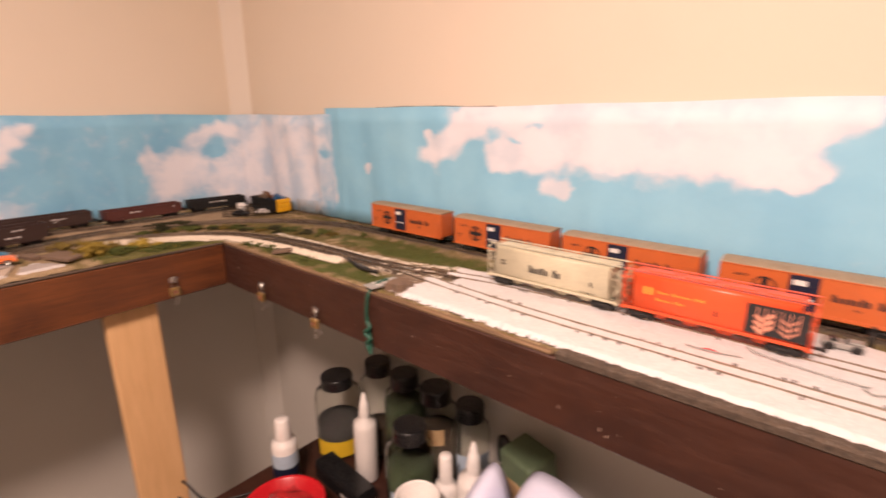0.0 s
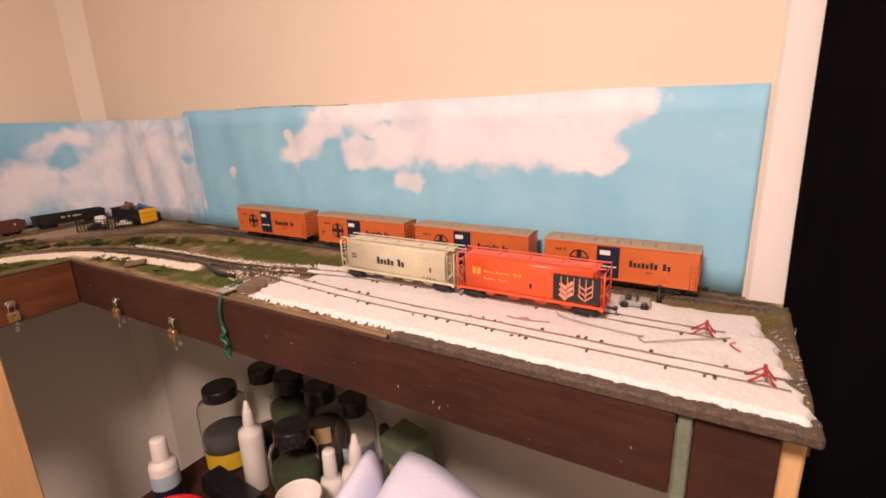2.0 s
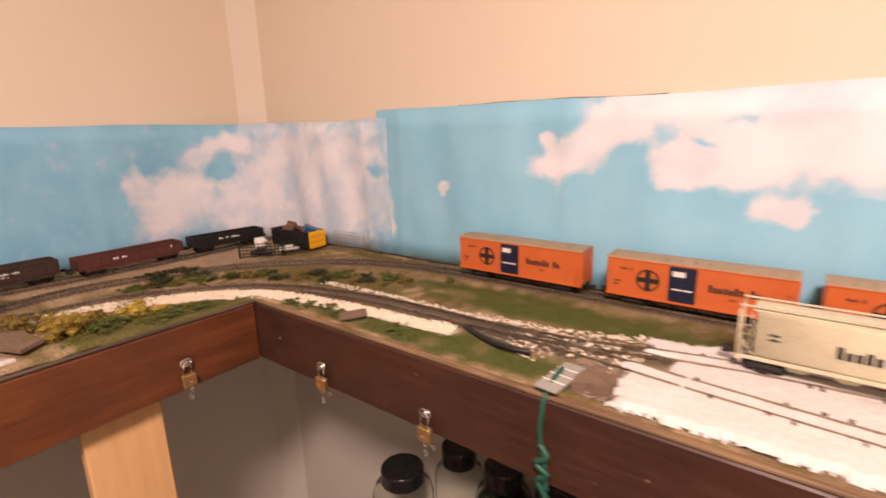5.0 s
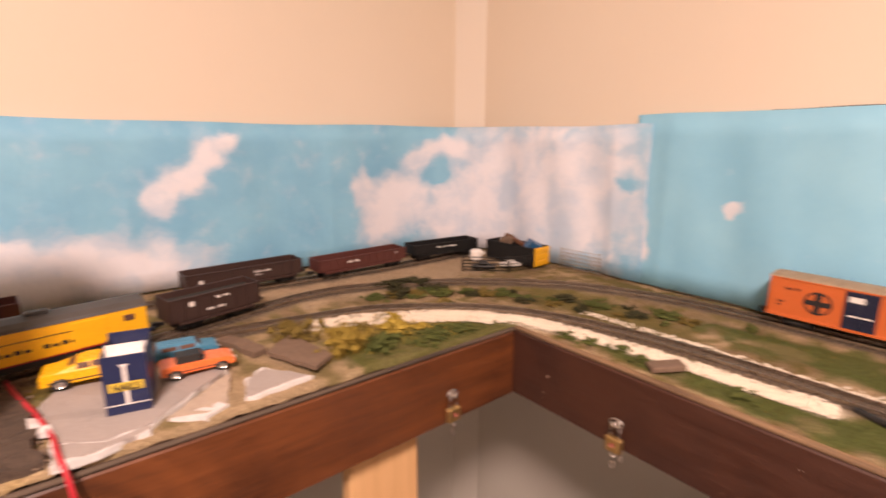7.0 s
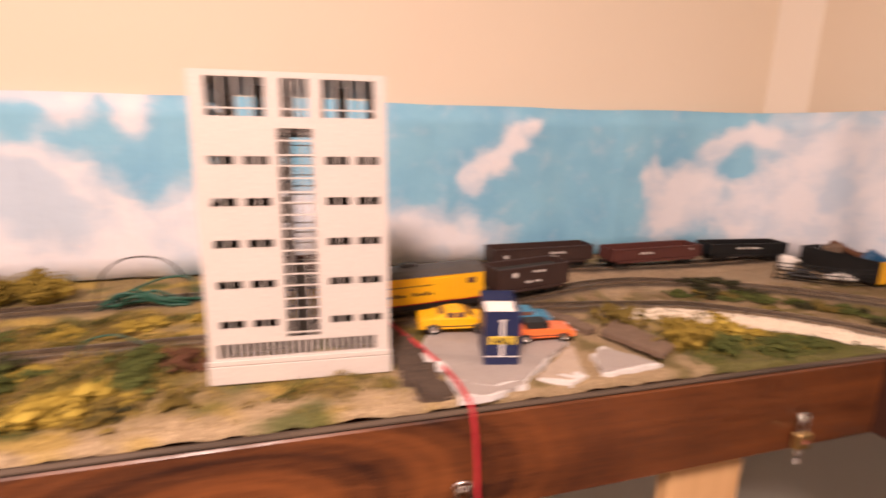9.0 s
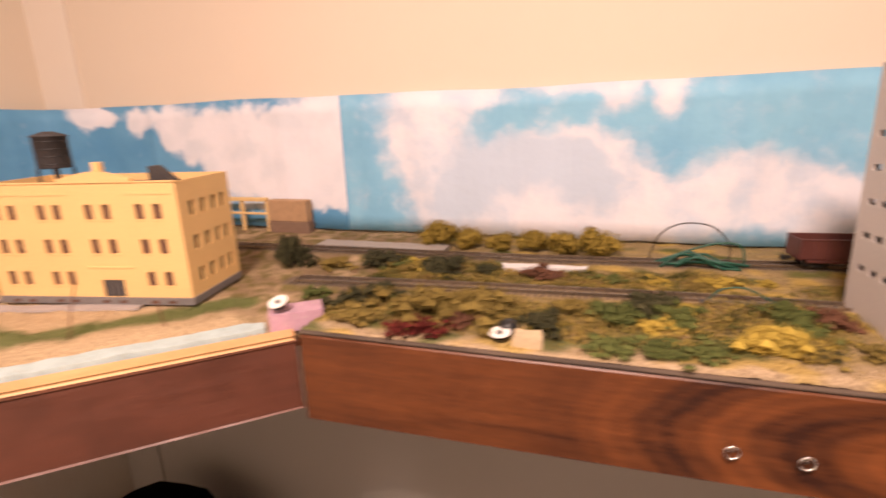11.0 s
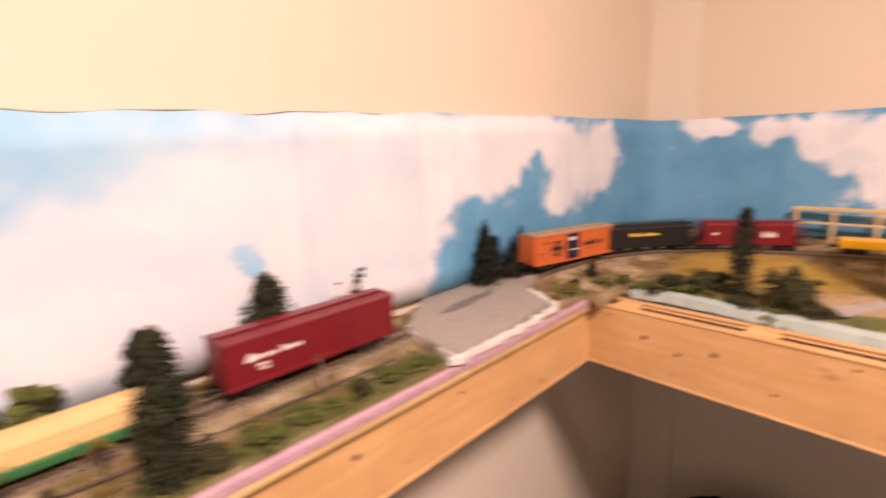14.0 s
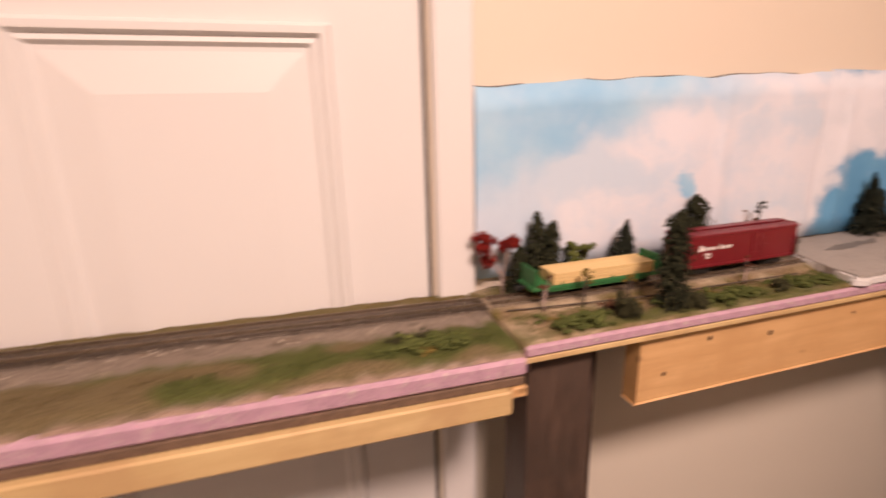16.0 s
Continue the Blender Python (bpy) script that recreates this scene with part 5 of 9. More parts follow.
def covered_hopper(name, label, mat_, L=0.174, W=0.034, round_side=True, style="cream"):
    car = thing(name, label, "freight car", group="model freight cars")
    h = L / 2
    z0, z1 = 0.0125, 0.0505
    if round_side:
        prof = [(-(W / 2) * (0.80 + 0.20 * math.cos(math.radians(-75 + 150 * k / 12))), z0 + (z1 - z0) * k / 12) for k in range(13)]
    else:
        prof = [(-W / 2, z0), (-W / 2, z1 - 0.004), (-W / 2 + 0.003, z1)]
    prof = prof + [(-y, z) for y, z in prof[::-1]]
    e = h - 0.012
    b = extrude_x(prof, -e, e)
    for f in b.faces:
        f.smooth = round_side and abs(f.normal.x) < 0.5
    ribs_at = []
    if not round_side:
        for s in (-1, 1):
            for k in range(15):
                x = -e + 2 * e * k / 14
                ribs_at.append((x, s * W / 2))
    part("body", b, mat_, car)
    rib_me = to_mesh("rib", box(-0.0005, 0.0005, -0.0004, 0.0006, z0, z1 - 0.004), mat_)
    for x, y in ribs_at:
        part("rib", rib_me, mat_, car, at=pose(x, y, 0))
    rf = box(-e - 0.003, e + 0.003, -W / 2 + 0.0035, W / 2 - 0.0035, z1 - 0.0003, z1 + 0.0012, 0.0004)
    part("roof", rf, mat_ if style != "cream" else CREAM, car)
    for k in range(4):
        part("hatch", box(-e + 0.008 + k * 0.036, -e + 0.036 + k * 0.036, -0.005, 0.005, z1 + 0.0014, z1 + 0.0028, 0.0005), mat_, car)
    rw = bmesh.new()
    for s in (-1, 1):
        box(-h, h, s * (W / 2 - 0.0045) - 0.0018, s * (W / 2 - 0.0045) + 0.0018, z1 + 0.0030, z1 + 0.0036, bm=rw)
    part("running_board", rw, mat_, car)
    # end frames with slope sheets
    for s in (-1, 1):
        fr = bmesh.new()
        for y in (-W / 2 + 0.002, W / 2 - 0.002):
            merge(fr, rod((s * h * 0.992, y, z0 - 0.001), (s * h * 0.992, y, z1), 0.0009, 6))
            merge(fr, rod((s * (h - 0.012), y, z0 + 0.002), (s * h * 0.99, y, z0 + 0.016), 0.0007, 6))
        for q in (0.0, 0.25, 0.5, 0.75, 1.0):
            z = z0 + 0.001 + (z1 - z0 - 0.002) * q
            merge(fr, rod((s * h * 0.992, -W / 2 + 0.002, z), (s * h * 0.992, W / 2 - 0.002, z), 0.0005, 6))
        box(s * h - 0.004 if s > 0 else -h, s * h if s > 0 else -h + 0.004, -W / 2, W / 2, z0 - 0.003, z0 + 0.0005, 0.0004, bm=fr)
        part("end_frame", fr, mat_, car)
        sl = bmesh.new()
        vs = [sl.verts.new(c) for c in ((s * e, -W / 2 + 0.004, z1 - 0.012), (s * e, W / 2 - 0.004, z1 - 0.012), (s * (h - 0.003), W / 2 - 0.004, z0 + 0.001), (s * (h - 0.003), -W / 2 + 0.004, z0 + 0.001))]
        sl.faces.new(vs)
        bmesh.ops.solidify(sl, geom=sl.faces[:], thickness=0.0008)
        part("slope_sheet", sl, mat_, car)
        part("ladder", ladder(s * (h - 0.006) if s < 0 else (h - 0.006), -(W / 2 - 0.0005), z0, z1), mat_, car)
    # discharge bays
    for x in (-0.046, -0.0155, 0.0155, 0.046):
        hb = bmesh.new()
        for (w_, d_, z) in ((0.013, 0.012, z0 + 0.002), (0.005, 0.008, 0.0040)):
            for sx, sy in ((-1, -1), (1, -1), (1, 1), (-1, 1)):
                hb.verts.new((x + sx * w_, sy * d_, z))
        hb.verts.ensure_lookup_table()
        v = hb.verts
        for q in ((0, 1, 2, 3), (7, 6, 5, 4), (0, 4, 5, 1), (1, 5, 6, 2), (2, 6, 7, 3), (3, 7, 4, 0)):
            hb.faces.new([v[i] for i in q])
        bmesh.ops.recalc_face_normals(hb, faces=hb.faces[:])
        part("discharge_bay", hb, mat_, car)
    ss = bmesh.new()
    for s in (-1, 1):
        box(-h + 0.002, h - 0.002, s * (W / 2 - 0.001) - 0.0008, s * (W / 2 - 0.001) + 0.0008, z0 - 0.0015, z0 + 0.0015, 0.0003, bm=ss)
    part("side_sill", ss, mat_, car)
    for s in (-1, 1):
        y = s * (W / 2 + 0.0003)
        if style == "cream":
            mark(car, "96686 96", 0.0092, 0.0054, -0.025, z0 + 0.0135, y, INK, "bold dark lettering bars")
            mark(car, "9999", 0.0018, 0.0019, -0.066, z0 + 0.021, y, INK)
            mark(car, "99999", 0.0018, 0.0015, -0.066, z0 + 0.017, y, INK)
            mark(car, "9", 0.0055, 0.0030, 0.054, z0 + 0.012, y, INK)
            mark(car, "9 99 9", 0.0012, 0.0030, 0.044, z0 + 0.004, y, INK)
        elif style == "wheat":
            xs = (0.032, 0.080) if s < 0 else (-0.080, -0.032)
            part("panel", box(*xs, y - 0.0003, y + 0.0003, z0 + 0.004, z1 - 0.006), INK, car, "black square panel")
            for cx in (0.047, 0.066):
                at_ = pose(cx if s < 0 else -cx, y + s * 0.0005, 0, 0, 0, 0 if s < 0 else 180)
                for k in range(3):
                    z = z0 + 0.0065 + k * 0.0058
                    for q in (-1, 1):
                        part("emblem_bar", box(0, 0.0088, -0.0001, 0.0001, 0, 0.0034 if cx < 0.05 else 0.0012), SALMON, car, at=at_ @ pose(0, 0, z, 0, -38 if q > 0 else -142, 0))
                for q in (-0.0066, 0, 0.0066):
                    part("emblem_bar", box(q - 0.0004, q + 0.0004, -0.0001, 0.0001, z0 + (0.006 if q == 0 else 0.012), z0 + 0.030), SALMON, car, at=at_)
            mark(car, "99", 0.008, 0.0058, -0.062, z0 + 0.019, y, INKO)
            mark(car, "9565 956555 969", 0.0030, 0.0030, -0.048, z0 + 0.022, y, INKO)
            mark(car, "95655 956", 0.0030, 0.0030, -0.048, z0 + 0.014, y, INKO)
            mark(car, "9", 0.0055, 0.0030, 0.006, z0 + 0.011, y, INK)
        elif style == "white":
            mark(car, "9696", 0.010, 0.0052, 0.018, z0 + 0.013, y, INKW, "white lettering bars")
            mark(car, "99", 0.005, 0.004, -0.052, z0 + 0.016, y, INKW)
        elif style == "yellow":
            mark(car, "96956966", 0.0065, 0.0062, -0.034, z0 + 0.020, y, INKY, "yellow lettering bars")
    trucks(car, h, 0.020)
    return car


put_at(covered_hopper("covered_hopper", "cream covered hopper with rounded sides in the snow", CREAM), -0.2655, 0.516, 0)
put_at(covered_hopper("covered_hopper", "red-orange covered hopper with a black wheat panel", REDOR, L=0.168, style="wheat"), -0.0915, 0.517, 0)
put_at(covered_hopper("covered_hopper", "black hopper with yellow lettering behind the trees", CARBLACK, L=0.160, round_side=False, style="yellow"), -0.942, -1.338, 141).scale = (1, 1, 0.86)
put_at(covered_hopper("covered_hopper", "dark red hopper with white lettering", MAROON, L=0.150, round_side=False, style="white"), -1.040, -1.215, 120).scale = (1, 1, 0.88)


def open_car(name, label, mat_, L, W=0.033, z0=0.0105, z1=0.034, marks=(), ribs=12, fill=None):
    """Gondola or open hopper: a hollow body with ribbed sides."""
    car = thing(name, label, "freight car", group="model freight cars")
    h, t = L / 2, 0.0011
    rib_me = to_mesh("rib", box(-0.0006, 0.0006, -0.00075, 0.00075, z0, z1 - 0.0014), mat_)
    b = box(-h, h, -W / 2, W / 2, z0, z0 + 0.0015)
    for s in (-1, 1):
        box(-h, h, min(s * W / 2, s * (W / 2 - t)), max(s * W / 2, s * (W / 2 - t)), z0, z1, bm=b)
        box(min(s * h, s * (h - t)), max(s * h, s * (h - t)), -W / 2 + t, W / 2 - t, z0, z1, bm=b)
        box(-h, h, s * W / 2 - 0.0010, s * W / 2 + 0.0010, z1 - 0.0014, z1 + 0.0004, 0.0003, bm=b)
        for k in range(ribs):
            x = -h + 0.002 + (L - 0.004) * k / (ribs - 1)
            part("rib", rib_me, mat_, car, at=pose(x, s * (W / 2 + 0.00015), 0))
    part("body", b, mat_, car)
    sl = bmesh.new()
    for s in (-1, 1):
        box(-h + 0.008, h - 0.008, s * W / 2 - 0.0012, s * W / 2, z0 - 0.003, z0, 0.0003, bm=sl)
    part("side_sill", sl, mat_, car)
    for pat, hh, pitch, x, z in marks:
        for s in (-1, 1):
            mark(car, pat, hh, pitch, x, z, s * (W / 2 + 0.0010), INKW, "white lettering bars")
    if fill:
        part("load", box(-h + t, h - t, -W / 2 + t, W / 2 - t, z1 - 0.010, z1 - 0.006, 0.0006), fill, car)
    trucks(car, h, 0.022)
    return car


gm_ = (("9696 696", 0.0028, 0.0028, 0.008, 0.0215), ("99 6", 0.002, 0.002, 0.01, 0.0175), ("9", 0.0045, 0.006, -0.060, 0.018))
put_at(open_car("gondola", "dark brown gondola with white lettering on the spur", DKBROWN, 0.150, z1=0.0305, marks=gm_), -1.180, 0.194, 92)
put_at(open_car("gondola", "oxide brown gondola with white lettering on the spur", OXIDE, 0.150, z1=0.0275, marks=(("99 96", 0.0032, 0.0040, -0.03, 0.019), ("9", 0.003, 0.003, 0.055, 0.021))), -1.163, 0.360, 92.5)
put_at(open_car("gondola", "black gondola at the end of the spur", CARBLACK, 0.128, z1=0.0265, marks=(("96 9 6966", 0.0030, 0.0042, -0.02, 0.019),)), -1.160, 0.518, 84)
put_at(open_car("open_hopper", "dark brown ribbed hopper with white marks", DKBROWN, 0.098, z1=0.0350, marks=(("99 99", 0.0024, 0.003, -0.002, 0.028), ("99 99", 0.0024, 0.004, -0.012, 0.017), ("9", 0.005, 0.007, -0.03, 0.025)), fill=FILLK, ribs=8),
       -1.078, 0.128, 102)
put_at(open_car("gondola", "dark oxide gondola half hidden behind the tower", OXIDE, 0.15, z1=0.034), -1.152, -0.108, 95.5)

# yellow streamlined baggage car with a grey roof
yc = thing("baggage_car", "yellow baggage car with a dark grey roof and red stripe", "passenger car", group="model passenger cars")
L, W = 0.215, 0.035
prof = [(-W / 2, 0.010), (-W / 2, 0.044), (-W / 2 + 0.002, 0.0475), (-W / 2 + 0.006, 0.0505), (0, 0.0530)]
b = extrude_x([(-W / 2, 0.013), (W / 2, 0.013), (W / 2, 0.0435), (-W / 2, 0.0435)], -L / 2, L / 2)
part("body", b, YELLOW, yc)
rp = [(-W / 2 - 0.0005, 0.0437), (-W / 2 + 0.001, 0.0468), (-W / 2 + 0.006, 0.0502), (0, 0.0525)]
part("roof", extrude_x(rp + [(-y, z) for y, z in rp[-2::-1]], -L / 2 - 0.0005, L / 2 + 0.0005), GREYROOF, yc)
part("skirt", box(-L / 2 + 0.004, L / 2 - 0.004, -W / 2 + 0.001, W / 2 - 0.001, 0.006, 0.0129, 0.0004), BLACK, yc)
for s in (-1, 1):
    y = s * W / 2
    mark(yc, "969696 9696969", 0.0040, 0.0063, -0.015, 0.0225, y, INK, "dark lettering bars")
    part("stripe", box(-L / 2, L / 2, y - 0.0002, y + 0.0002, 0.0130, 0.0142), REDB, yc)
    part("stripe", box(-0.06, 0.06, y - 0.0003, y + 0.0003, 0.0335, 0.0343), INK, yc)
    for x in (-0.093, 0.093):
        part("window", box(x - 0.0045, x + 0.0045, y - 0.0005, y + 0.0004, 0.0315, 0.038, 0.0003), PANE, yc)
    part("door", box(0.05, 0.075, y - 0.0007, y + 0.0007, 0.0145, 0.041, 0.0004), YELLOW, yc)
for x in (-0.05, 0.03):
    part("roof_vent", box(x - 0.008, x + 0.008, -0.004, 0.004, 0.0515, 0.0555, 0.0008), GREYROOF, yc)
trucks(yc, L / 2, 0.03)
put_at(yc, -1.0425, -0.046, 98)
yc.matrix_basis = yc.matrix_basis @ Matrix.Diagonal((1, 1, 0.90, 1))

# green bulkhead flat car with a lumber load
fc = thing("flat_car", "green bulkhead flat car loaded with pale lumber", "freight car", group="model freight cars")
L, W = 0.158, 0.033
b = box(-L / 2, L / 2, -W / 2, W / 2, 0.0085, 0.0125, 0.0005)
box(-L / 2 + 0.02, L / 2 - 0.02, -W / 2 + 0.001, W / 2 - 0.001, 0.0055, 0.0085, 0.0008, bm=b)
part("deck", b, GREENC, fc)
for s in (-1, 1):
    bb = box(s * (L / 2 - 0.004) - 0.001, s * (L / 2 - 0.004) + 0.001, -W / 2, W / 2, 0.0125, 0.031, 0.0004)
    for y in (-0.012, 0, 0.012):
        merge(bb, box(s * (L / 2 - 0.007) - 0.0018, s * (L / 2 - 0.007) + 0.0018, y - 0.0008, y + 0.0008, 0.0125, 0.026, 0.0003))
    part("bulkhead", bb, GREENC, fc)
for r_ in range(4):
    for k in range(5):
        part("plank", box(-L / 2 + 0.024 + random.uniform(0, 0.001), L / 2 - 0.010 - random.uniform(0, 0.001), -W / 2 + 0.0012 + k * 0.0062, -W / 2 + 0.0071 + k * 0.0062, 0.0127 + r_ * 0.0031, 0.0156 + r_ * 0.0031, 0.0003), LUMBER, fc)
for x in (-0.045, -0.015, 0.015, 0.045):
    for s in (-1, 1):
        part("stake", box(x - 0.0008, x + 0.0008, s * (W / 2 + 0.0002) - 0.0005, s * (W / 2 + 0.0002) + 0.0005, 0.0085, 0.016), GREENC, fc)
trucks(fc, L / 2, 0.026)
put_at(fc, -0.170, -1.4005, 180)

# low yellow flat and the timber loading frame behind the factory
yf = thing("flat_car", "low yellow flat car behind the factory", "freight car", group="model freight cars")
part("deck", box(-0.075, 0.075, -0.016, 0.016, 0.0085, 0.022, 0.001), YELLOW, yf)
trucks(yf, 0.075, 0.02)
put_at(yf, -1.105, -1.028, 100)
lf_ = thing("timber_frame", "tan timber loading frame behind the factory", "model structure")
for y in (-1.176, -1.122, -1.063, -1.005, -0.952):
    part("post", box(-1.232, -1.226, y - 0.003, y + 0.003, ZT - 0.004, 1.2535, 0.0005), LUMBER, lf_)
part("beam", box(-1.234, -1.224, -1.182, -0.950, 1.2540, 1.2600, 0.0006), LUMBER, lf_)
part("end_wall", box(-1.244, -1.2245, -0.9485, -0.872, ZT + 0.020, 1.2565, 0.0008), paint("brown_board_wall", (0.42, 0.27, 0.15), 0.8, 0.8, big=80), lf_, "tan boarded end wall")
part("stone_footing", box(-1.2445, -1.2235, -0.9490, -0.870, ZT - 0.004, ZT + 0.0198, 0.001), EARTHTONE, lf_, "brown footing")
part("beam", box(-1.2325, -1.2255, -1.182, -0.9500, 1.2300, 1.2335, 0.0006), LUMBER, lf_)

# ---------------------------------------------------------------- plaster snow, ballast, pavement
def rough_slab(outline, z0, z1, jag=0.004, seed=1, steps=14, lift=0.0006):
    """A broken plaster slab: a jagged plan outline with an uneven top."""
    rnd = random.Random(seed)
    pts = []
    n = len(outline)
    for k in range(n):
        a, b_ = Vector(outline[k]), Vector(outline[(k + 1) % n])
        m = max(2, int((b_ - a).length / 0.008))
        for i in range(m):
            p = a + (b_ - a) * (i / m)
            pts.append((p.x + rnd.uniform(-jag, jag), p.y + rnd.uniform(-jag, jag)))
    b = prism(pts, z0, z1)
    bmesh.ops.triangulate(b, faces=[f for f in b.faces if len(f.verts) > 4])
    for v in b.verts:
        if v.co.z > (z0 + z1) / 2:
            v.co.z += rnd.uniform(-lift, lift)
        v.co.z -= drop(v.co.x, v.co.y)
    return b


SN_X0, SN_X1, SN_Y0, SN_Y1 = -0.455, 0.163, 0.393, 0.585


def snow_h(x, y):
    n = noise.noise((x * 30, y * 30, 7))
    west = -0.425 + 0.020 * noise.noise((y * 40, 1, 2)) - 0.012 * noise.noise((y * 130, 1, 2)) + (0.03 if 0.47 < y < 0.50 else 0)
    back = 0.574 + 0.012 * n + (x + 0.4) * 0.03 - 0.045 * sstep(-0.30, -0.42, x)
    front = 0.4000 + 0.003 * noise.noise((x * 60, 0, 3)) + 0.003 * noise.noise((x * 170, 0, 3))
    east = 0.143 + 0.010 * noise.noise((y * 50, 0, 9)) - (0.014 if y > 0.53 else 0) + 0.014 * sstep(0.475, 0.43, y)
    m = min((x - west) / 0.008, (back - y) / 0.008, (y - front) / 0.005, (east - x) / 0.007)
    return max(-0.5, min(1.0, m)), n


sv, sf, si = [], [], {}
SS = 0.0019
for i in range(int((SN_X1 - SN_X0) / SS)):
    for j in range(int((SN_Y1 - SN_Y0) / SS)):
        x, y = SN_X0 + i * SS, SN_Y0 + j * SS
        m, n = snow_h(x + SS / 2, y + SS / 2)
        if m <= 0:
            continue
        q = []
        for di, dj in ((0, 0), (1, 0), (1, 1), (0, 1)):
            k = (i + di, j + dj)
            if k not in si:
                X, Y = SN_X0 + k[0] * SS, SN_Y0 + k[1] * SS
                mm, nn = snow_h(X, Y)
                z = 1.2012 + 0.0058 * sstep(-0.1, 0.7, mm) + 0.0008 * nn + 0.0004 * noise.noise((X * 110, Y * 110, 1))
                si[k] = len(sv)
                sv.append((X, Y, z))
            q.append(si[k])
        sf.append(tuple(q))
me = bpy.data.meshes.new("plaster_snow")
me.from_pydata(sv, [], sf)
me.materials.append(PLASTER)
me.shade_smooth()
tagged(new("plaster_snow", me), "sheet of white plaster snow over the yard, crumbling at its rim", "plaster", kind="stuff")


def shrunk(outline, k):
    """A plan outline drawn in towards its middle."""
    cx, cy = sum(p[0] for p in outline) / len(outline), sum(p[1] for p in outline) / len(outline)
    return [(cx + (x - cx) * k, cy + (y - cy) * k) for x, y in outline]


def pebbles(name, label, material, spots, size, seed, z=ZT + 0.001):
    """Loose stones: small uneven octahedra."""
    rnd = random.Random(seed)
    v, f = [], []
    for x, y in spots:
        s = size * rnd.uniform(0.5, 1.4)
        b0 = len(v)
        zz = z + rise(x, y) * 0.8 + rnd.uniform(0, s * 0.4)
        for dx, dy, dz in ((1, 0, 0), (-1, 0, 0), (0, 1, 0), (0, -1, 0), (0, 0, 1), (0, 0, -0.7)):
            v.append((x + s * (dx + rnd.uniform(-0.3, 0.3)), y + s * (dy + rnd.uniform(-0.3, 0.3)), zz + s * 0.8 * dz))
        f += [tuple(b0 + i for i in q) for q in ((0, 2, 4), (2, 1, 4), (1, 3, 4), (3, 0, 4), (2, 0, 5), (1, 2, 5), (3, 1, 5), (0, 3, 5))]
    m_ = bpy.data.meshes.new(name)
    m_.from_pydata(v, [], f)
    m_.materials.append(material)
    return tagged(new(name, m_), label, "gravel", kind="stuff")


def beside(points, off, width, count, seed, s0=0.0, s1=1.0):
    rnd = random.Random(seed)
    line = along(points, 0.003)
    out = []
    for _ in range(count):
        p, d = line[int(len(line) * rnd.uniform(s0, s1) * 0.999)]
        n = Vector((-d.y, d.x, 0))
        q = p + n * (off + width * max(-1, min(1, rnd.gauss(0, 0.5))))
        out.append((q.x, q.y))
    return [q for q in out if inside(*q)]


pebbles("pale_gravel", "strip of pale ballast stones along the inner curve", GRAVEL, beside(CORNER, 0.0, 0.009, 4200, 3, 0, 0.62) + beside(CORNER, 0.0, 0.014, 3800, 33, 0.6, 1.0), 0.0017, 4)
pebbles("pale_gravel", "scatter of pale ballast stones between the tracks", GRAVEL, beside([(-0.38, 0.545), (-0.5, 0.512), (-0.6, 0.496), (-0.68, 0.492), (-0.85, 0.488)], 0.0, 0.008, 700, 5) + beside([(-0.42, 0.47), (-0.5, 0.485), (-0.52, 0.44)], 0, 0.03, 500, 6), 0.0015, 7)
pebbles("brown_gravel", "brown ballast stones along the tracks", TALUS, beside(T1, 0, 0.018, 2200, 8) + beside(T3, 0, 0.018, 2200, 9) + beside(T2A[3:], 0, 0.016, 900, 10), 0.0010, 11)
pebbles("plaster_crumbs", "white plaster crumbs along the bench edge", PLASTER, beside([(-0.44, 0.400), (-0.2, 0.3975), (0.16, 0.398)], 0.001, 0.005, 260, 12) + beside([(0.15, 0.42), (0.155, 0.5), (0.14, 0.57)], 0, 0.008, 60, 13), 0.0007, 14, z=ZT + 0.0025)
rnd = random.Random(91)
tv, tf = [], []
for line_, cover in ((T2A[:4], 0.22), (T2B[:4], 0.45)):
    for p, d in along(line_, 0.0072):
        for side in (-1, 1):
            if rnd.random() > cover * (0.55 + 0.6 * noise.noise((p.x * 9, p.y * 30, side))) * (1.3 if side < 0 else 0.6):
                continue
            n_ = Vector((-d.y, d.x, 0))
            c = p - n_ * side * rnd.uniform(0.0100, 0.0135)
            e, w_ = d * rnd.uniform(0.0008, 0.0016), n_ * rnd.uniform(0.001, 0.0022)
            o = len(tv)
            for z in (1.2040, 1.2080 + rnd.uniform(0, 0.0006)):
                tv += [tuple(c + q + Vector((0, 0, z))) for q in (-w_ - e, -w_ + e, w_ + e, w_ - e)]
            tf += [tuple(o + i for i in q) for q in ((4, 5, 6, 7), (0, 1, 5, 4), (1, 2, 6, 5), (2, 3, 7, 6), (3, 0, 4, 7))]
m_ = bpy.data.meshes.new("tie_ends")
m_.from_pydata(tv, [], tf)
m_.materials.append(TIE)
tagged(new("buried_tie", m_), "dark tie ends showing through the plaster snow", "tie", kind="stuff")
pebbles("rubble", "grey and brown rubble beside the yard throat", TALUS, beside([(-0.46, 0.455), (-0.43, 0.43), (-0.43, 0.405)], 0, 0.02, 420, 15), 0.0026, 16)

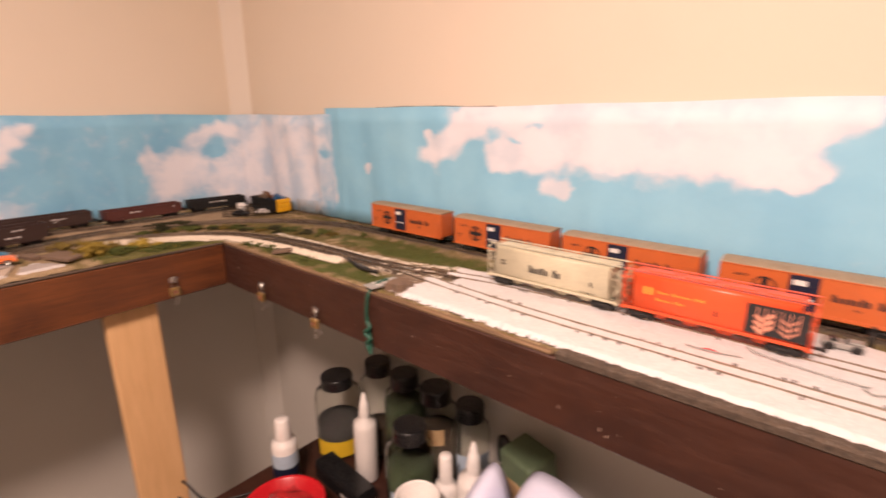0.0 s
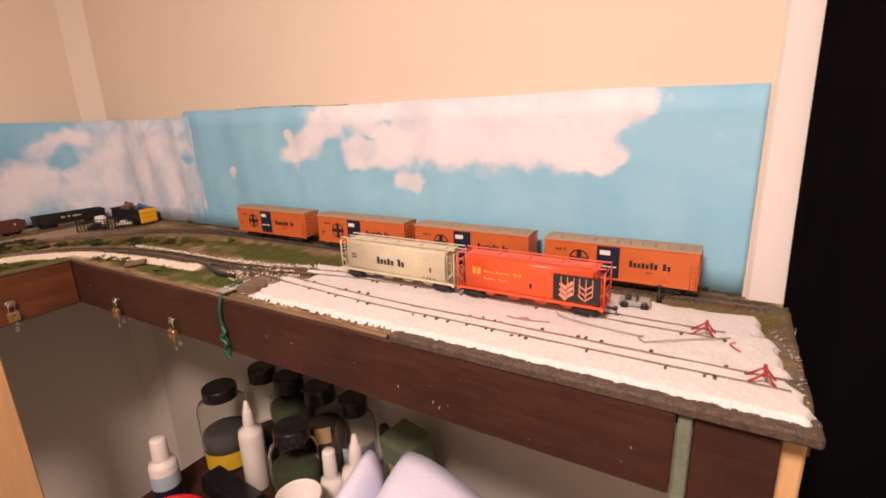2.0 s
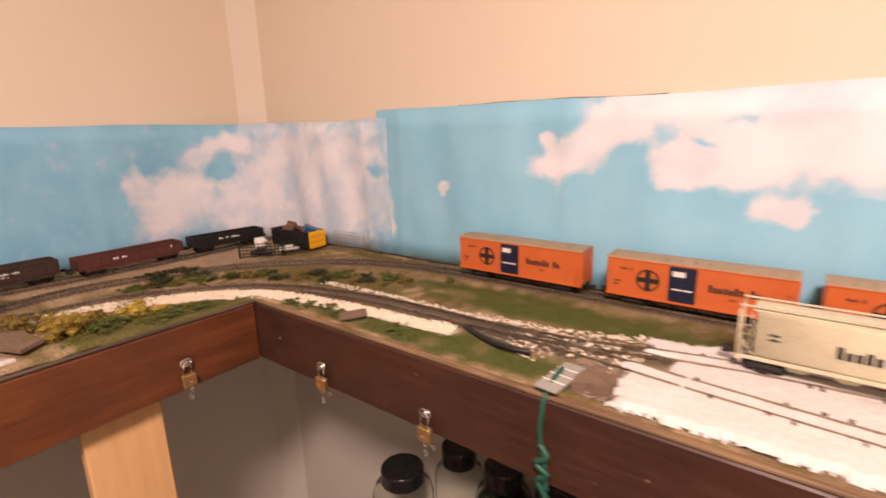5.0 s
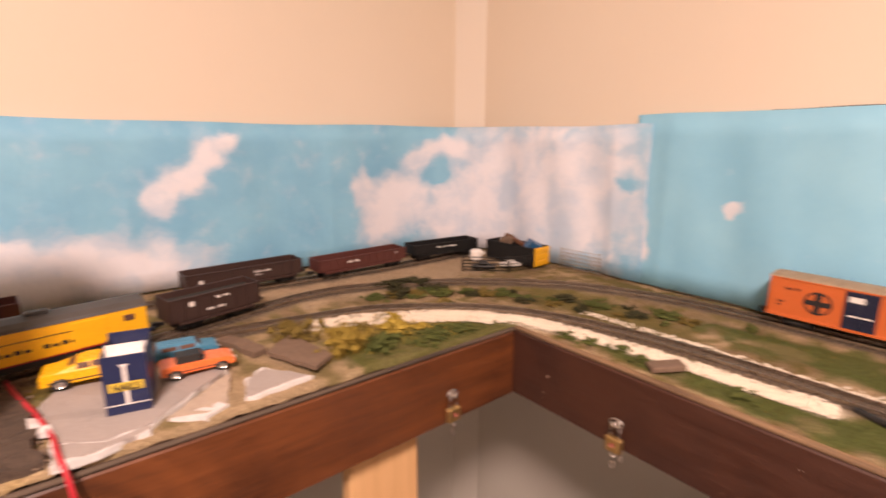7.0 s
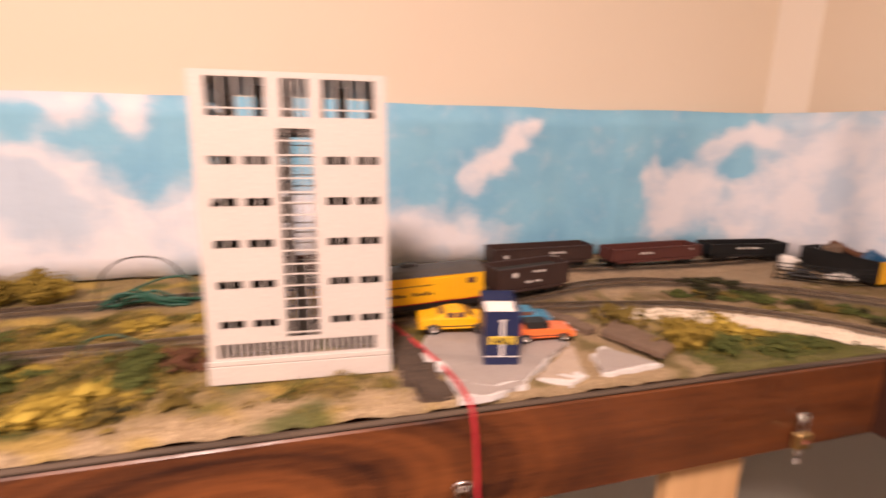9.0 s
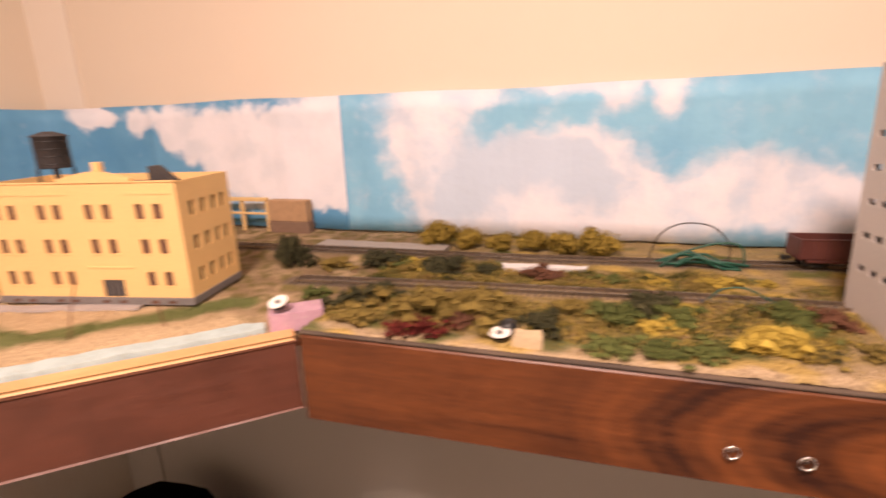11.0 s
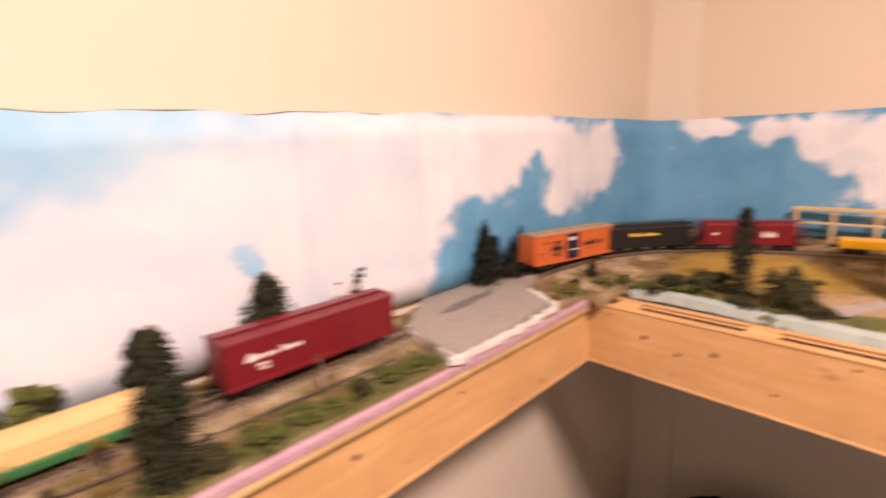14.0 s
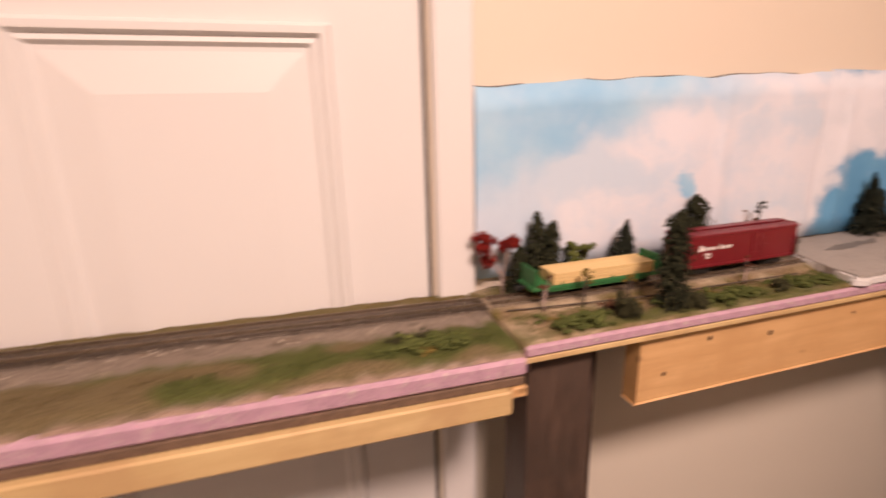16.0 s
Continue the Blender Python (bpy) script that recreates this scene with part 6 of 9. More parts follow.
solo("pavement_slab", rough_slab([(-0.956, -0.020), (-0.897, -0.012), (-0.880, 0.014), (-0.885, 0.043), (-0.937, 0.104), (-1.0, 0.102), (-1.004, 0.0)], ZT, ZT + 0.0042, 0.0014, 21), PAVE, "cracked grey plaster pavement slab", "pavement", group="plaster pavement")
solo("pavement_slab", rough_slab([(-0.894, -0.013), (-0.868, -0.012), (-0.872, 0.018), (-0.876, 0.037), (-0.883, 0.041), (-0.8785, 0.014)], ZT, ZT + 0.0036, 0.0011, 22), PAVE, "grey plaster piece broken from the front of the pavement", "pavement", group="plaster pavement")
solo("pavement_slab", rough_slab([(-0.885, 0.050), (-0.8745, 0.074), (-0.880, 0.089), (-0.932, 0.106)], ZT - 0.0005, ZT + 0.0030, 0.0011, 24), paint("dusty_plaster", (0.44, 0.36, 0.29), 0.85, 0.9, big=70, fine=600, b=0.3, dirt=(0.36, 0.27, 0.18), amount=0.6), "tan dusted triangular plaster piece", "pavement", group="plaster pavement")
solo("pavement_slab", rough_slab([(-0.879, 0.103), (-0.883, 0.155), (-0.920, 0.128), (-0.905, 0.112)], ZT, ZT + 0.0048, 0.0012, 23), PAVE, "small broken grey plaster slab", "pavement", group="plaster pavement")
solo("plaster_crust", rough_slab(shrunk([(-0.9585, -0.0225), (-0.897, -0.0155), (-0.8655, -0.0145), (-0.8695, 0.018), (-0.8735, 0.039), (-0.8825, 0.0455), (-0.9365, 0.1065), (-1.0, 0.104), (-1.006, 0.0)], 0.972), ZT - 0.002, ZT + 0.0032, 0.0019, 71), PLASTER, "white broken plaster rim under the pavement", "plaster", group="white plaster rims")
solo("plaster_crust", rough_slab(shrunk([(-0.8825, 0.051), (-0.8715, 0.073), (-0.877, 0.091), (-0.890, 0.086)], 0.972), ZT - 0.002, ZT + 0.0026, 0.0016, 73), PLASTER, "white broken plaster rim under the tan piece", "plaster", group="white plaster rims")
solo("plaster_crust", rough_slab(shrunk([(-0.876, 0.101), (-0.880, 0.158), (-0.921, 0.131), (-0.908, 0.110)], 0.972), ZT - 0.001, ZT + 0.0040, 0.0018, 72), PLASTER, "white broken plaster rim under the small slab", "plaster", group="white plaster rims")
solo("plaster_crust", rough_slab([(-0.938, -0.026), (-0.928, -0.018), (-0.905, -0.012), (-0.912, -0.022)], ZT + 0.002, ZT + 0.0062, 0.0030, 75, lift=0.0016), PLASTER, "crumbled white plaster lumps on the pavement rim", "plaster", group="white plaster rims")
solo("road_slab", rough_slab([(-0.886, 0.162), (-0.899, 0.184), (-0.968, 0.173), (-0.942, 0.140)], ZT + 0.0045, ZT + 0.0085, 0.0009, 24), EARTHB, "tilted brown cork road piece", "road piece", group="cork road pieces")
solo("road_slab", rough_slab([(-0.950, 0.131), (-0.956, 0.145), (-1.024, 0.130), (-1.020, 0.114)], ZT + 0.0010, ZT + 0.0060, 0.001, 25), EARTHB, "narrow brown cork road strip", "road piece", group="cork road pieces")
solo("road_slab", rough_slab([(-0.876, -0.038), (-0.900, -0.046), (-0.955, -0.050), (-1.012, -0.050), (-1.014, -0.032), (-0.960, -0.026), (-0.900, -0.021), (-0.872, -0.019)], ZT - 0.001, ZT + 0.0062, 0.0030, 26, lift=0.0022), CORKD, "crumbly dark brown cork road strip beside the tower", "road piece", group="cork road pieces")
pebbles("brown_gravel", "crumbs broken from the cork road strip", TALUS, beside([(-0.872, -0.027), (-0.92, -0.035), (-1.01, -0.042)], 0, 0.014, 380, 27), 0.0016, 28, z=ZT + 0.003)
rc = thing("road_crossing", "grey plaster road crossing the siding, with a dark smear", "road")
part("road_slab", rough_slab([(-0.460, -1.354), (-0.455, -1.316), (-0.54, -1.317), (-0.628, -1.324), (-0.660, -1.376), (-0.720, -1.400), (-0.665, -1.454), (-0.55, -1.455), (-0.475, -1.403)], ZT + 0.0005, ZR + 0.0012, 0.0012, 27, lift=0.0004), ROAD, rc)
part("tar_smear", rough_slab([(-0.520, -1.400), (-0.545, -1.392), (-0.60, -1.398), (-0.64, -1.412), (-0.60, -1.411), (-0.55, -1.408)], ZR + 0.0010, ZR + 0.0017, 0.003, 61, lift=0.0001), TARRY, rc, "dark smear")
solo("plaster_crust", rough_slab([(-0.455, -1.313), (-0.452, -1.316), (-0.458, -1.356), (-0.474, -1.408), (-0.477, -1.407), (-0.462, -1.354)], ZT, ZR - 0.0010, 0.0024, 28), PLASTER, "white broken plaster rim of the road", "plaster", group="white plaster rims")
solo("plaster_crust", rough_slab([(-0.447, -1.3175), (-0.450, -1.3105), (-0.54, -1.3105), (-0.632, -1.317), (-0.632, -1.3225), (-0.54, -1.317)], ZT, ZT + 0.0058, 0.0032, 29), PLASTER, "white broken plaster rim of the road", "plaster", group="white plaster rims")
solo("plaster_crust", rough_slab([(-0.629, -1.320), (-0.636, -1.316), (-0.668, -1.376), (-0.662, -1.379)], ZT, ZR - 0.0002, 0.002, 30), PLASTER, "white broken plaster rim of the road", "plaster", group="white plaster rims")
# pale foam strips along the slanting bench
def strip(name, p, q, w, z0, z1, material, label, seed):
    p, q = Vector((*p, 0)), Vector((*q, 0))
    d = (q - p).normalized()
    n = Vector((-d.y, d.x, 0))
    o = [p, q, q + n * w, p + n * w]
    return solo(name, rough_slab([(v.x, v.y) for v in o], z0, z1, 0.0012, seed), material, label, "foam", group="foam edge strips")


strip("foam_strip", behind(-0.872, 0.0475), behind(-1.284, 0.0475), -0.020, 1.1845, 1.1952, FOAMW, "pale blue-white foam strip along the bench edge", 31)
strip("foam_strip", (-0.872, -0.698), (-0.726, -0.8655), -0.022, 1.1875, 1.1955, FOAMW, "pale blue-white foam strip along the bench edge", 32)
strip("foam_strip", (-0.902, -0.652), (-0.874, -0.694), -0.028, 1.1890, ZT + 0.0085, PINK, "chunk of pink foam on the bench edge", 33)

# ---------------------------------------------------------------- buildings
def holed(Wd, Hd, holes, t):
    """A wall in local x-z, facing -y, of thickness t, with real rectangular openings (x0, x1, z0, z1)."""
    xs = sorted({0.0, Wd, *[h[0] for h in holes], *[h[1] for h in holes]})
    zs = sorted({0.0, Hd, *[h[2] for h in holes], *[h[3] for h in holes]})
    def solid(i, j):
        if not (0 <= i < len(xs) - 1 and 0 <= j < len(zs) - 1):
            return False
        cx, cz = (xs[i] + xs[i + 1]) / 2, (zs[j] + zs[j + 1]) / 2
        return not any(a < cx < b_ and c < cz < d for a, b_, c, d in holes)
    b = bmesh.new()
    def quad(*p):
        b.faces.new([b.verts.new(q) for q in p])
    for i in range(len(xs) - 1):
        for j in range(len(zs) - 1):
            if not solid(i, j):
                continue
            x0, x1, z0, z1 = xs[i], xs[i + 1], zs[j], zs[j + 1]
            quad((x0, 0, z0), (x1, 0, z0), (x1, 0, z1), (x0, 0, z1))
            quad((x1, t, z0), (x0, t, z0), (x0, t, z1), (x1, t, z1))
            if not solid(i - 1, j):
                quad((x0, t, z0), (x0, 0, z0), (x0, 0, z1), (x0, t, z1))
            if not solid(i + 1, j):
                quad((x1, 0, z0), (x1, t, z0), (x1, t, z1), (x1, 0, z1))
            if not solid(i, j - 1):
                quad((x0, t, z0), (x1, t, z0), (x1, 0, z0), (x0, 0, z0))
            if not solid(i, j + 1):
                quad((x0, 0, z1), (x1, 0, z1), (x1, t, z1), (x0, t, z1))
    bmesh.ops.remove_doubles(b, verts=b.verts[:], dist=1e-6)
    return b


tw = thing("tower_block", "white styrene model tower block with open windows and a glazed stair", "model building", pose(-0.9295, -0.1815, 1.2070, -3.2, 0, 87.0))
TW, TH, TD = 0.128, 0.2170, 0.098
rows = [0.733, 0.603, 0.470, 0.336, 0.203]
def uu(a):
    return a * TW
holes = [(uu(0.08), uu(0.37), TH * 0.866, TH * 0.982), (uu(0.45), uu(0.59), TH * 0.866, TH * 0.982), (uu(0.66), uu(0.935), TH * 0.866, TH * 0.982), (uu(0.425), uu(0.60), TH * 0.150, TH * 0.832)]
for r_ in rows:
    for a, c in ((0.07, 0.20), (0.245, 0.375), (0.665, 0.79), (0.835, 0.955)):
        for e0, e1 in ((a, (a + c) / 2 - 0.004), ((a + c) / 2 + 0.004, c)):
            holes.append((uu(e0), uu(e1), TH * (r_ - 0.013), TH * (r_ + 0.013)))
fins = [(uu(0.05) + k * 0.00448, uu(0.05) + k * 0.00448 + 0.0032, TH * 0.088, TH * 0.138) for k in range(25)]
part("front_wall", holed(TW, TH, holes + fins, 0.002), TOWERW, tw)
part("back_wall", holed(TW, TH, holes, 0.002), TOWERW, tw, at=pose(0, TD - 0.002, 0))
sh = [(a, c, TH * (r_ - 0.013), TH * (r_ + 0.013)) for r_ in [0.92] + rows for a, c in ((0.012, 0.026), (0.034, 0.048), (0.056, 0.070), (0.076, 0.088))]
part("side_wall", holed(TD - 0.004, TH, sh, 0.002), TOWERW, tw, at=pose(0, TD - 0.002, 0, 0, 0, -90))
part("side_wall", holed(TD - 0.004, TH, sh, 0.002), TOWERW, tw, at=pose(TW, 0.002, 0, 0, 0, 90))
part("roof", box(0.001, TW - 0.001, 0.001, TD - 0.001, TH - 0.004, TH - 0.0005), TOWERW, tw)
part("plinth", box(-0.001, TW + 0.001, -0.0018, -0.0002, 0, TH * 0.064, 0.0005), TOWERW, tw)
part("ledge", box(-0.001, TW + 0.001, -0.0022, -0.0002, TH * 0.066, TH * 0.084, 0.0005), TOWERW, tw)
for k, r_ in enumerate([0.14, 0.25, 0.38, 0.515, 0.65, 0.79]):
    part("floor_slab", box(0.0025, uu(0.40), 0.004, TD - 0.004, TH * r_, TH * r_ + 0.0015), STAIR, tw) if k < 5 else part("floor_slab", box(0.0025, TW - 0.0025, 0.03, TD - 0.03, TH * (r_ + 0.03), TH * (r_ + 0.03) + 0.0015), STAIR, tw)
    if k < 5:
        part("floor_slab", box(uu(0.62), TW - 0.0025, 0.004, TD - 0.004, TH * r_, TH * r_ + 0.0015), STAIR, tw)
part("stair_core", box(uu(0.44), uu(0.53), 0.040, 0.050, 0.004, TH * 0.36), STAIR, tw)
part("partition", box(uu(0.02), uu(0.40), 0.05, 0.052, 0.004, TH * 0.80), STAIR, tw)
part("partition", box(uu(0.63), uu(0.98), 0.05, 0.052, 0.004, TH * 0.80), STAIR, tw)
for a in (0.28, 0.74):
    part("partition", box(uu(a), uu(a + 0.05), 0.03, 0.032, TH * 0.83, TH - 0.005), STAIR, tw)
for yy in (0.0004, TD - 0.0016):
    for k in range(18):
        z = TH * (0.165 + 0.039 * k) + (0.0012 if k % 3 else 0)
        part("mullion", box(uu(0.425), uu(0.60), yy, yy + 0.0010, z - 0.0005, z + 0.0005), TOWERW, tw)
    for a in (0.468, 0.552):
        part("mullion", box(uu(a) - 0.0004, uu(a) + 0.0004, yy + 0.0002, yy + 0.0009, TH * 0.15, TH * 0.832), TOWERW, tw)
    for a, c in ((0.08, 0.37), (0.45, 0.59), (0.66, 0.935)):
        for q in (0.25, 0.5, 0.75):
            x = uu(a + (c - a) * q)
            part("mullion", box(x - 0.0004, x + 0.0004, yy + 0.0001, yy + 0.0010, TH * 0.866, TH * 0.982), TOWERW, tw)
        part("mullion", box(uu(a), uu(c), yy, yy + 0.0010, TH * 0.890 - 0.0005, TH * 0.890 + 0.0005), TOWERW, tw)

fa = thing("factory", "yellow three-storey model factory with a water tank on the roof", "model building", pose(-0.8505, -1.022, 1.2030, 0, 0, 100.5))
FW, FH, FD = 0.227, 0.130, 0.095
cols_u = [0.086, 0.168, 0.32, 0.40, 0.56, 0.648, 0.81, 0.897]
fh = []
for z in (0.77, 0.49, 0.22):
    for k, u_ in enumerate(cols_u):
        if z < 0.3 and k in (4, 5):
            continue
        fh.append((u_ * FW - 0.0046, u_ * FW + 0.0046, FH * z - 0.0078, FH * z + 0.0078))
fh.append((0.555 * FW, 0.665 * FW, 0.0085, 0.0275))
part("front_wall", holed(FW, FH, fh, 0.003), FACT, fa)
for a, c, d, e in fh[:-1]:
    w_ = part("window", box(a, c, 0.0018, 0.0026, d, e), PANE, fa)
    fr = bmesh.new()
    box(a - 0.0004, c + 0.0004, -0.0006, 0.0010, d - 0.0016, d - 0.0002, bm=fr)
    part("window_frame", fr, FACT, w_)
dr = part("loading_door", box(0.556 * FW, 0.664 * FW, 0.0012, 0.0024, 0.0086, 0.0274), TANKM, fa)
for q in (0.25, 0.5, 0.75):
    x = FW * (0.556 + 0.108 * q)
    part("door_board", box(x - 0.0005, x + 0.0005, 0.0006, 0.0013, 0.0095, 0.0265), STONE, dr)
sdh = [(x, x + 0.008, FH * z - 0.0078, FH * z + 0.0078) for z in (0.77, 0.49, 0.22) for x in (0.015, 0.035, 0.055, 0.072)]
part("side_wall", holed(FD - 0.006, FH, sdh, 0.003), FACT, fa, at=pose(FW, 0.003, 0, 0, 0, 90))
part("side_wall", holed(FD - 0.006, FH, sdh, 0.003), FACT, fa, at=pose(0, FD - 0.003, 0, 0, 0, -90))
part("back_wall", box(0, FW, FD - 0.003, FD, 0, FH), FACT, fa)
# solid dark core added so the openings look into an unlit inside
part("shade_core", box(0.006, FW - 0.006, 0.010, FD - 0.006, 0.002, FH - 0.012), STAIR, fa)
part("roof", box(0.003, FW - 0.003, 0.003, FD - 0.003, FH - 0.010, FH - 0.008), TANKM, fa)
bs = box(-0.0012, FW + 0.0012, -0.0012, 0.0, 0, 0.0082, 0.0003)
box(FW, FW + 0.0012, 0.0, FD, 0, 0.0082, 0.0003, bm=bs)
part("stone_base", bs, STONE, fa)
for u_ in cols_u:
    part("cellar_window", box(u_ * FW - 0.004, u_ * FW + 0.004, -0.0017, -0.0011, 0.002, 0.0050), PANE, fa)
gb = prism([(FW * 0.44, 0), (FW * 0.80, 0), (FW * 0.80, 0.004), (FW * 0.73, 0.0075), (FW * 0.67, 0.0105), (FW * 0.62, 0.0115), (FW * 0.57, 0.0105), (FW * 0.51, 0.0075), (FW * 0.44, 0.004)], 0, 0.0046)
part("gable", gb, FACT, fa, at=pose(0, 0.0032, FH, 90, 0, 0))
part("coping", box(-0.0008, FW + 0.0008, -0.0010, 0.0036, FH - 0.0005, FH + 0.0010, 0.0003), FACT, fa)
for a, c in ((0.03, 0.22), (0.25, 0.46), (0.76, 0.97)):
    part("panel_band", box(a * FW, c * FW, -0.0006, 0.0, FH * 0.905, FH * 0.925), FACT, fa)
part("lintel", box(0.50 * FW, 0.73 * FW, -0.0008, 0.0, FH * 0.308, FH * 0.326, 0.0002), FACT, fa)
part("chimney", box(0.605 * FW, 0.642 * FW, 0.004, 0.011, FH - 0.008, FH + 0.020, 0.0005), FACT, fa)
wt = part("water_tank", lathe([(0.0001, 0.0), (0.0155, 0.0), (0.0160, 0.001), (0.0160, 0.033), (0.0172, 0.0335), (0.0172, 0.0345), (0.006, 0.0385), (0.0001, 0.0390)], 28, False), TANKM, fa, "dark grey round tank", at=pose(0.275 * FW, 0.040, FH + 0.0125))
for sx in (-1, 1):
    for sy in (-1, 1):
        part("tank_leg", box(sx * 0.011 - 0.001, sx * 0.011 + 0.001, sy * 0.011 - 0.001, sy * 0.011 + 0.001, -0.0205, 0.0), TANKM, wt)
part("riser_pipe", lathe([(0.003, -0.0205), (0.003, 0.0)], 10), TANKM, wt)
for k in range(4):
    part("hoop", lathe([(0.0161, 0.004 + k * 0.008), (0.0165, 0.0045 + k * 0.008), (0.0161, 0.005 + k * 0.008)], 28, False), BLACK, wt)
part("tank_platform", box(0.275 * FW - 0.019, 0.275 * FW + 0.019, 0.021, 0.059, FH - 0.008, FH - 0.0055), TANKM, fa)
part("roof_vent", prism([(0, 0), (0.024, 0), (0.024, 0.006), (0.006, 0.021), (0, 0.021)], 0, 0.014), TANKM, fa, "dark sloping hood", at=pose(0.80 * FW, 0.040, FH - 0.0078, 90, 0, 0))
solo("forecourt_slab", rough_slab([(-0.842, -1.02), (-0.885, -0.86), (-0.872, -0.855), (-0.826, -1.02)], ZT, ZT + 0.0028, 0.0012, 41), PAVE, "pale pavement strip before the factory", "pavement", group="plaster pavement")
solo("footpath", rough_slab([(-0.858, -1.035), (-0.842, -1.03), (-0.775, -1.065), (-0.785, -1.085)], ZT, ZT + 0.003, 0.001, 42), PAVE, "pale footpath slab beside the factory", "pavement", group="plaster pavement")
# bare twigs leaning before the factory
for k, (x, y, x2, y2, h_) in enumerate(((-0.800, -0.855, -0.822, -0.862, 0.050), (-0.806, -0.985, -0.818, -1.0, 0.034), (-0.845, -0.79, -0.85, -0.80, 0.024))):
    solo("twig", tube([(x, y, ZT), ((x + x2) / 2 + 0.001, (y + y2) / 2, ZT + h_ * 0.5), (x2, y2, ZT + h_)], 0.0007, 6), LEAFB, "thin russet twig before the factory", "twig", group="thin twigs")

# ---------------------------------------------------------------- toy cars and the carton
def toy_car(name, label, paint_m, at_, L=0.064, roof_m=None, style="coupe"):
    c = thing(name, label, "toy car", at_, group="toy cars")
    W_ = L * 0.40
    if style == "coupe":
        prof = [(-0.50, 0.10), (-0.50, 0.25), (-0.47, 0.285), (-0.36, 0.295), (-0.06, 0.42), (0.07, 0.42), (0.24, 0.285), (0.46, 0.25), (0.50, 0.21), (0.50, 0.10)]
    elif style == "wagon":
        prof = [(-0.50, 0.10), (-0.50, 0.26), (-0.46, 0.29), (-0.42, 0.43), (0.14, 0.43), (0.26, 0.30), (0.47, 0.27), (0.50, 0.22), (0.50, 0.10)]
    else:
        prof = [(-0.50, 0.10), (-0.50, 0.25), (-0.44, 0.28), (0.20, 0.28), (0.46, 0.25), (0.50, 0.20), (0.50, 0.10)]
    b = bmesh.new()
    rings = []
    for y, k in ((-1, 0.94), (-0.86, 1.0), (0.86, 1.0), (1, 0.94)):
        ring = []
        for x, z in prof:
            tuck = 0.78 if z > 0.3 else 1.0
            ring.append(b.verts.new((x * L * (1 if abs(y) < 1 else 0.99), y * W_ / 2 * tuck, (0.10 + (z - 0.10) * k) * L)))
        rings.append(ring)
    for a, c2 in zip(rings, rings[1:]):
        for k in range(len(prof)):
            b.faces.new((a[k], a[(k + 1) % len(prof)], c2[(k + 1) % len(prof)], c2[k]))
    b.faces.new(rings[0])
    b.faces.new(rings[-1][::-1])
    bmesh.ops.recalc_face_normals(b, faces=b.faces[:])
    part("body", b, paint_m, c)
    if style == "open":
        part("soft_top", extrude_x([(-W_ * 0.36, 0.28 * L), (W_ * 0.36, 0.28 * L), (W_ * 0.30, 0.42 * L), (-W_ * 0.30, 0.42 * L)], -0.28 * L, 0.06 * L), roof_m or BLACK, c, "black soft top")
        part("windscreen", extrude_x([(-W_ * 0.34, 0.28 * L), (W_ * 0.34, 0.28 * L), (W_ * 0.29, 0.40 * L), (-W_ * 0.29, 0.40 * L)], 0.065 * L, 0.09 * L), CLEAR, c)
    else:
        xa, xb = (-0.14, 0.12) if style == "coupe" else (-0.36, 0.14)
        for s in (-1, 1):
            for q in ((0, 0.46), (0.54, 1)):
                x0, x1 = xa + (xb - xa) * q[0], xa + (xb - xa) * q[1]
                wb = box(x0 * L, x1 * L, -0.0004, 0.0004, -0.042 * L, 0.044 * L, 0.0002)
                part("side_window", wb, PANE, c, at=pose(0, s * W_ * 0.452, 0.352 * L, s * 17.5, 0, 0))
        part("windscreen", box(-0.001, 0.001, -W_ * 0.34, W_ * 0.34, -0.055 * L, 0.055 * L, 0.0004), PANE, c, at=pose(0.19 * L, 0, 0.355 * L, 0, -46, 0))
        part("rear_window", box(-0.001, 0.001, -W_ * 0.34, W_ * 0.34, -0.055 * L, 0.055 * L, 0.0004), PANE, c, at=pose((-0.20 if style == "coupe" else -0.445) * L, 0, 0.355 * L, 0, 52 if style == "coupe" else 16, 0))
    for x in (-0.31, 0.31):
        for s in (-1, 1):
            t_ = part("wheel", lathe([(0.0001, -0.0022), (0.088 * L, -0.0022), (0.098 * L, -0.0014), (0.098 * L, 0.0014), (0.088 * L, 0.0022), (0.056 * L, 0.0022)], 18, False), BLACK, c, at=pose(x * L, s * W_ * 0.46, 0.098 * L, -90 * s, 0, 0))
            part("rim", lathe([(0.0001, 0.0015), (0.030 * L, 0.0012), (0.056 * L, 0.0021)], 14, False), CHROME, t_)
    for s in (-1, 1):
        part("bumper", box(s * 0.5 * L - 0.001, s * 0.5 * L + 0.001, -W_ * 0.46, W_ * 0.46, 0.115 * L, 0.155 * L, 0.0005), CHROME, c)
        part("headlight", lathe([(0.0001, 0.0), (0.03 * L, 0.0), (0.026 * L, 0.0008)], 10, False), INKW, c, at=pose(0.498 * L, s * W_ * 0.34, 0.20 * L, 0, 90, 0))
    part("side_stripe", box(-0.42 * L, 0.40 * L, -W_ / 2 - 0.0002, -W_ / 2 + 0.0002, 0.135 * L, 0.155 * L), INK, c)
    return c


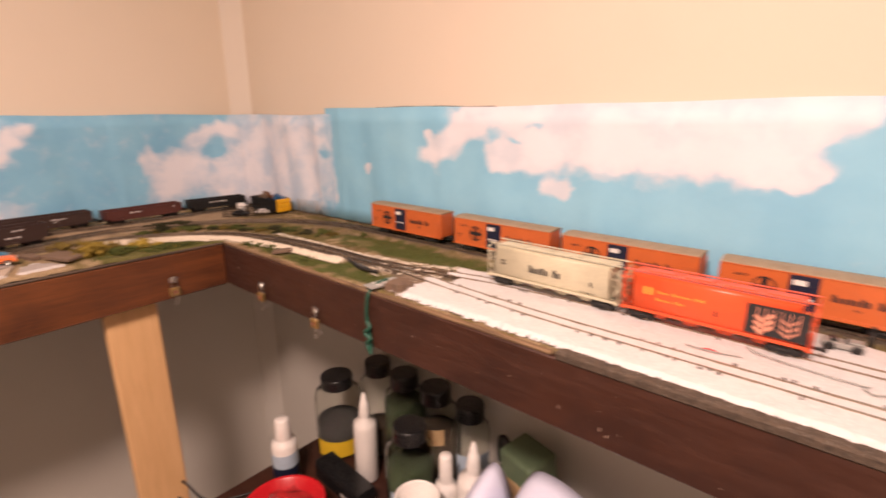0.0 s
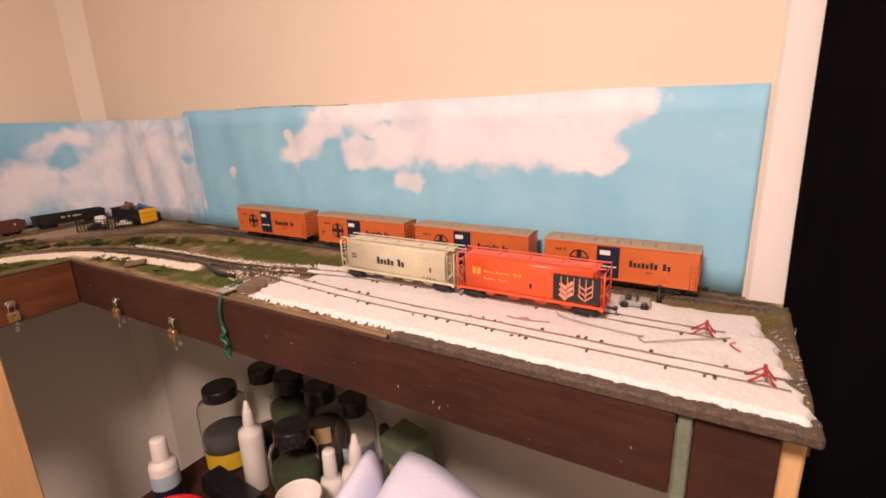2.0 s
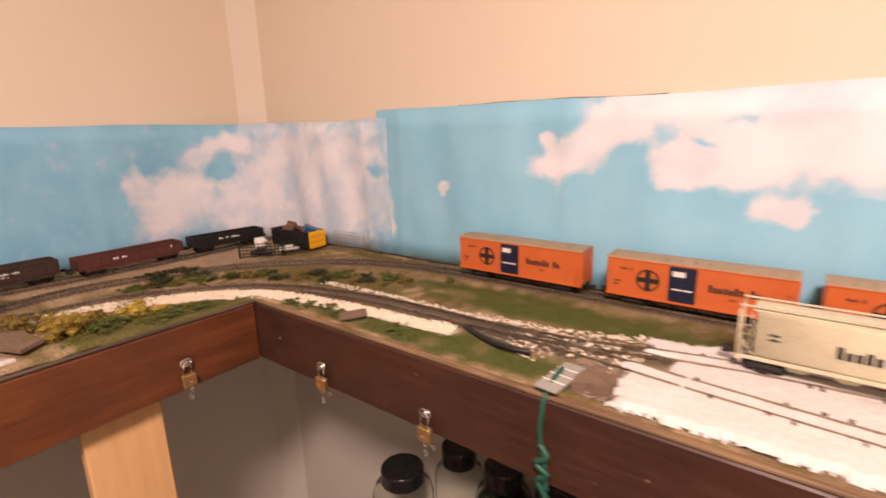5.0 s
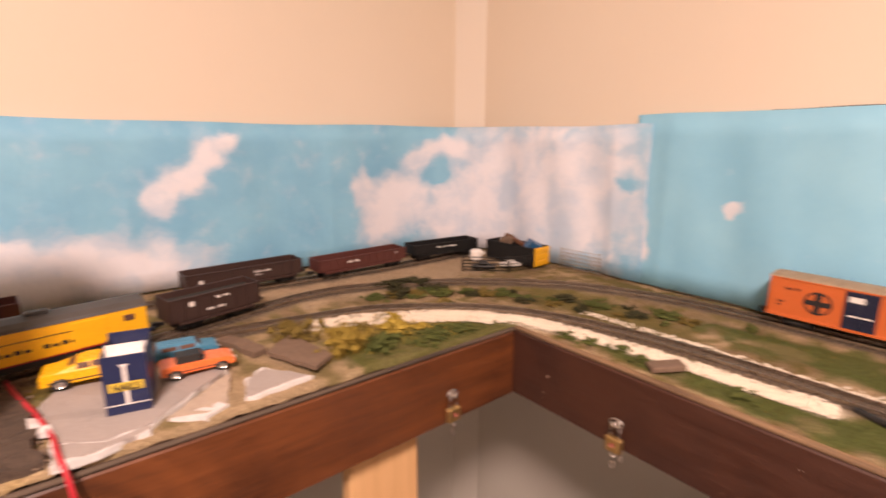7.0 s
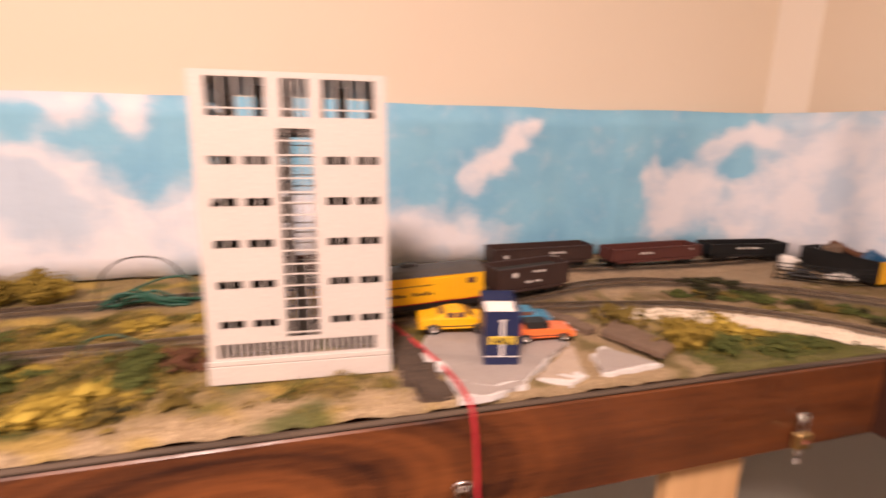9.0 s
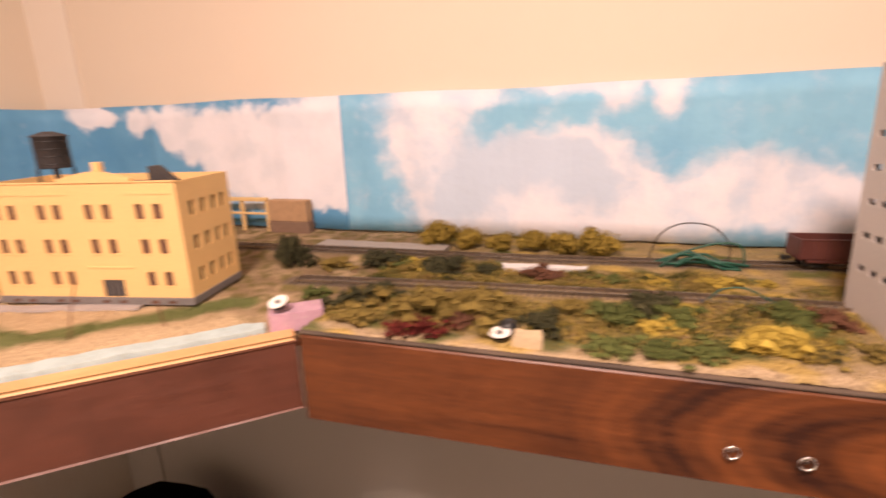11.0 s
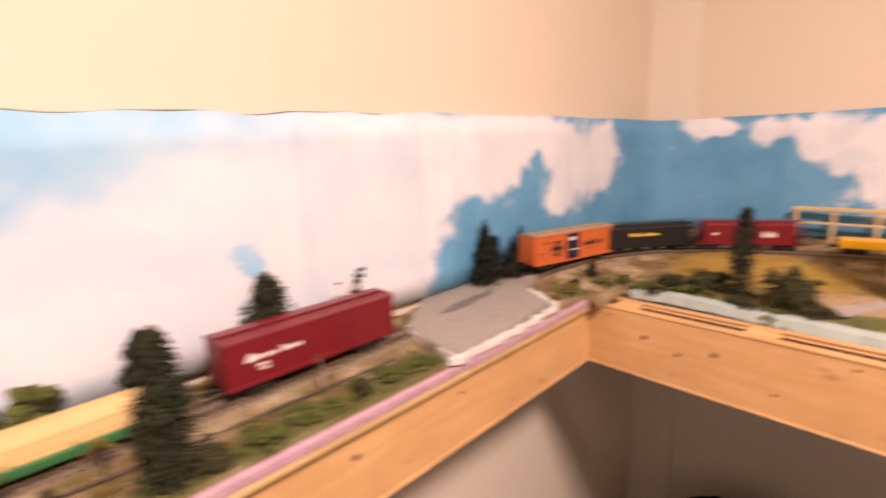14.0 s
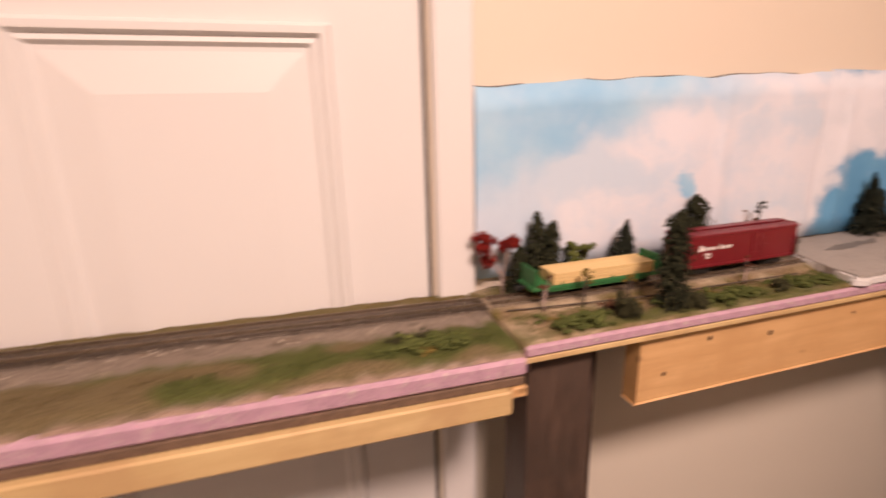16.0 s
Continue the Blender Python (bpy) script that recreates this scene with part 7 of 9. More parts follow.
ZP = ZT + 0.0104
toy_car("toy_car", "yellow fastback toy car on the pavement", CARY, pose(-0.987, 0.016, ZP, 0, 0, 83) @ Matrix.Diagonal((1, 1, 0.72, 1)), 0.068)
toy_car("toy_car", "orange toy convertible with a black soft top", CARO, pose(-0.950, 0.085, ZP, 0, 0, 85) @ Matrix.Diagonal((1, 1, 0.72, 1)), 0.056, BLACK, "open")
toy_car("toy_car", "blue toy station wagon", CARB, pose(-0.985, 0.083, ZP - 0.0005, 0, 0, 84) @ Matrix.Diagonal((1, 1, 0.72, 1)), 0.052, None, "wagon")

nb = thing("nail_carton", "open navy cardboard carton marked NAILS on a yellow band", "carton", pose(-0.9065, 0.031, ZP, 0, 0, 77))
CW, CD, CH = 0.0275, 0.040, 0.0440
cbm = bmesh.new()
for a in (box(-CW / 2, CW / 2, 0, 0.0006, 0, CH), box(-CW / 2, CW / 2, CD - 0.0006, CD, 0, CH + 0.004), box(-CW / 2, -CW / 2 + 0.0006, 0.0007, CD - 0.0007, 0, CH), box(CW / 2 - 0.0006, CW / 2, 0.0007, CD - 0.0007, 0, CH + 0.001), box(-CW / 2 + 0.0007, CW / 2 - 0.0007, 0.0007, CD - 0.0007, 0, 0.0006)):
    merge(cbm, a)
part("carton_body", cbm, BOXBLUE, nb)
part("inner_paper", box(-CW / 2 + 0.001, CW / 2 - 0.003, 0.003, 0.004, 0.002, CH + 0.0055, 0.0003), INKW, nb, "white paper lining", at=pose(0, 0, 0, -18, 0, 0))
part("inner_paper", box(-CW / 2 + 0.001, CW / 2 - 0.001, 0.012, CD - 0.002, CH - 0.006, CH - 0.005), INKW, nb)
part("band", box(-0.0105, 0.0105, -0.0004, -0.0001, 0.0175, 0.0240), INKY, nb, "yellow label band")
part("rule", box(-CW / 2, CW / 2, -0.0004, -0.0001, 0.0070, 0.0076), INKW, nb)
nl = box(-0.0012, 0.0012, -0.0003, -0.0001, 0.0072, 0.0360)
box(-0.0026, 0.0026, -0.0003, -0.0001, 0.0362, 0.0374, bm=nl)
part("nail_picture", nl, INKW, nb)


def word(text, size, material, parent, at_, label=""):
    """Lettering with the built-in font, as a mesh."""
    cu = bpy.data.curves.new("lettering", "FONT")
    cu.body, cu.size, cu.align_x, cu.align_y, cu.extrude, cu.resolution_u = text, size, "CENTER", "CENTER", 0.00008, 3
    cu.offset = size * 0.03
    tmp = bpy.data.objects.new("lettering", cu)
    scene.collection.objects.link(tmp)
    m_ = bpy.data.meshes.new_from_object(tmp.evaluated_get(bpy.context.evaluated_depsgraph_get()))
    bpy.data.objects.remove(tmp)
    m_.materials.clear()
    m_.materials.append(material)
    return part("lettering", m_, material, parent, label, at_)


word("NAILS", 0.0070, INK, nb, pose(0, -0.0009, 0.0204, 90, 0, 0) @ Matrix.Diagonal((0.92, 1, 1, 1)), "black lettering")

# red lead across the pavement and down the board
solo("red_wire", tube([(-1.03, -0.042, ZP - 0.003), (-0.99, -0.034, ZP), (-0.945, -0.022, ZP + 0.001), (-0.905, -0.013, ZP + 0.001), (-0.876, -0.010, 1.2115), (-0.862, -0.007, 1.203), (-0.859, -0.004, 1.17), (-0.860, 0.000, 1.10), (-0.868, 0.01, 0.95)], 0.0016, 8), REDW, "red insulated wire hanging over the walnut board", "wire")

# ---------------------------------------------------------------- yard details
def bumper(x, y):
    t = thing("track_bumper", "red plastic track bumper in the snow", "track bumper", pose(x, y, ZT + 0.006) @ Matrix.Diagonal((0.85, 0.85, 0.80, 1)), group="track bumpers")
    for s in (-1, 1):
        part("strut", rod((-0.016, s * 0.008, 0.0), (0, s * 0.006, 0.014), 0.0011, 6), REDB, t)
        part("strut", rod((0.010, s * 0.008, 0.0), (0, s * 0.006, 0.014), 0.0011, 6), REDB, t)
    part("beam", box(-0.0016, 0.0016, -0.0105, 0.0105, 0.012, 0.0155, 0.0004), REDB, t)


bumper(0.084, 0.516)
bumper(0.128, 0.444)
jp = thing("jeep", "small pale grey model jeep with black wheels", "model vehicle", pose(0.013, 0.560, ZT + 0.0058, 0, 0, 4))
part("body", box(-0.016, 0.016, -0.0075, 0.0075, 0.003, 0.0085, 0.0008), GREYP, jp)
part("bonnet", box(0.004, 0.0155, -0.006, 0.006, 0.0086, 0.0105, 0.0008), GREYP, jp)
part("windscreen", box(0.0015, 0.0030, -0.0065, 0.0065, 0.0086, 0.0145, 0.0003), BLACK, jp)
part("seat", box(-0.010, -0.004, -0.005, 0.005, 0.0086, 0.0115, 0.0006), BLACK, jp)
for x in (-0.010, 0.0105):
    for s in (-1, 1):
        part("wheel", lathe([(0.0001, -0.0014), (0.0040, -0.0014), (0.0044, -0.0008), (0.0044, 0.0008), (0.0040, 0.0014), (0.0001, 0.0014)], 14, False), BLACK, jp, at=pose(x, s * 0.0076, 0.0044, -90 * s, 0, 0))
ss_ = thing("switch_stand", "small black switch stand beside the track", "signal", pose(0.034, 0.585, ZT + 0.003))
part("post", lathe([(0.0022, 0), (0.0022, 0.012), (0.0012, 0.013), (0.0012, 0.018)], 10), BLACK, ss_)
part("lamp_head", lathe([(0.0001, 0.018), (0.0022, 0.018), (0.0022, 0.022), (0.0001, 0.0235)], 10, False), BLACK, ss_)
for pts in ([(-0.056, 0.500, 1.212), (-0.045, 0.492, 1.210), (-0.01, 0.486, 1.209), (0.032, 0.482, 1.209)], [(0.036, 0.470, 1.209), (0.07, 0.492, 1.2095), (0.104, 0.513, 1.209)], [(-0.10, 0.472, 1.2085), (-0.08, 0.470, 1.209), (-0.055, 0.476, 1.2085)], [(0.036, 0.471, 1.209), (0.03, 0.478, 1.2092), (0.034, 0.484, 1.209)]):
    solo("loose_wire", tube(pts, 0.0006, 6), GREYP, "thin grey wire lying on the snow", "wire", group="loose wires")
solo("loose_wire", tube([(-0.088, 0.470, 1.2088), (-0.08, 0.474, 1.2093), (-0.072, 0.471, 1.2088)], 0.0006, 6), REDW, "short red wire end in the snow", "wire", group="loose wires")
solo("loose_wire", tube([(0.108, 0.505, 1.2088), (0.104, 0.498, 1.2093), (0.112, 0.488, 1.2088)], 0.0006, 6), REDW, "short red wire end in the snow", "wire", group="loose wires")
solo("wood_scrap", box(-0.012, 0.012, -0.003, 0.003, 0, 0.002, 0.0004), LEAFB, "small reddish wood scrap", "scrap", pose(0.098, 0.608, ZT + 0.004, 0, 0, -24))
solo("wood_scrap", box(-0.015, 0.015, -0.008, 0.008, 0, 0.005, 0.0008), EARTHB, "small brown wooden block on the bench edge", "scrap", pose(-0.710, 0.415, ZT + 0.003, 0, -6, 48))
pm = thing("point_motor", "long black point motor strip beside the turnout", "point motor", pose(-0.545, 0.452, ZT + 0.003, 0, 0, -6))
part("case", tube([(-0.042, 0.000, 0.002), (-0.02, -0.007, 0.0025), (0.006, -0.0125, 0.0025), (0.028, -0.0115, 0.0025), (0.042, -0.006, 0.002)], 0.0028, 8), BLACK, pm)
part("cover", box(-0.012, 0.020, -0.0088, -0.0035, 0, 0.0032, 0.0006), GREYROOF, pm)
gp = thing("grey_plate", "ribbed grey plastic plate on the bench edge", "plate", pose(-0.462, 0.414, ZT + 0.004, 0, 0, -6))
part("plate", box(-0.010, 0.010, -0.025, 0.025, 0, 0.002, 0.0004), GREYP, gp)
for k in range(3):
    part("rib", box(-0.010, 0.010, -0.012 + k * 0.012, -0.0112 + k * 0.012, 0.0021, 0.0028), INKW, gp)
solo("stone_chunk", rough_slab([(-0.448, 0.404), (-0.425, 0.404), (-0.422, 0.43), (-0.444, 0.44)], ZT, ZT + 0.010, 0.003, 51, lift=0.003), EARTHB, "crumbly brown rock chunk beside the snow", "rock")
solo("green_wire", tube([(-0.466, 0.425, 1.207), (-0.465, 0.400, 1.204), (-0.465, 0.388, 1.192), (-0.466, 0.386, 1.165), (-0.462, 0.387, 1.14), (-0.460, 0.386, 1.118)], 0.0022, 8), GREENW, "green wire bundle hanging over the brown board", "wire")
solo("green_wire_knot", tube([(-0.466, 0.386, 1.158), (-0.459, 0.384, 1.150), (-0.468, 0.383, 1.142), (-0.458, 0.384, 1.134), (-0.466, 0.384, 1.126), (-0.459, 0.385, 1.112)], 0.0026, 8), GREENW, "knotted green wire end", "wire")
fleck_rnd = random.Random(41)
FLECK = paint("dried_paint_flecks", (0.50, 0.36, 0.28), 0.7, 0.7, big=300)
for k in range(24):
    x, z = fleck_rnd.uniform(-0.84, 0.06) if k % 3 == 0 else fleck_rnd.uniform(-0.42, 0.06), fleck_rnd.uniform(1.128, 1.19)
    s_, long_ = fleck_rnd.uniform(0.0002, 0.0007), fleck_rnd.choice((0.5, 0.8, 1.0, 1.6, 4.0))
    n_ = fleck_rnd.randint(5, 8)
    rim = [(s_ * fleck_rnd.uniform(0.6, 1.3) * math.cos(2 * math.pi * i / n_), s_ * long_ * fleck_rnd.uniform(0.6, 1.3) * math.sin(2 * math.pi * i / n_)) for i in range(n_)]
    part("paint_fleck", prism(rim, 0.0, 0.0004), FLECK, fn, at=pose(x, YF - 0.0021, z, 90, fleck_rnd.uniform(-25, 25), 0))

# padlocks on screw eyes
def padlock(x, y, z, rz, chain=True):
    p = thing("padlock", "small brass padlock hanging from a screw eye", "padlock", pose(x, y, z, 0, 0, rz), group="padlocks")
    ring = tube([(0.006 * math.cos(a), -0.004, 0.004 * math.sin(a)) for a in [k * math.pi / 6 for k in range(13)]], 0.0011, 6, 2)
    part("screw_eye", ring, CHROME, p)
    part("eye_stem", rod((0, -0.004, 0), (0, 0.012, 0), 0.001, 6), CHROME, p)
    part("shackle", tube([(-0.0042, -0.005, -0.016), (-0.0042, -0.005, -0.004), (0, -0.005, 0.001), (0.0042, -0.005, -0.004), (0.0042, -0.005, -0.016)], 0.0011, 6, 4), CHROME, p)
    part("lock_body", box(-0.0078, 0.0078, -0.0085, -0.0020, -0.029, -0.014, 0.001), BRASS, p)
    part("lock_badge", lathe([(0.0001, 0.0), (0.0026, 0.0), (0.0024, 0.0005)], 14, False), BADGE, p, at=pose(0, -0.0087, -0.021, 90, 0, 0))
    for k in range(3 if chain else 0):
        part("chain_link", tube([(0.0022 * math.cos(a), -0.005, 0.0034 * math.sin(a)) for a in [q * math.pi / 4 for q in range(9)]], 0.0007, 6, 2), CHROME, p, at=pose(0, 0, -0.0315 - k * 0.0055, 0, 0, 90 * (k % 2)))
    return p


padlock(-0.736, YF - 0.004, 1.148, 0)
padlock(-0.584, YF - 0.004, 1.143, 0)
padlock(-0.867, 0.295, 1.153, 90)
padlock(-0.867, -0.012, 1.143, 90, False)
for y in (-0.298, -0.251):
    e = thing("screw_eye", "bright steel screw eye in the walnut board", "screw eye", pose(-0.869, y, 1.142, 0, 0, 90), group="screw eyes")
    part("ring", tube([(0.005 * math.cos(a), -0.005, 0.005 * math.sin(a)) for a in [k * math.pi / 6 for k in range(13)]], 0.001, 6, 2), CHROME, e)
    part("stem", rod((0, -0.004, 0.0), (0, 0.004, 0), 0.0011, 6), CHROME, e)

# junkyard in the corner
bn = thing("scrap_bin", "long black ribbed scrap bin with a yellow end", "bin", pose(-1.018, 0.610, ZT + 0.005, 0, 0, 94))
part("bin_floor", box(-0.018, 0.018, 0.0006, 0.104, 0, 0.0012), BLACK, bn)
part("bin_end", box(-0.0185, 0.0185, -0.0012, 0.0004, 0, 0.0305, 0.0005), YELLOW, bn, "bright yellow ribbed end wall")
for k in range(3):
    part("bin_rib", box(-0.0188, 0.0188, -0.0024, -0.0013, 0.0015 + k * 0.0098, 0.0093 + k * 0.0098, 0.0006), YELLOW, bn, "yellow raised rib")
for s in (-1, 1):
    part("bin_side", box(s * 0.0178 - 0.0006, s * 0.0178 + 0.0006, 0.0006, 0.103, 0.0013, 0.0285, 0.0003), CARBLACK, bn)
    for k in range(12):
        part("bin_post", box(s * 0.0190 - 0.0005, s * 0.0190 + 0.0005, 0.004 + k * 0.0085, 0.0058 + k * 0.0085, 0.001, 0.0285, 0.0003), BLACK, bn)
    part("bin_rim", box(s * 0.0186 - 0.0011, s * 0.0186 + 0.0011, 0.0006, 0.104, 0.0287, 0.0303, 0.0004), CARBLACK, bn)
part("bin_end", box(-0.0170, 0.0170, 0.1030, 0.1044, 0.0013, 0.0300, 0.0004), CARBLACK, bn)


def scrap(name, b, material, label, cat, x, y, z, rx, ry, rz):
    solo(name, b, material, label, cat, pose(x, y, ZT + z, rx, ry, rz))


scrap("blue_crate", box(-0.013, 0.013, -0.008, 0.008, -0.008, 0.008, 0.0012), paint("deep_blue_enamel", (0.025, 0.10, 0.22), 0.8, 0.3), "glossy blue box tilted in the scrap bin", "box", -1.036, 0.611, 0.0330, 18, 28, 70)
scrap("timber_beam", box(-0.030, 0.030, -0.003, 0.003, -0.003, 0.003, 0.0008), LEAFB, "reddish brown beam slanting into the scrap bin", "beam", -1.066, 0.608, 0.0365, 0, 17, 4)
junk = box(-0.011, 0.011, -0.010, 0.010, -0.006, 0.006, 0.002)
merge(junk, box(-0.006, 0.006, -0.012, 0.004, 0.002, 0.009, 0.0015), pose(0.002, 0.002, 0, 12, 20, 30))
scrap("rusty_engine", junk, EARTHB, "dark rusty machine block on the scrap bin", "scrap", -1.090, 0.606, 0.0360, 8, -12, 20)
wreck = box(-0.019, 0.019, -0.0085, 0.0085, 0.001, 0.0075, 0.003, seg=2)
merge(wreck, box(-0.009, 0.007, -0.0072, 0.0072, 0.006, 0.0125, 0.0025, seg=2))
solo("crushed_car", wreck, BLACK, "dark wrecked car body behind the mesh", "scrap car", pose(-1.066, 0.528, ZT + 0.003, 0, 0, 46), group="wrecked cars")
pale = box(-0.017, 0.017, -0.0075, 0.0075, 0.001, 0.0065, 0.003, seg=2)
merge(pale, box(-0.007, 0.008, -0.0066, 0.0066, 0.005, 0.0105, 0.0025, seg=2))
solo("crushed_car", pale, WHITEP, "white wrecked car body beside the scrap bin", "scrap car", pose(-1.050, 0.572, ZT + 0.003, 0, 0, 56), group="wrecked cars")
tank = lathe([(0.0090, 0), (0.0100, 0.003), (0.0100, 0.016), (0.0085, 0.019), (0.004, 0.0195)], 18)
merge(tank, rod((0.006, 0.004, 0.017), (0.014, 0.006, 0.013), 0.0022, 8))
solo("white_barrel", tank, WHITEP, "white plastic barrel among the scrap", "barrel", pose(-1.115, 0.556, ZT + 0.003))


def mesh_fence(p, q, h_, n, rows, material, label, wire=0.0004):
    f = thing("mesh_fence", label, "fence", group="mesh fences")
    p, q = Vector((*p, ZT + 0.003)), Vector((*q, ZT + 0.003))
    b = bmesh.new()
    for k in range(n + 1):
        c = p + (q - p) * (k / n)
        merge(b, rod(c, c + Vector((0, 0, h_)), wire, 4))
    for k in range(rows + 1):
        z = Vector((0, 0, 0.001 + (h_ - 0.001) * k / rows))
        merge(b, rod(p + z, q + z, wire, 4))
    part("mesh_panel", b, material, f)
    for c in (p, q):
        part("fence_post", rod(c - Vector((0, 0, 0.001)), c + Vector((0, 0, h_ + 0.002)), wire * 2, 6), material, f)


mesh_fence((-1.078, 0.494), (-1.031, 0.546), 0.022, 11, 4, CARBLACK, "dark wire-mesh fence panel in the junkyard", 0.0007)
mesh_fence((-1.029, 0.549), (-1.020, 0.586), 0.022, 7, 4, CARBLACK, "dark wire-mesh fence panel beside the scrap bin", 0.0005)
mesh_fence((-1.000, 0.637), (-0.932, 0.643), 0.030, 12, 5, GREYP, "thin grey wire-mesh fence panel against the sky")

# wiring at the back of the west bench
solo("wire_loop", tube([(-1.15, -0.335, ZT), (-1.15, -0.325, 1.235), (-1.15, -0.30, 1.252), (-1.15, -0.265, 1.249), (-1.148, -0.245, 1.225), (-1.145, -0.25, ZT)], 0.0009, 6), BLACK, "thin dark wire loop standing over the track", "wire", group="track wires")
solo("wire_loop", tube([(-1.14, -0.33, ZT + 0.004), (-1.14, -0.29, 1.222), (-1.138, -0.26, 1.232), (-1.136, -0.236, 1.229), (-1.134, -0.232, ZT)], 0.0013, 6), GREENW, "green wire loop beside the track", "wire", group="track wires")
wbn = thing("wire_bundle", "tangled green wire bundle behind the track", "wire")
rnd = random.Random(8)
for _ in range(9):
    p0 = Vector((-1.128 + rnd.uniform(-0.008, 0.008), -0.315 + rnd.uniform(-0.02, 0.02), ZT + 0.004))
    part("strand", tube([p0, p0 + Vector((rnd.uniform(-0.01, 0.01), 0.02, rnd.uniform(0.004, 0.018))), p0 + Vector((rnd.uniform(-0.01, 0.01), 0.045, rnd.uniform(0, 0.014))), p0 + Vector((0, 0.07, rnd.uniform(0.0, 0.004)))], 0.0016, 6, 4), GREENW, wbn)
pm2 = thing("point_motor", "black point motor with looped green leads", "point motor", pose(-1.000, -0.265, ZT + 0.004, 0, 0, 88))
part("case", box(-0.036, 0.036, -0.005, 0.005, 0, 0.005, 0.001), BLACK, pm2)
part("lead", tube([(-0.03, 0, 0.005), (-0.02, 0.002, 0.016), (0.0, 0.003, 0.019), (0.02, 0.002, 0.010), (0.03, 0, 0.005)], 0.0008, 6), GREENW, pm2)
solo("platform_slab", rough_slab([(-1.135, -0.60), (-1.135, -0.80), (-1.165, -0.80), (-1.165, -0.60)], ZT + 0.001, ZT + 0.0075, 0.0008, 55), ROAD, "long grey platform slab behind the tracks", "platform")
solo("plaster_patch", rough_slab([(-1.078, -0.505), (-1.092, -0.41), (-1.102, -0.405), (-1.098, -0.51)], ZT + 0.001, ZT + 0.006, 0.002, 56), PLASTER, "bare white plaster patch in the scenery", "plaster")


def ring_dish(x, y, z, tilt=24, size=0.66):
    t = thing("hood_dish", "white oval dish with a dark centre", "dish", pose(x, y, z, tilt, 0, 80) @ Matrix.Scale(size, 4), group="white dishes")
    part("dish", lathe([(0.0001, 0.001), (0.006, 0.0012), (0.013, 0.003), (0.0145, 0.005), (0.0135, 0.0052), (0.006, 0.0035), (0.0001, 0.003)], 24, False), WHITEP, t)
    part("knob", lathe([(0.0001, 0.003), (0.0035, 0.0035), (0.003, 0.0065), (0.0001, 0.007)], 14, False), BLACK, t)
    part("rear_cap", lathe([(0.0001, -0.006), (0.009, -0.005), (0.0135, 0.001)], 18, False), BLACK, t)


ring_dish(-0.889, -0.474, ZT + 0.005, 6)
solo("plaster_block", rough_slab([(-0.880, -0.462), (-0.880, -0.438), (-0.898, -0.440), (-0.897, -0.462)], ZT - 0.001, ZT + 0.0085, 0.0012, 81, lift=0.0010), paint("cream_plaster", (0.52, 0.41, 0.26), 0.8, 0.9, big=80, fine=500, b=0.4), "small broken cream plaster block in the grass", "plaster")
solo("plastic_lid", lathe([(0.0001, 0), (0.009, 0), (0.0095, 0.002), (0.008, 0.009), (0.006, 0.011), (0.0001, 0.0115)], 20, False), BLACK, "black plastic lid lying among the shrubs", "lid", pose(-0.903, -0.468, ZT + 0.002, 20, 0, 0))
ring_dish(-0.884, -0.688, ZT + 0.017)

# ---------------------------------------------------------------- scenery plants
def clump(n, leaf, seed, squash=(1, 1, 1), lumps=5, spread=0.38):
    """A foam bush of unit size: many small tilted scraps round a few lumps, with an uneven outline."""
    rnd = random.Random(seed)
    cs = [(Vector((rnd.gauss(0, spread), rnd.gauss(0, spread), rnd.uniform(0.2, 0.8))), rnd.uniform(*((0.26, 0.46) if lumps < 15 else (0.17, 0.36)))) for _ in range(lumps)]
    v, f = [], []
    for _ in range(n):
        c, r = rnd.choice(cs)
        d = Vector((rnd.gauss(0, 1), rnd.gauss(0, 1), rnd.gauss(0.25, 1))).normalized()
        p = c + d * r * rnd.uniform(0.70, 1.08)
        if p.z < 0:
            p.z = rnd.uniform(0, 0.12)
        a = Vector((rnd.gauss(0, 1), rnd.gauss(0, 1), rnd.gauss(0, 1))).normalized()
        a = (a - d * a.dot(d) * 0.6).normalized()
        b_ = d.cross(a).normalized() if d.cross(a).length > 1e-4 else Vector((1, 0, 0))
        s = leaf * rnd.uniform(0.6, 1.5)
        k = len(v)
        for q in (a * s, b_ * s * 0.9, -a * s * 0.9, -b_ * s):
            w = p + q + d * rnd.uniform(-0.3, 0.3) * s
            v.append((w.x * squash[0], w.y * squash[1], max(0, w.z) * squash[2]))
        f += [(k, k + 1, k + 2), (k, k + 2, k + 3)]
    for c, r in cs:
        k = len(v)
        for dx, dy, dz in ((1, 0, 0), (-1, 0, 0), (0, 1, 0), (0, -1, 0), (0, 0, 1), (0, 0, -1)):
            v.append(((c.x + dx * r * 0.66) * squash[0], (c.y + dy * r * 0.66) * squash[1], max(0, c.z + dz * r * 0.66) * squash[2]))
        f += [tuple(k + i for i in q) for q in ((0, 2, 4), (2, 1, 4), (1, 3, 4), (3, 0, 4), (2, 0, 5), (1, 2, 5), (3, 1, 5), (0, 3, 5))]
    return v, f


def leaf_mesh(name, vf, material):
    m_ = bpy.data.meshes.new(name)
    m_.from_pydata(vf[0], [], vf[1])
    m_.materials.append(material)
    return m_


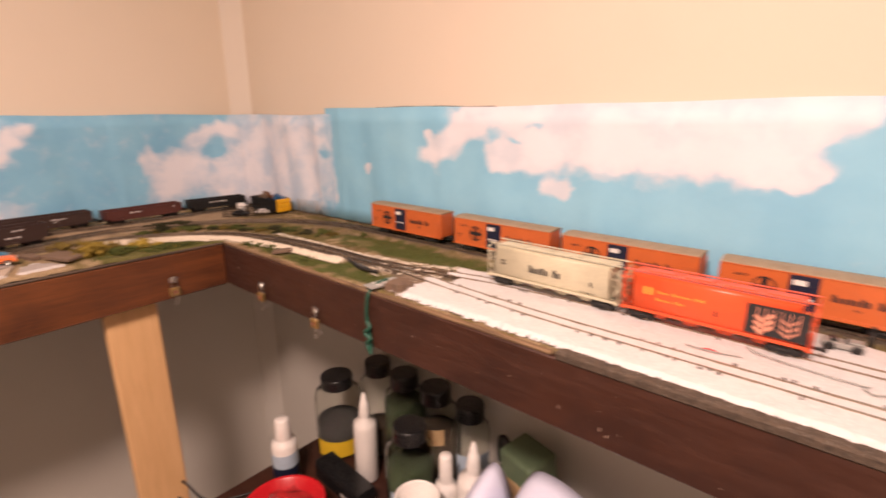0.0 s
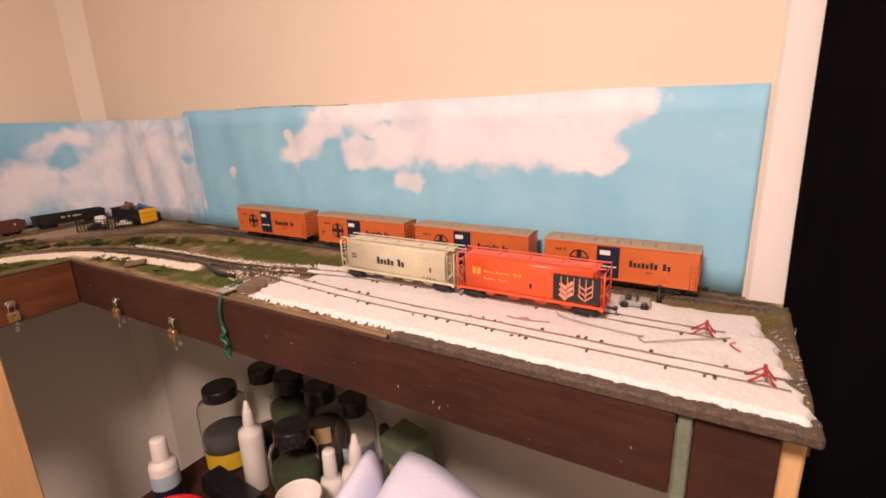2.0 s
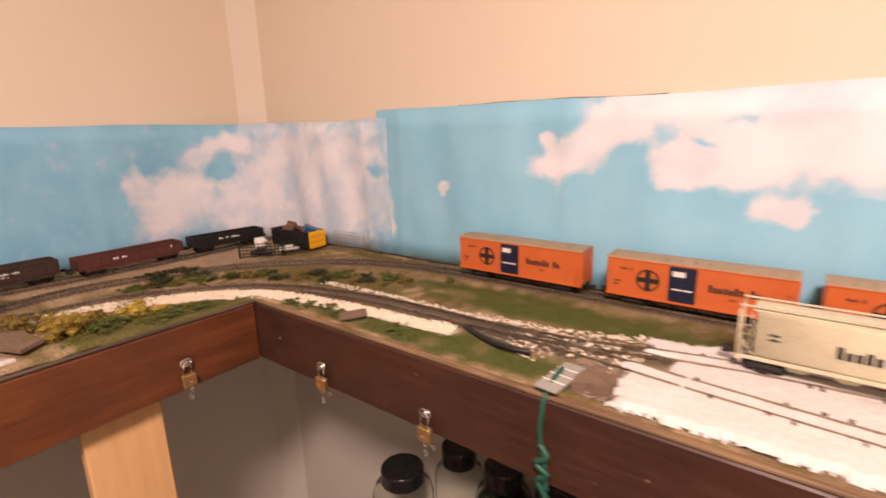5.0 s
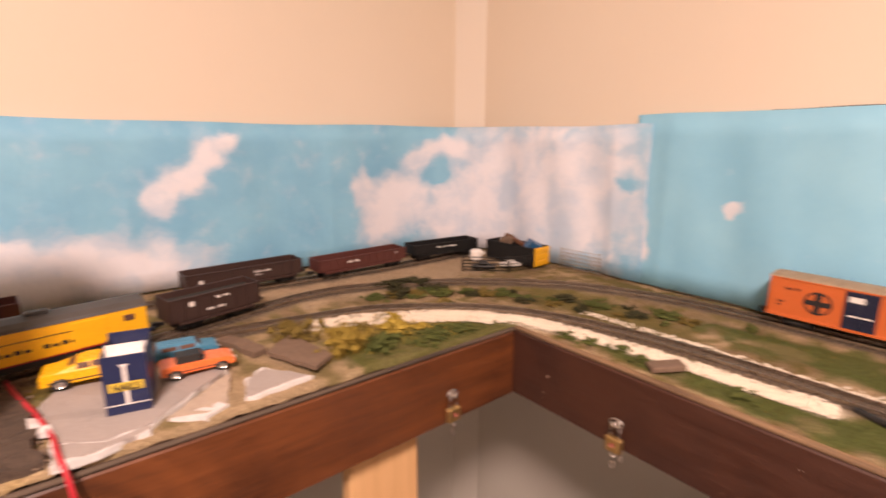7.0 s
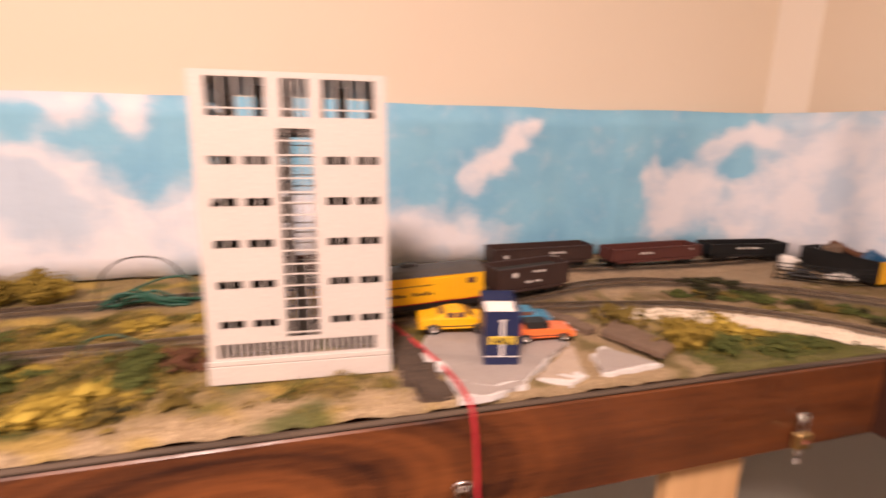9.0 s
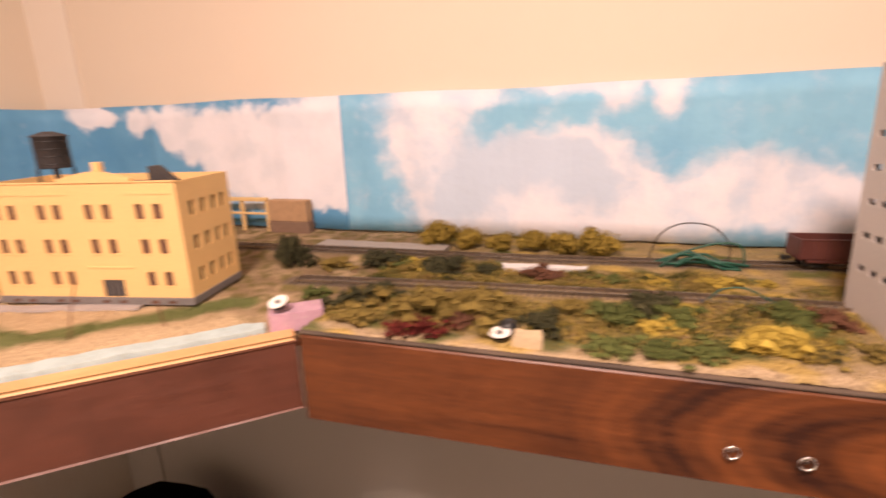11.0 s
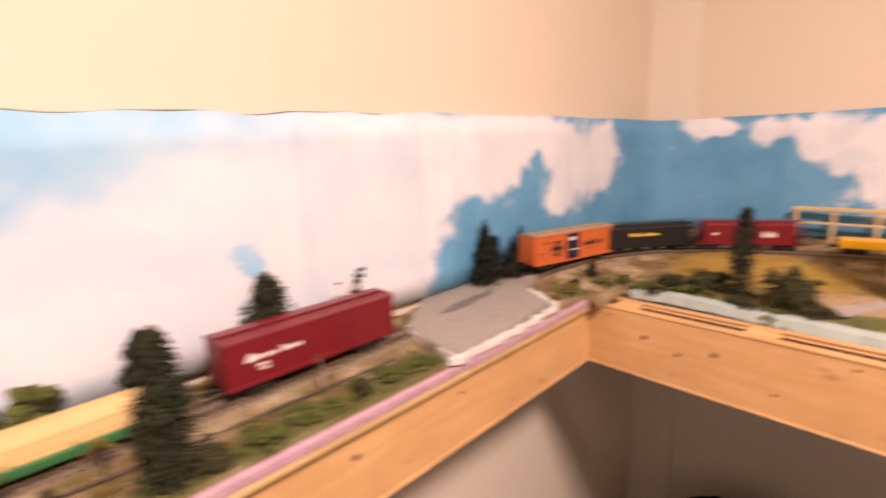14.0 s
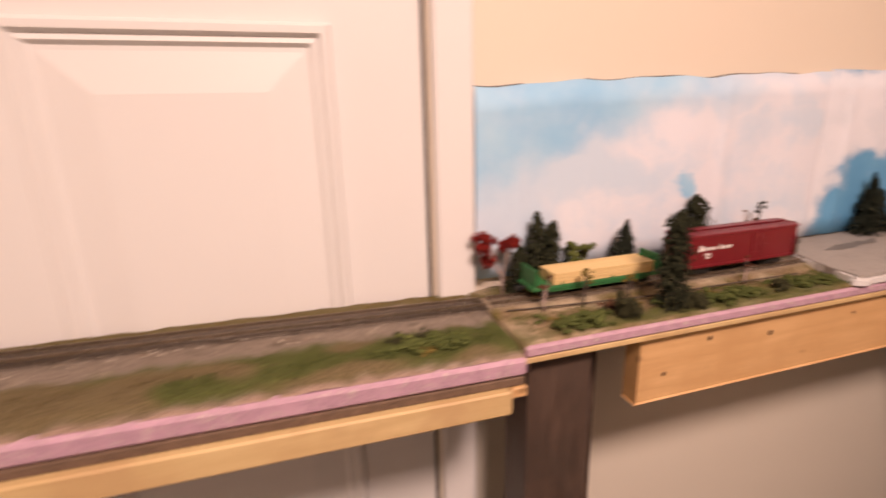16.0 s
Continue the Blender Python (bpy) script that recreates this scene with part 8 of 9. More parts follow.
KINDS = {}
for key, material in (("green", LEAFG), ("dark", LEAFD), ("olive", LEAFO), ("yellow", LEAFY), ("red", LEAFR), ("russet", LEAFB), ("mustard", LEAFM), ("wine", LEAFW)):
    KINDS[key] = [leaf_mesh("foliage", clump(5600, 0.021, 10 * i + len(key), lumps=38), material) for i in (1, 2, 3)]
    KINDS[key + "_low"] = [leaf_mesh("foliage", clump(1600, 0.036, 10 * i + len(key) + 5, lumps=20), material) for i in (1, 2, 3)]
KINDS["puff"] = KINDS["puff_low"] = [leaf_mesh("foliage", clump(4600, 0.027, 80 + i, lumps=30, spread=0.25), LEAFM) for i in (1, 2, 3)]
KINDS["round"] = KINDS["round_low"] = [leaf_mesh("foliage", clump(4200, 0.030, 70 + i, lumps=26, spread=0.22), LEAFD) for i in (1, 2, 3)]
WORDS = {"puff": "puffy mustard olive foam bush", "round": "round dark green foam bush", "green": "mid-green foam bush", "dark": "dark green foam bush", "olive": "olive brown foam bush", "yellow": "yellow-green foam bush", "red": "red foam bush", "russet": "russet foam bush", "mustard": "mustard yellow foam bush", "wine": "wine red foam bush"}


def bush(key, x, y, r, h=None, where="in the model scenery", z=None):
    h = h or r * 1.2
    ob = new("bush", KINDS[key if r > 0.0175 else key + "_low"][int(abs(x * 977 + y * 1303)) % 3])
    ob.matrix_basis = pose(x, y, (ZT - 0.001 + rise(x, y)) if z is None else z, 0, 0, (x * 7919 + y * 3571) % 1 * 360) @ Matrix.Diagonal((r, r, h, 1))
    return tagged(ob, WORDS[key] + " " + where, "bush", "foam bushes")


# along the inner corner
for key, x, y, r, h in (("olive", -0.968, 0.178, 0.024, 0.022), ("mustard", -0.914, 0.200, 0.027, 0.027), ("green", -0.902, 0.230, 0.020, 0.014), ("yellow", -0.934, 0.278, 0.019, 0.012), ("green", -0.898, 0.300, 0.019, 0.009), ("green", -0.900, 0.336, 0.018, 0.008), ("green", -0.914, 0.257, 0.014, 0.011), ("yellow", -0.945, 0.270, 0.012, 0.010), ("yellow", -0.928, 0.300, 0.012, 0.008),
                        ("green", -0.905, 0.312, 0.010, 0.008), ("green", -0.898, 0.235, 0.010, 0.006), ("olive", -0.955, 0.245, 0.012, 0.010), ("green", -0.892, 0.275, 0.010, 0.006), ("yellow", -0.965, 0.292, 0.010, 0.008)):
    bush(key, x, y, r, h, "beside the pale ballast")
# between the two curves
for i in range(34):
    t = i / 33
    p = Vector((-1.065, 0.325)).lerp(Vector((-0.98, 0.445)), min(1, t * 2)) if t < 0.5 else Vector((-0.98, 0.445)).lerp(Vector((-0.76, 0.555)), t * 2 - 1)
    x, y = p.x + 0.014 * math.sin(i * 2.3), p.y + 0.014 * math.sin(i * 3.7 + 1)
    if track_dist(x, y) > 0.021:
        bush(("dark", "green", "green", "olive", "dark")[i % 5], x, y, 0.015 + 0.006 * math.sin(i * 1.9), 0.005 + 0.004 * math.sin(i * 2.7) ** 2, "between the curving tracks")
bush("dark", -1.068, 0.362, 0.022, 0.010, "between the curving tracks")
bush("dark", -1.060, 0.392, 0.022, 0.009, "between the curving tracks")
bush("green", -0.700, 0.580, 0.009, 0.010, "beside the wall track")
for x, y in ((-0.735, 0.418), (-0.76, 0.423), (-0.79, 0.415), (-0.65, 0.42), (-0.815, 0.412)):
    bush("green", x, y, 0.014, 0.006, "on the grassy verge")
# the long west stretch
WB = [("puff", -1.185, -0.625, 0.036, 0.036), ("puff", -1.185, -0.575, 0.032, 0.030), ("puff", -1.187, -0.530, 0.028, 0.024), ("puff", -1.185, -0.485, 0.030, 0.027), ("puff", -1.182, -0.44, 0.032, 0.030), ("puff", -1.18, -0.395, 0.036, 0.037),
      ("dark", -1.066, -0.577, 0.026, 0.018), ("russet", -1.066, -0.458, 0.026, 0.013), ("dark", -1.079, -0.665, 0.030, 0.020), ("green", -1.06, -0.38, 0.016, 0.010), ("dark", -1.07, -0.52, 0.018, 0.012), ("olive", -1.055, -0.62, 0.02, 0.014),
      ("dark", -0.958, -0.625, 0.024, 0.018), ("olive", -0.930, -0.562, 0.036, 0.026), ("olive", -0.945, -0.505, 0.032, 0.024), ("russet", -0.912, -0.520, 0.018, 0.012), ("yellow", -0.908, -0.271, 0.024, 0.018), ("yellow", -0.931, -0.342, 0.018, 0.010), ("green", -0.893, -0.385, 0.022, 0.009), ("green", -0.893, -0.345, 0.022, 0.008), ("green", -0.895, -0.315, 0.018, 0.008), ("dark", -1.048, -0.583, 0.024, 0.016), ("wine", -0.886, -0.553, 0.020, 0.014), ("wine", -0.888, -0.530, 0.014, 0.010),
      ("dark", -0.916, -0.440, 0.018, 0.016), ("green", -0.956, -0.378, 0.026, 0.016), ("dark", -0.976, -0.345, 0.026, 0.018), ("green", -0.955, -0.330, 0.022, 0.018),
      ("olive", -0.960, -0.415, 0.024, 0.016), ("yellow", -0.920, -0.262, 0.018, 0.012), ("green", -0.940, -0.236, 0.018, 0.014), ("russet", -0.966, -0.203, 0.016, 0.014), 
      
      ("dark", -0.905, -0.235, 0.012, 0.008), ("olive", -0.90, -0.615, 0.02, 0.012),
      ("olive", -1.05, -0.72, 0.02, 0.016), ("dark", -1.07, -0.80, 0.022, 0.02), ("green", -0.955, -0.69, 0.016, 0.012), ("dark", -0.93, -0.655, 0.014, 0.014), ("olive", -1.06, -0.29, 0.016, 0.006), ("yellow", -1.07, -0.33, 0.016, 0.006)]
for key, x, y, r, h in WB:
    bush(key, x, y, r * 1.2, h, "along the west stretch")
rnd = random.Random(77)
for _ in range(26):
    x, y = rnd.uniform(-1.095, -0.90), rnd.uniform(-0.655, -0.2)
    if track_dist(x, y) > 0.022:
        s = rnd.uniform(0.012, 0.026)
        bush(rnd.choice(("olive", "olive", "olive", "yellow", "yellow", "green", "green", "dark")), x, y, s, s * rnd.uniform(0.3, 0.6), "along the west stretch")
# around the factory corner
for key, x, y, r, h in (("dark", -1.045, -0.785, 0.022, 0.044), ("dark", -1.05, -0.76, 0.014, 0.02), ("dark", -0.806, -1.200, 0.030, 0.022), ("dark", -0.800, -1.245, 0.024, 0.018), ("green", -0.785, -1.270, 0.022, 0.012), ("round", -0.786, -1.112, 0.042, 0.045), ("dark", -0.775, -1.09, 0.018, 0.016), ("green", -0.790, -1.22, 0.018, 0.012),
                        ("dark", -0.770, -1.16, 0.018, 0.014), ("green", -0.765, -1.13, 0.018, 0.010), ("dark", -0.768, -1.255, 0.014, 0.016), ("olive", -0.83, -1.22, 0.014, 0.008), ("dark", -0.875, -1.15, 0.008, 0.006), ("dark", -0.90, -1.10, 0.008, 0.006),
                        ("dark", -0.93, -1.2, 0.008, 0.006), ("olive", -0.72, -1.345, 0.016, 0.008), ("green", -0.695, -1.335, 0.016, 0.008), ("green", -0.76, -1.32, 0.016, 0.010), ("dark", -0.735, -1.35, 0.012, 0.010), ("olive", -0.67, -1.34, 0.014, 0.008), ("green", -0.78, -1.30, 0.014, 0.012)):
    bush(key, x, y, r, h, "near the factory corner")
# the siding
for key, x, y, r, h in (("round", -0.153, -1.321, 0.021, 0.024), ("round", -0.230, -1.318, 0.021, 0.020), ("round", -0.349, -1.322, 0.015, 0.013), ("green", -0.265, -1.322, 0.019, 0.012), ("green", -0.300, -1.324, 0.018, 0.010), ("green", -0.385, -1.328, 0.020, 0.012), ("green", -0.415, -1.326, 0.018, 0.010), ("green", -0.085, -1.326, 0.020, 0.010), ("green", -0.115, -1.322, 0.018, 0.012), ("russet", -0.150, -1.345, 0.010, 0.010), ("dark", -0.138, -1.338, 0.008, 0.006), ("green", -0.375, -1.332, 0.012, 0.006),
                        ("green", -0.400, -1.330, 0.012, 0.008), ("green", -0.325, -1.330, 0.012, 0.006), ("green", -0.295, -1.335, 0.012, 0.006), ("olive", -0.27, -1.335, 0.010, 0.006), ("green", -0.20, -1.335, 0.012, 0.008), ("olive", -0.175, -1.34, 0.010, 0.006),
                        ("green", -0.105, -1.330, 0.014, 0.006), ("olive", -0.085, -1.335, 0.012, 0.005), ("green", -0.125, -1.330, 0.012, 0.007), ("green", -0.36, -1.345, 0.010, 0.005), ("olive", -0.165, -1.425, 0.015, 0.026), ("green", -0.185, -1.425, 0.014, 0.022),
                        ("dark", -0.10, -1.43, 0.016, 0.014), ("dark", -0.13, -1.44, 0.014, 0.012), ("olive", -0.09, -1.405, 0.010, 0.016), ("dark", -0.215, -1.435, 0.016, 0.012), ("dark", -0.08, -1.44, 0.012, 0.012), ("olive", -0.27, -1.44, 0.014, 0.010)):
    bush(key, x - 0.014, y - 0.011 if y > -1.36 else y, r, h, "on the siding shelf")


# trees
def fir(h, r, n, seed, power=1.0, leaf=0.0035, base=0.12, tiers=0.28):
    """A fir of many drooping scraps round a bare stem; power shapes the crown from spire to column."""
    rnd = random.Random(seed)
    v, f = [], []
    for _ in range(n):
        t = rnd.random() ** 0.8
        z = h * (base + (1 - base) * t)
        a = rnd.uniform(0, 2 * math.pi)
        lump = 1 + tiers * math.sin(t * 34 + seed) + 0.85 * noise.noise((math.cos(a) * 1.3 + seed, math.sin(a) * 1.3, t * (5 + h * 40)))
        rr = r * ((1 - t) ** power) * rnd.uniform(0.35, 1.1) * lump
        sway = 0.35 * r * noise.noise((seed, t * 3.1, 2.0)) * t
        p = Vector((rr * math.cos(a) + sway, rr * math.sin(a), z - 0.25 * rr + rnd.uniform(-1, 1) * leaf * 1.2))
        o = Vector((math.cos(a), math.sin(a), -0.35)).normalized()
        t2 = Vector((-math.sin(a), math.cos(a), rnd.uniform(-0.4, 0.4)))
        s = leaf * rnd.uniform(0.7, 1.5)
        k = len(v)
        v += [tuple(p - t2 * s * 0.5), tuple(p + o * s), tuple(p + t2 * s * 0.5), tuple(p - o * s * 0.5 + Vector((0, 0, s * 0.4)))]
        f += [(k, k + 1, k + 2), (k, k + 2, k + 3)]
    return v, f


def tree(label, x, y, h, r, kind="fir", seed=1, material=LEAFK, n=900, lean=(0, 0), leaf=0.0034, z=None):
    t = thing("tree", label, "tree", pose(x, y, (ZT + rise(x, y) - 0.001) if z is None else z, lean[0], lean[1], 0), group="model trees")
    part("trunk", merge(rod((0, 0, 0), (0, 0, h * 0.45), max(0.0009, h * 0.016), 7), rod((0, 0, h * 0.45), (0, 0, h * 0.97), max(0.0006, h * 0.009), 6)), BARK, t)
    if kind == "fir":
        vf = fir(h, r, int(n * 1.8), seed, 0.85, leaf * 0.72, 0.06, 0.16)
    elif kind == "cone":
        vf = fir(h, r, int(n * 1.8), seed, 0.38, leaf * 0.68, 0.05, 0.14)
    elif kind == "column":
        vf = fir(h, r, int(n * 1.8), seed, 0.24, leaf * 0.66, 0.05, 0.10)
    else:
        vf = clump(n, 0.085, seed, (r, r, h * 0.75), 7)
        vf = ([(a, b_, c + h * 0.25) for a, b_, c in vf[0]], vf[1])
    part("crown", leaf_mesh("crown", vf, material), material, t)
    return t


tree("tall slim blackish fir against the blue sky sheet", -0.648, -1.436, 0.094, 0.021, seed=2, n=1700)
tree("blackish fir standing by the grey road", -0.674, -1.440, 0.070, 0.014, "column", 3)
tree("small blackish fir by the road", -0.698, -1.428, 0.060, 0.017, "fir", 4)
tree("ragged blackish fir behind the grey road", -0.662, -1.447, 0.064, 0.013, "column", 5)
tree("slim blackish fir behind the orange boxcar", -0.738, -1.440, 0.072, 0.009, "fir", 6)
tree("slim dark cypress before the ochre field", -0.796, -1.166, 0.108, 0.0150, "column", 7, n=1500)
tree("tall dark shaggy cypress beside the siding", -0.222, -1.338, 0.098, 0.0150, "column", 8, LEAFT, n=2200)
tree("dark broad fir behind the maroon boxcar", -0.341, -1.438, 0.090, 0.027, "cone", 9, LEAFT, n=1900)
tree("dark pointed fir behind the lumber", -0.235, -1.430, 0.068, 0.023, "fir", 10, n=1300)
tree("slim dark fir near the door", -0.121, -1.434, 0.088, 0.013, "cone", 12, LEAFT, n=1100)
tree("ragged dark fir near the door", -0.143, -1.438, 0.076, 0.0125, "column", 13, LEAFT, n=1100)
tree("thin dark tree beside the green flat car", -0.098, -1.428, 0.052, 0.011, "column", 14, LEAFT)
tree("small fir at the orange car", -0.790, -1.352, 0.022, 0.009, "fir", 15, LEAFT, 400)


def branchy(label, x, y, h, material, seed, spread=0.02, puffs=7, bark=BARKP, puff=0.008):
    """A wiry tree with a few foam puffs."""
    rnd = random.Random(seed)
    t = thing("tree", label, "tree", pose(x, y, ZT - 0.0005 + rise(x, y)), group="model trees")
    tr = rod((0, 0, 0), (0.001, 0, h * 0.4), 0.0012, 6)
    v, f = [], []
    for k in range(puffs):
        a = rnd.uniform(0, 6.28)
        tip = Vector((spread * math.cos(a) * rnd.uniform(0.3, 1), spread * math.sin(a) * 0.6 * rnd.uniform(0.3, 1), h * rnd.uniform(0.6, 1.0)))
        merge(tr, tube([(0.0005, 0, h * 0.3), tip * 0.6 + Vector((0, 0, h * 0.15)), tip], 0.0005, 5, 3))
        vv, ff = clump(130, 0.16, seed * 31 + k, (puff, puff, puff), 3)
        o = len(v)
        v += [(p[0] + tip.x, p[1] + tip.y, p[2] + tip.z - puff * 0.5) for p in vv]
        f += [tuple(i + o for i in q) for q in ff]
    part("trunk", tr, bark, t)
    part("crown", leaf_mesh("crown", (v, f), material), material, t)


rt = thing("tree", "wiry pale-stemmed tree with red autumn foliage by the door", "tree", pose(-0.080, -1.432, ZT - 0.0125), group="model trees")
tr = rod((0, 0, 0), (0.001, 0, 0.026), 0.0012, 6)
v, f = [], []
for k, (dx, dz, r_) in enumerate(((0.019, 0.064, 0.013), (0.024, 0.056, 0.011), (0.018, 0.040, 0.012), (-0.006, 0.056, 0.010), (-0.013, 0.062, 0.012))):
    tip = Vector((dx, 0.004 * math.sin(k * 2.1), dz))
    merge(tr, tube([(0.0005, 0, 0.022), (dx * 0.45, 0, 0.022 + (dz - 0.022) * 0.6), tip], 0.0006, 5, 3))
    vv, ff = clump(520, 0.09, 400 + k, (r_, r_, r_ * 1.15), 9)
    o = len(v)
    v += [(p[0] + tip.x, p[1] + tip.y, p[2] + tip.z - r_ * 0.5) for p in vv]
    f += [tuple(i + o for i in q) for q in ff]
part("trunk", tr, BARKP, rt)
part("crown", leaf_mesh("crown", (v, f), LEAFR), LEAFR, rt)
branchy("thin wiry tree with sparse green tufts", -0.195, -1.368, 0.036, LEAFO, 23, 0.006, 5, BARK, 0.004)
branchy("thin wiry tree with sparse green tufts", -0.142, -1.370, 0.040, LEAFO, 24, 0.006, 6, BARK, 0.004)
branchy("wiry bare pinkish shrub behind the boxcar", -0.418, -1.428, 0.066, LEAFB, 25, 0.014, 5, BARKP, 0.003)
branchy("thin dark leaning tree behind the boxcar", -0.438, -1.430, 0.076, LEAFT, 26, 0.006, 5, BARK, 0.006)
branchy("dark olive wiry tree behind the lumber", -0.176, -1.430, 0.052, LEAFG, 27, 0.018, 11, BARK, 0.009)
branchy("reddish wiry bush before the boxcar", -0.345, -1.362, 0.034, LEAFB, 28, 0.008, 4, BARKP, 0.003)
branchy("reddish wiry bush by the flat car", -0.098, -1.372, 0.036, LEAFB, 29, 0.008, 5, BARKP, 0.004)


def tufts(name, label, material, spots, h, seed):
    """Static grass: thin upright blades."""
    rnd = random.Random(seed)
    v, f = [], []
    for x, y, z in spots:
        if noise.noise((x * 30, y * 30, 7)) > 0.26:
            continue
        for _ in range(3):
            a = rnd.uniform(0, 6.28)
            dx, dy = math.cos(a), math.sin(a)
            hh = h * rnd.uniform(0.5, 1.4)
            lx, ly = rnd.gauss(0, 0.5) * hh, rnd.gauss(0, 0.5) * hh
            ox, oy = rnd.uniform(-0.0015, 0.0015), rnd.uniform(-0.0015, 0.0015)
            k = len(v)
            v += [(x + ox - dx * 0.00035, y + oy - dy * 0.00035, z), (x + ox + dx * 0.00035, y + oy + dy * 0.00035, z), (x + ox + lx, y + oy + ly, z + hh)]
            f.append((k, k + 1, k + 2))
    return tagged(new(name, leaf_mesh(name, (v, f), material)), label, "grass", kind="stuff")


def sown(count, seed, test, zone):
    rnd = random.Random(seed)
    out = []
    x0, x1, y0, y1 = zone
    for _ in range(count):
        x, y = rnd.uniform(x0, x1), rnd.uniform(y0, y1)
        if inside(x, y) and track_dist(x, y) > 0.017 and test(x, y) > rnd.random():
            out.append((x, y, ZT + rise(x, y) - 0.0004))
    return out


tufts("static_grass", "short green static grass on the yard verges", LEAFG, sown(5200, 1, lambda x, y: blob(x, y, -0.55, 0.555, 0.22, 0.042), (-0.80, -0.32, 0.49, 0.60)) + sown(3600, 2, lambda x, y: blob(x, y, -0.60, 0.425, 0.17, 0.026), (-0.78, -0.44, 0.40, 0.45)), 0.0016, 1)
tufts("static_grass", "olive static grass round the curve and the wall", LEAFO, sown(5200, 3, lambda x, y: 0.5 + noise.noise((x * 40, y * 40, 2)), (-1.08, -0.62, 0.40, 0.65)) + sown(900, 4, lambda x, y: 0.6, (0.06, 0.15, 0.58, 0.65)), 0.0018, 2)
tufts("static_grass", "yellow and olive wild grass along the west stretch", LEAFO, sown(9000, 5, lambda x, y: 0.35 + noise.noise((x * 30, y * 30, 5)), (-1.2, -0.87, -0.66, 0.0)), 0.0026, 3)
tufts("static_grass", "yellow flowering grass along the west stretch", LEAFY, sown(5200, 6, lambda x, y: 0.1 + 1.3 * noise.noise((x * 34, y * 24, 12)), (-1.1, -0.87, -0.66, 0.0)) + sown(1500, 7, lambda x, y: 0.6, (-0.98, -0.89, 0.20, 0.35)), 0.0028, 4)
tufts("static_grass", "green grass along the west stretch and the lawn", LEAFG, sown(5200, 8, lambda x, y: 0.1 + 1.2 * noise.noise((x * 35, y * 22, 17)), (-1.1, -0.87, -0.66, 0.0)) + sown(7000, 9, lambda x, y: lawn(x, y), (-0.94, -0.74, -1.08, -0.74)) + sown(2600, 11, lambda x, y: 0.7, (-0.92, -0.88, 0.19, 0.38)), 0.0020, 5)
tufts("static_grass", "ochre field grass beyond the factory", LEAFY, sown(6000, 10, lambda x, y: blob(x, y, -0.93, -1.17, 0.11, 0.13), (-1.05, -0.78, -1.33, -1.02)), 0.0022, 6)
tufts("static_grass", "mixed grass on the siding shelf", LEAFG, sown(5200, 12, lambda x, y: 0.45 + noise.noise((x * 40, y * 40, 8)), (-0.72, -0.05, -1.372, -1.314)) + sown(2600, 13, lambda x, y: 0.5, (-0.42, -0.05, -1.455, -1.40)), 0.0020, 7)

# wild growth of the west stretch: fibres and crumbs of mixed colours in patches
def growth_mat(name):
    m, nt, ns, ln, p = node_mat(name)
    v = obj_coord(nt)
    geo = ns.new("ShaderNodeNewGeometry")
    f = math_node(nt, "ADD", math_node(nt, "MULTIPLY", noise_tex(nt, v, 26, 3, 0.55), 1.35), math_node(nt, "MULTIPLY", geo.outputs["Random Per Island"], 0.42))
    col = ramp(nt, math_node(nt, "SUBTRACT", f, 0.40), [(0.12, (0.030, 0.036, 0.014)), (0.28, (0.075, 0.085, 0.024)), (0.42, (0.14, 0.115, 0.034)), (0.54, (0.23, 0.17, 0.055)), (0.64, (0.45, 0.33, 0.07)), (0.72, (0.30, 0.20, 0.09)), (0.86, (0.11, 0.105, 0.032))])
    ln.new(col, p.inputs["Base Color"])
    p.inputs["Roughness"].default_value = 0.95
    p.inputs["Specular IOR Level"].default_value = 0.1
    return m


def growth(name, label, count, zone, seed):
    """Tangled fibres and crumbs, taller in the middle of each patch."""
    rnd = random.Random(seed)
    v, f = [], []
    x0, x1, y0, y1 = zone
    for _ in range(count):
        x, y = rnd.uniform(x0, x1), rnd.uniform(y0, y1)
        if not inside(x, y) or track_dist(x, y) < 0.019:
            continue
        thick = 0.5 + noise.noise((x * 24, y * 16, 41)) + 0.5 * noise.noise((x * 70, y * 60, 42)) - 1.0 * sstep(-0.905, -0.882, x)
        if y > -0.22:
            thick -= 0.35
        if thick < rnd.random() * 0.8:
            continue
        z = ZT + rise(x, y) + rnd.random() * 0.011 * min(1.0, max(0.0, thick - 0.25))
        a, lean = rnd.uniform(0, 6.283), rnd.uniform(0.2, 1.3)
        h = rnd.uniform(0.0010, 0.0026)
        dx, dy = math.cos(a), math.sin(a)
        w = rnd.uniform(0.00025, 0.00065)
        k = len(v)
        v += [(x - dy * w, y + dx * w, z), (x + dy * w, y - dx * w, z), (x + dx * h * lean + dy * w * 0.6, y + dy * h * lean - dx * w * 0.6, z + h), (x + dx * h * lean - dy * w * 0.6, y + dy * h * lean + dx * w * 0.6, z + h * 0.9)]
        f.append((k, k + 1, k + 2, k + 3))
    return tagged(new(name, leaf_mesh(name, (v, f), growth_mat(name + "_fibre"))), label, "undergrowth", kind="stuff")


growth("undergrowth", "matted olive, yellow and dark green growth along the west stretch", 140000, (-1.105, -0.872, -0.66, -0.05), 51)
growth("undergrowth", "matted olive and yellow growth in the inner corner", 26000, (-0.99, -0.875, 0.165, 0.385), 52)

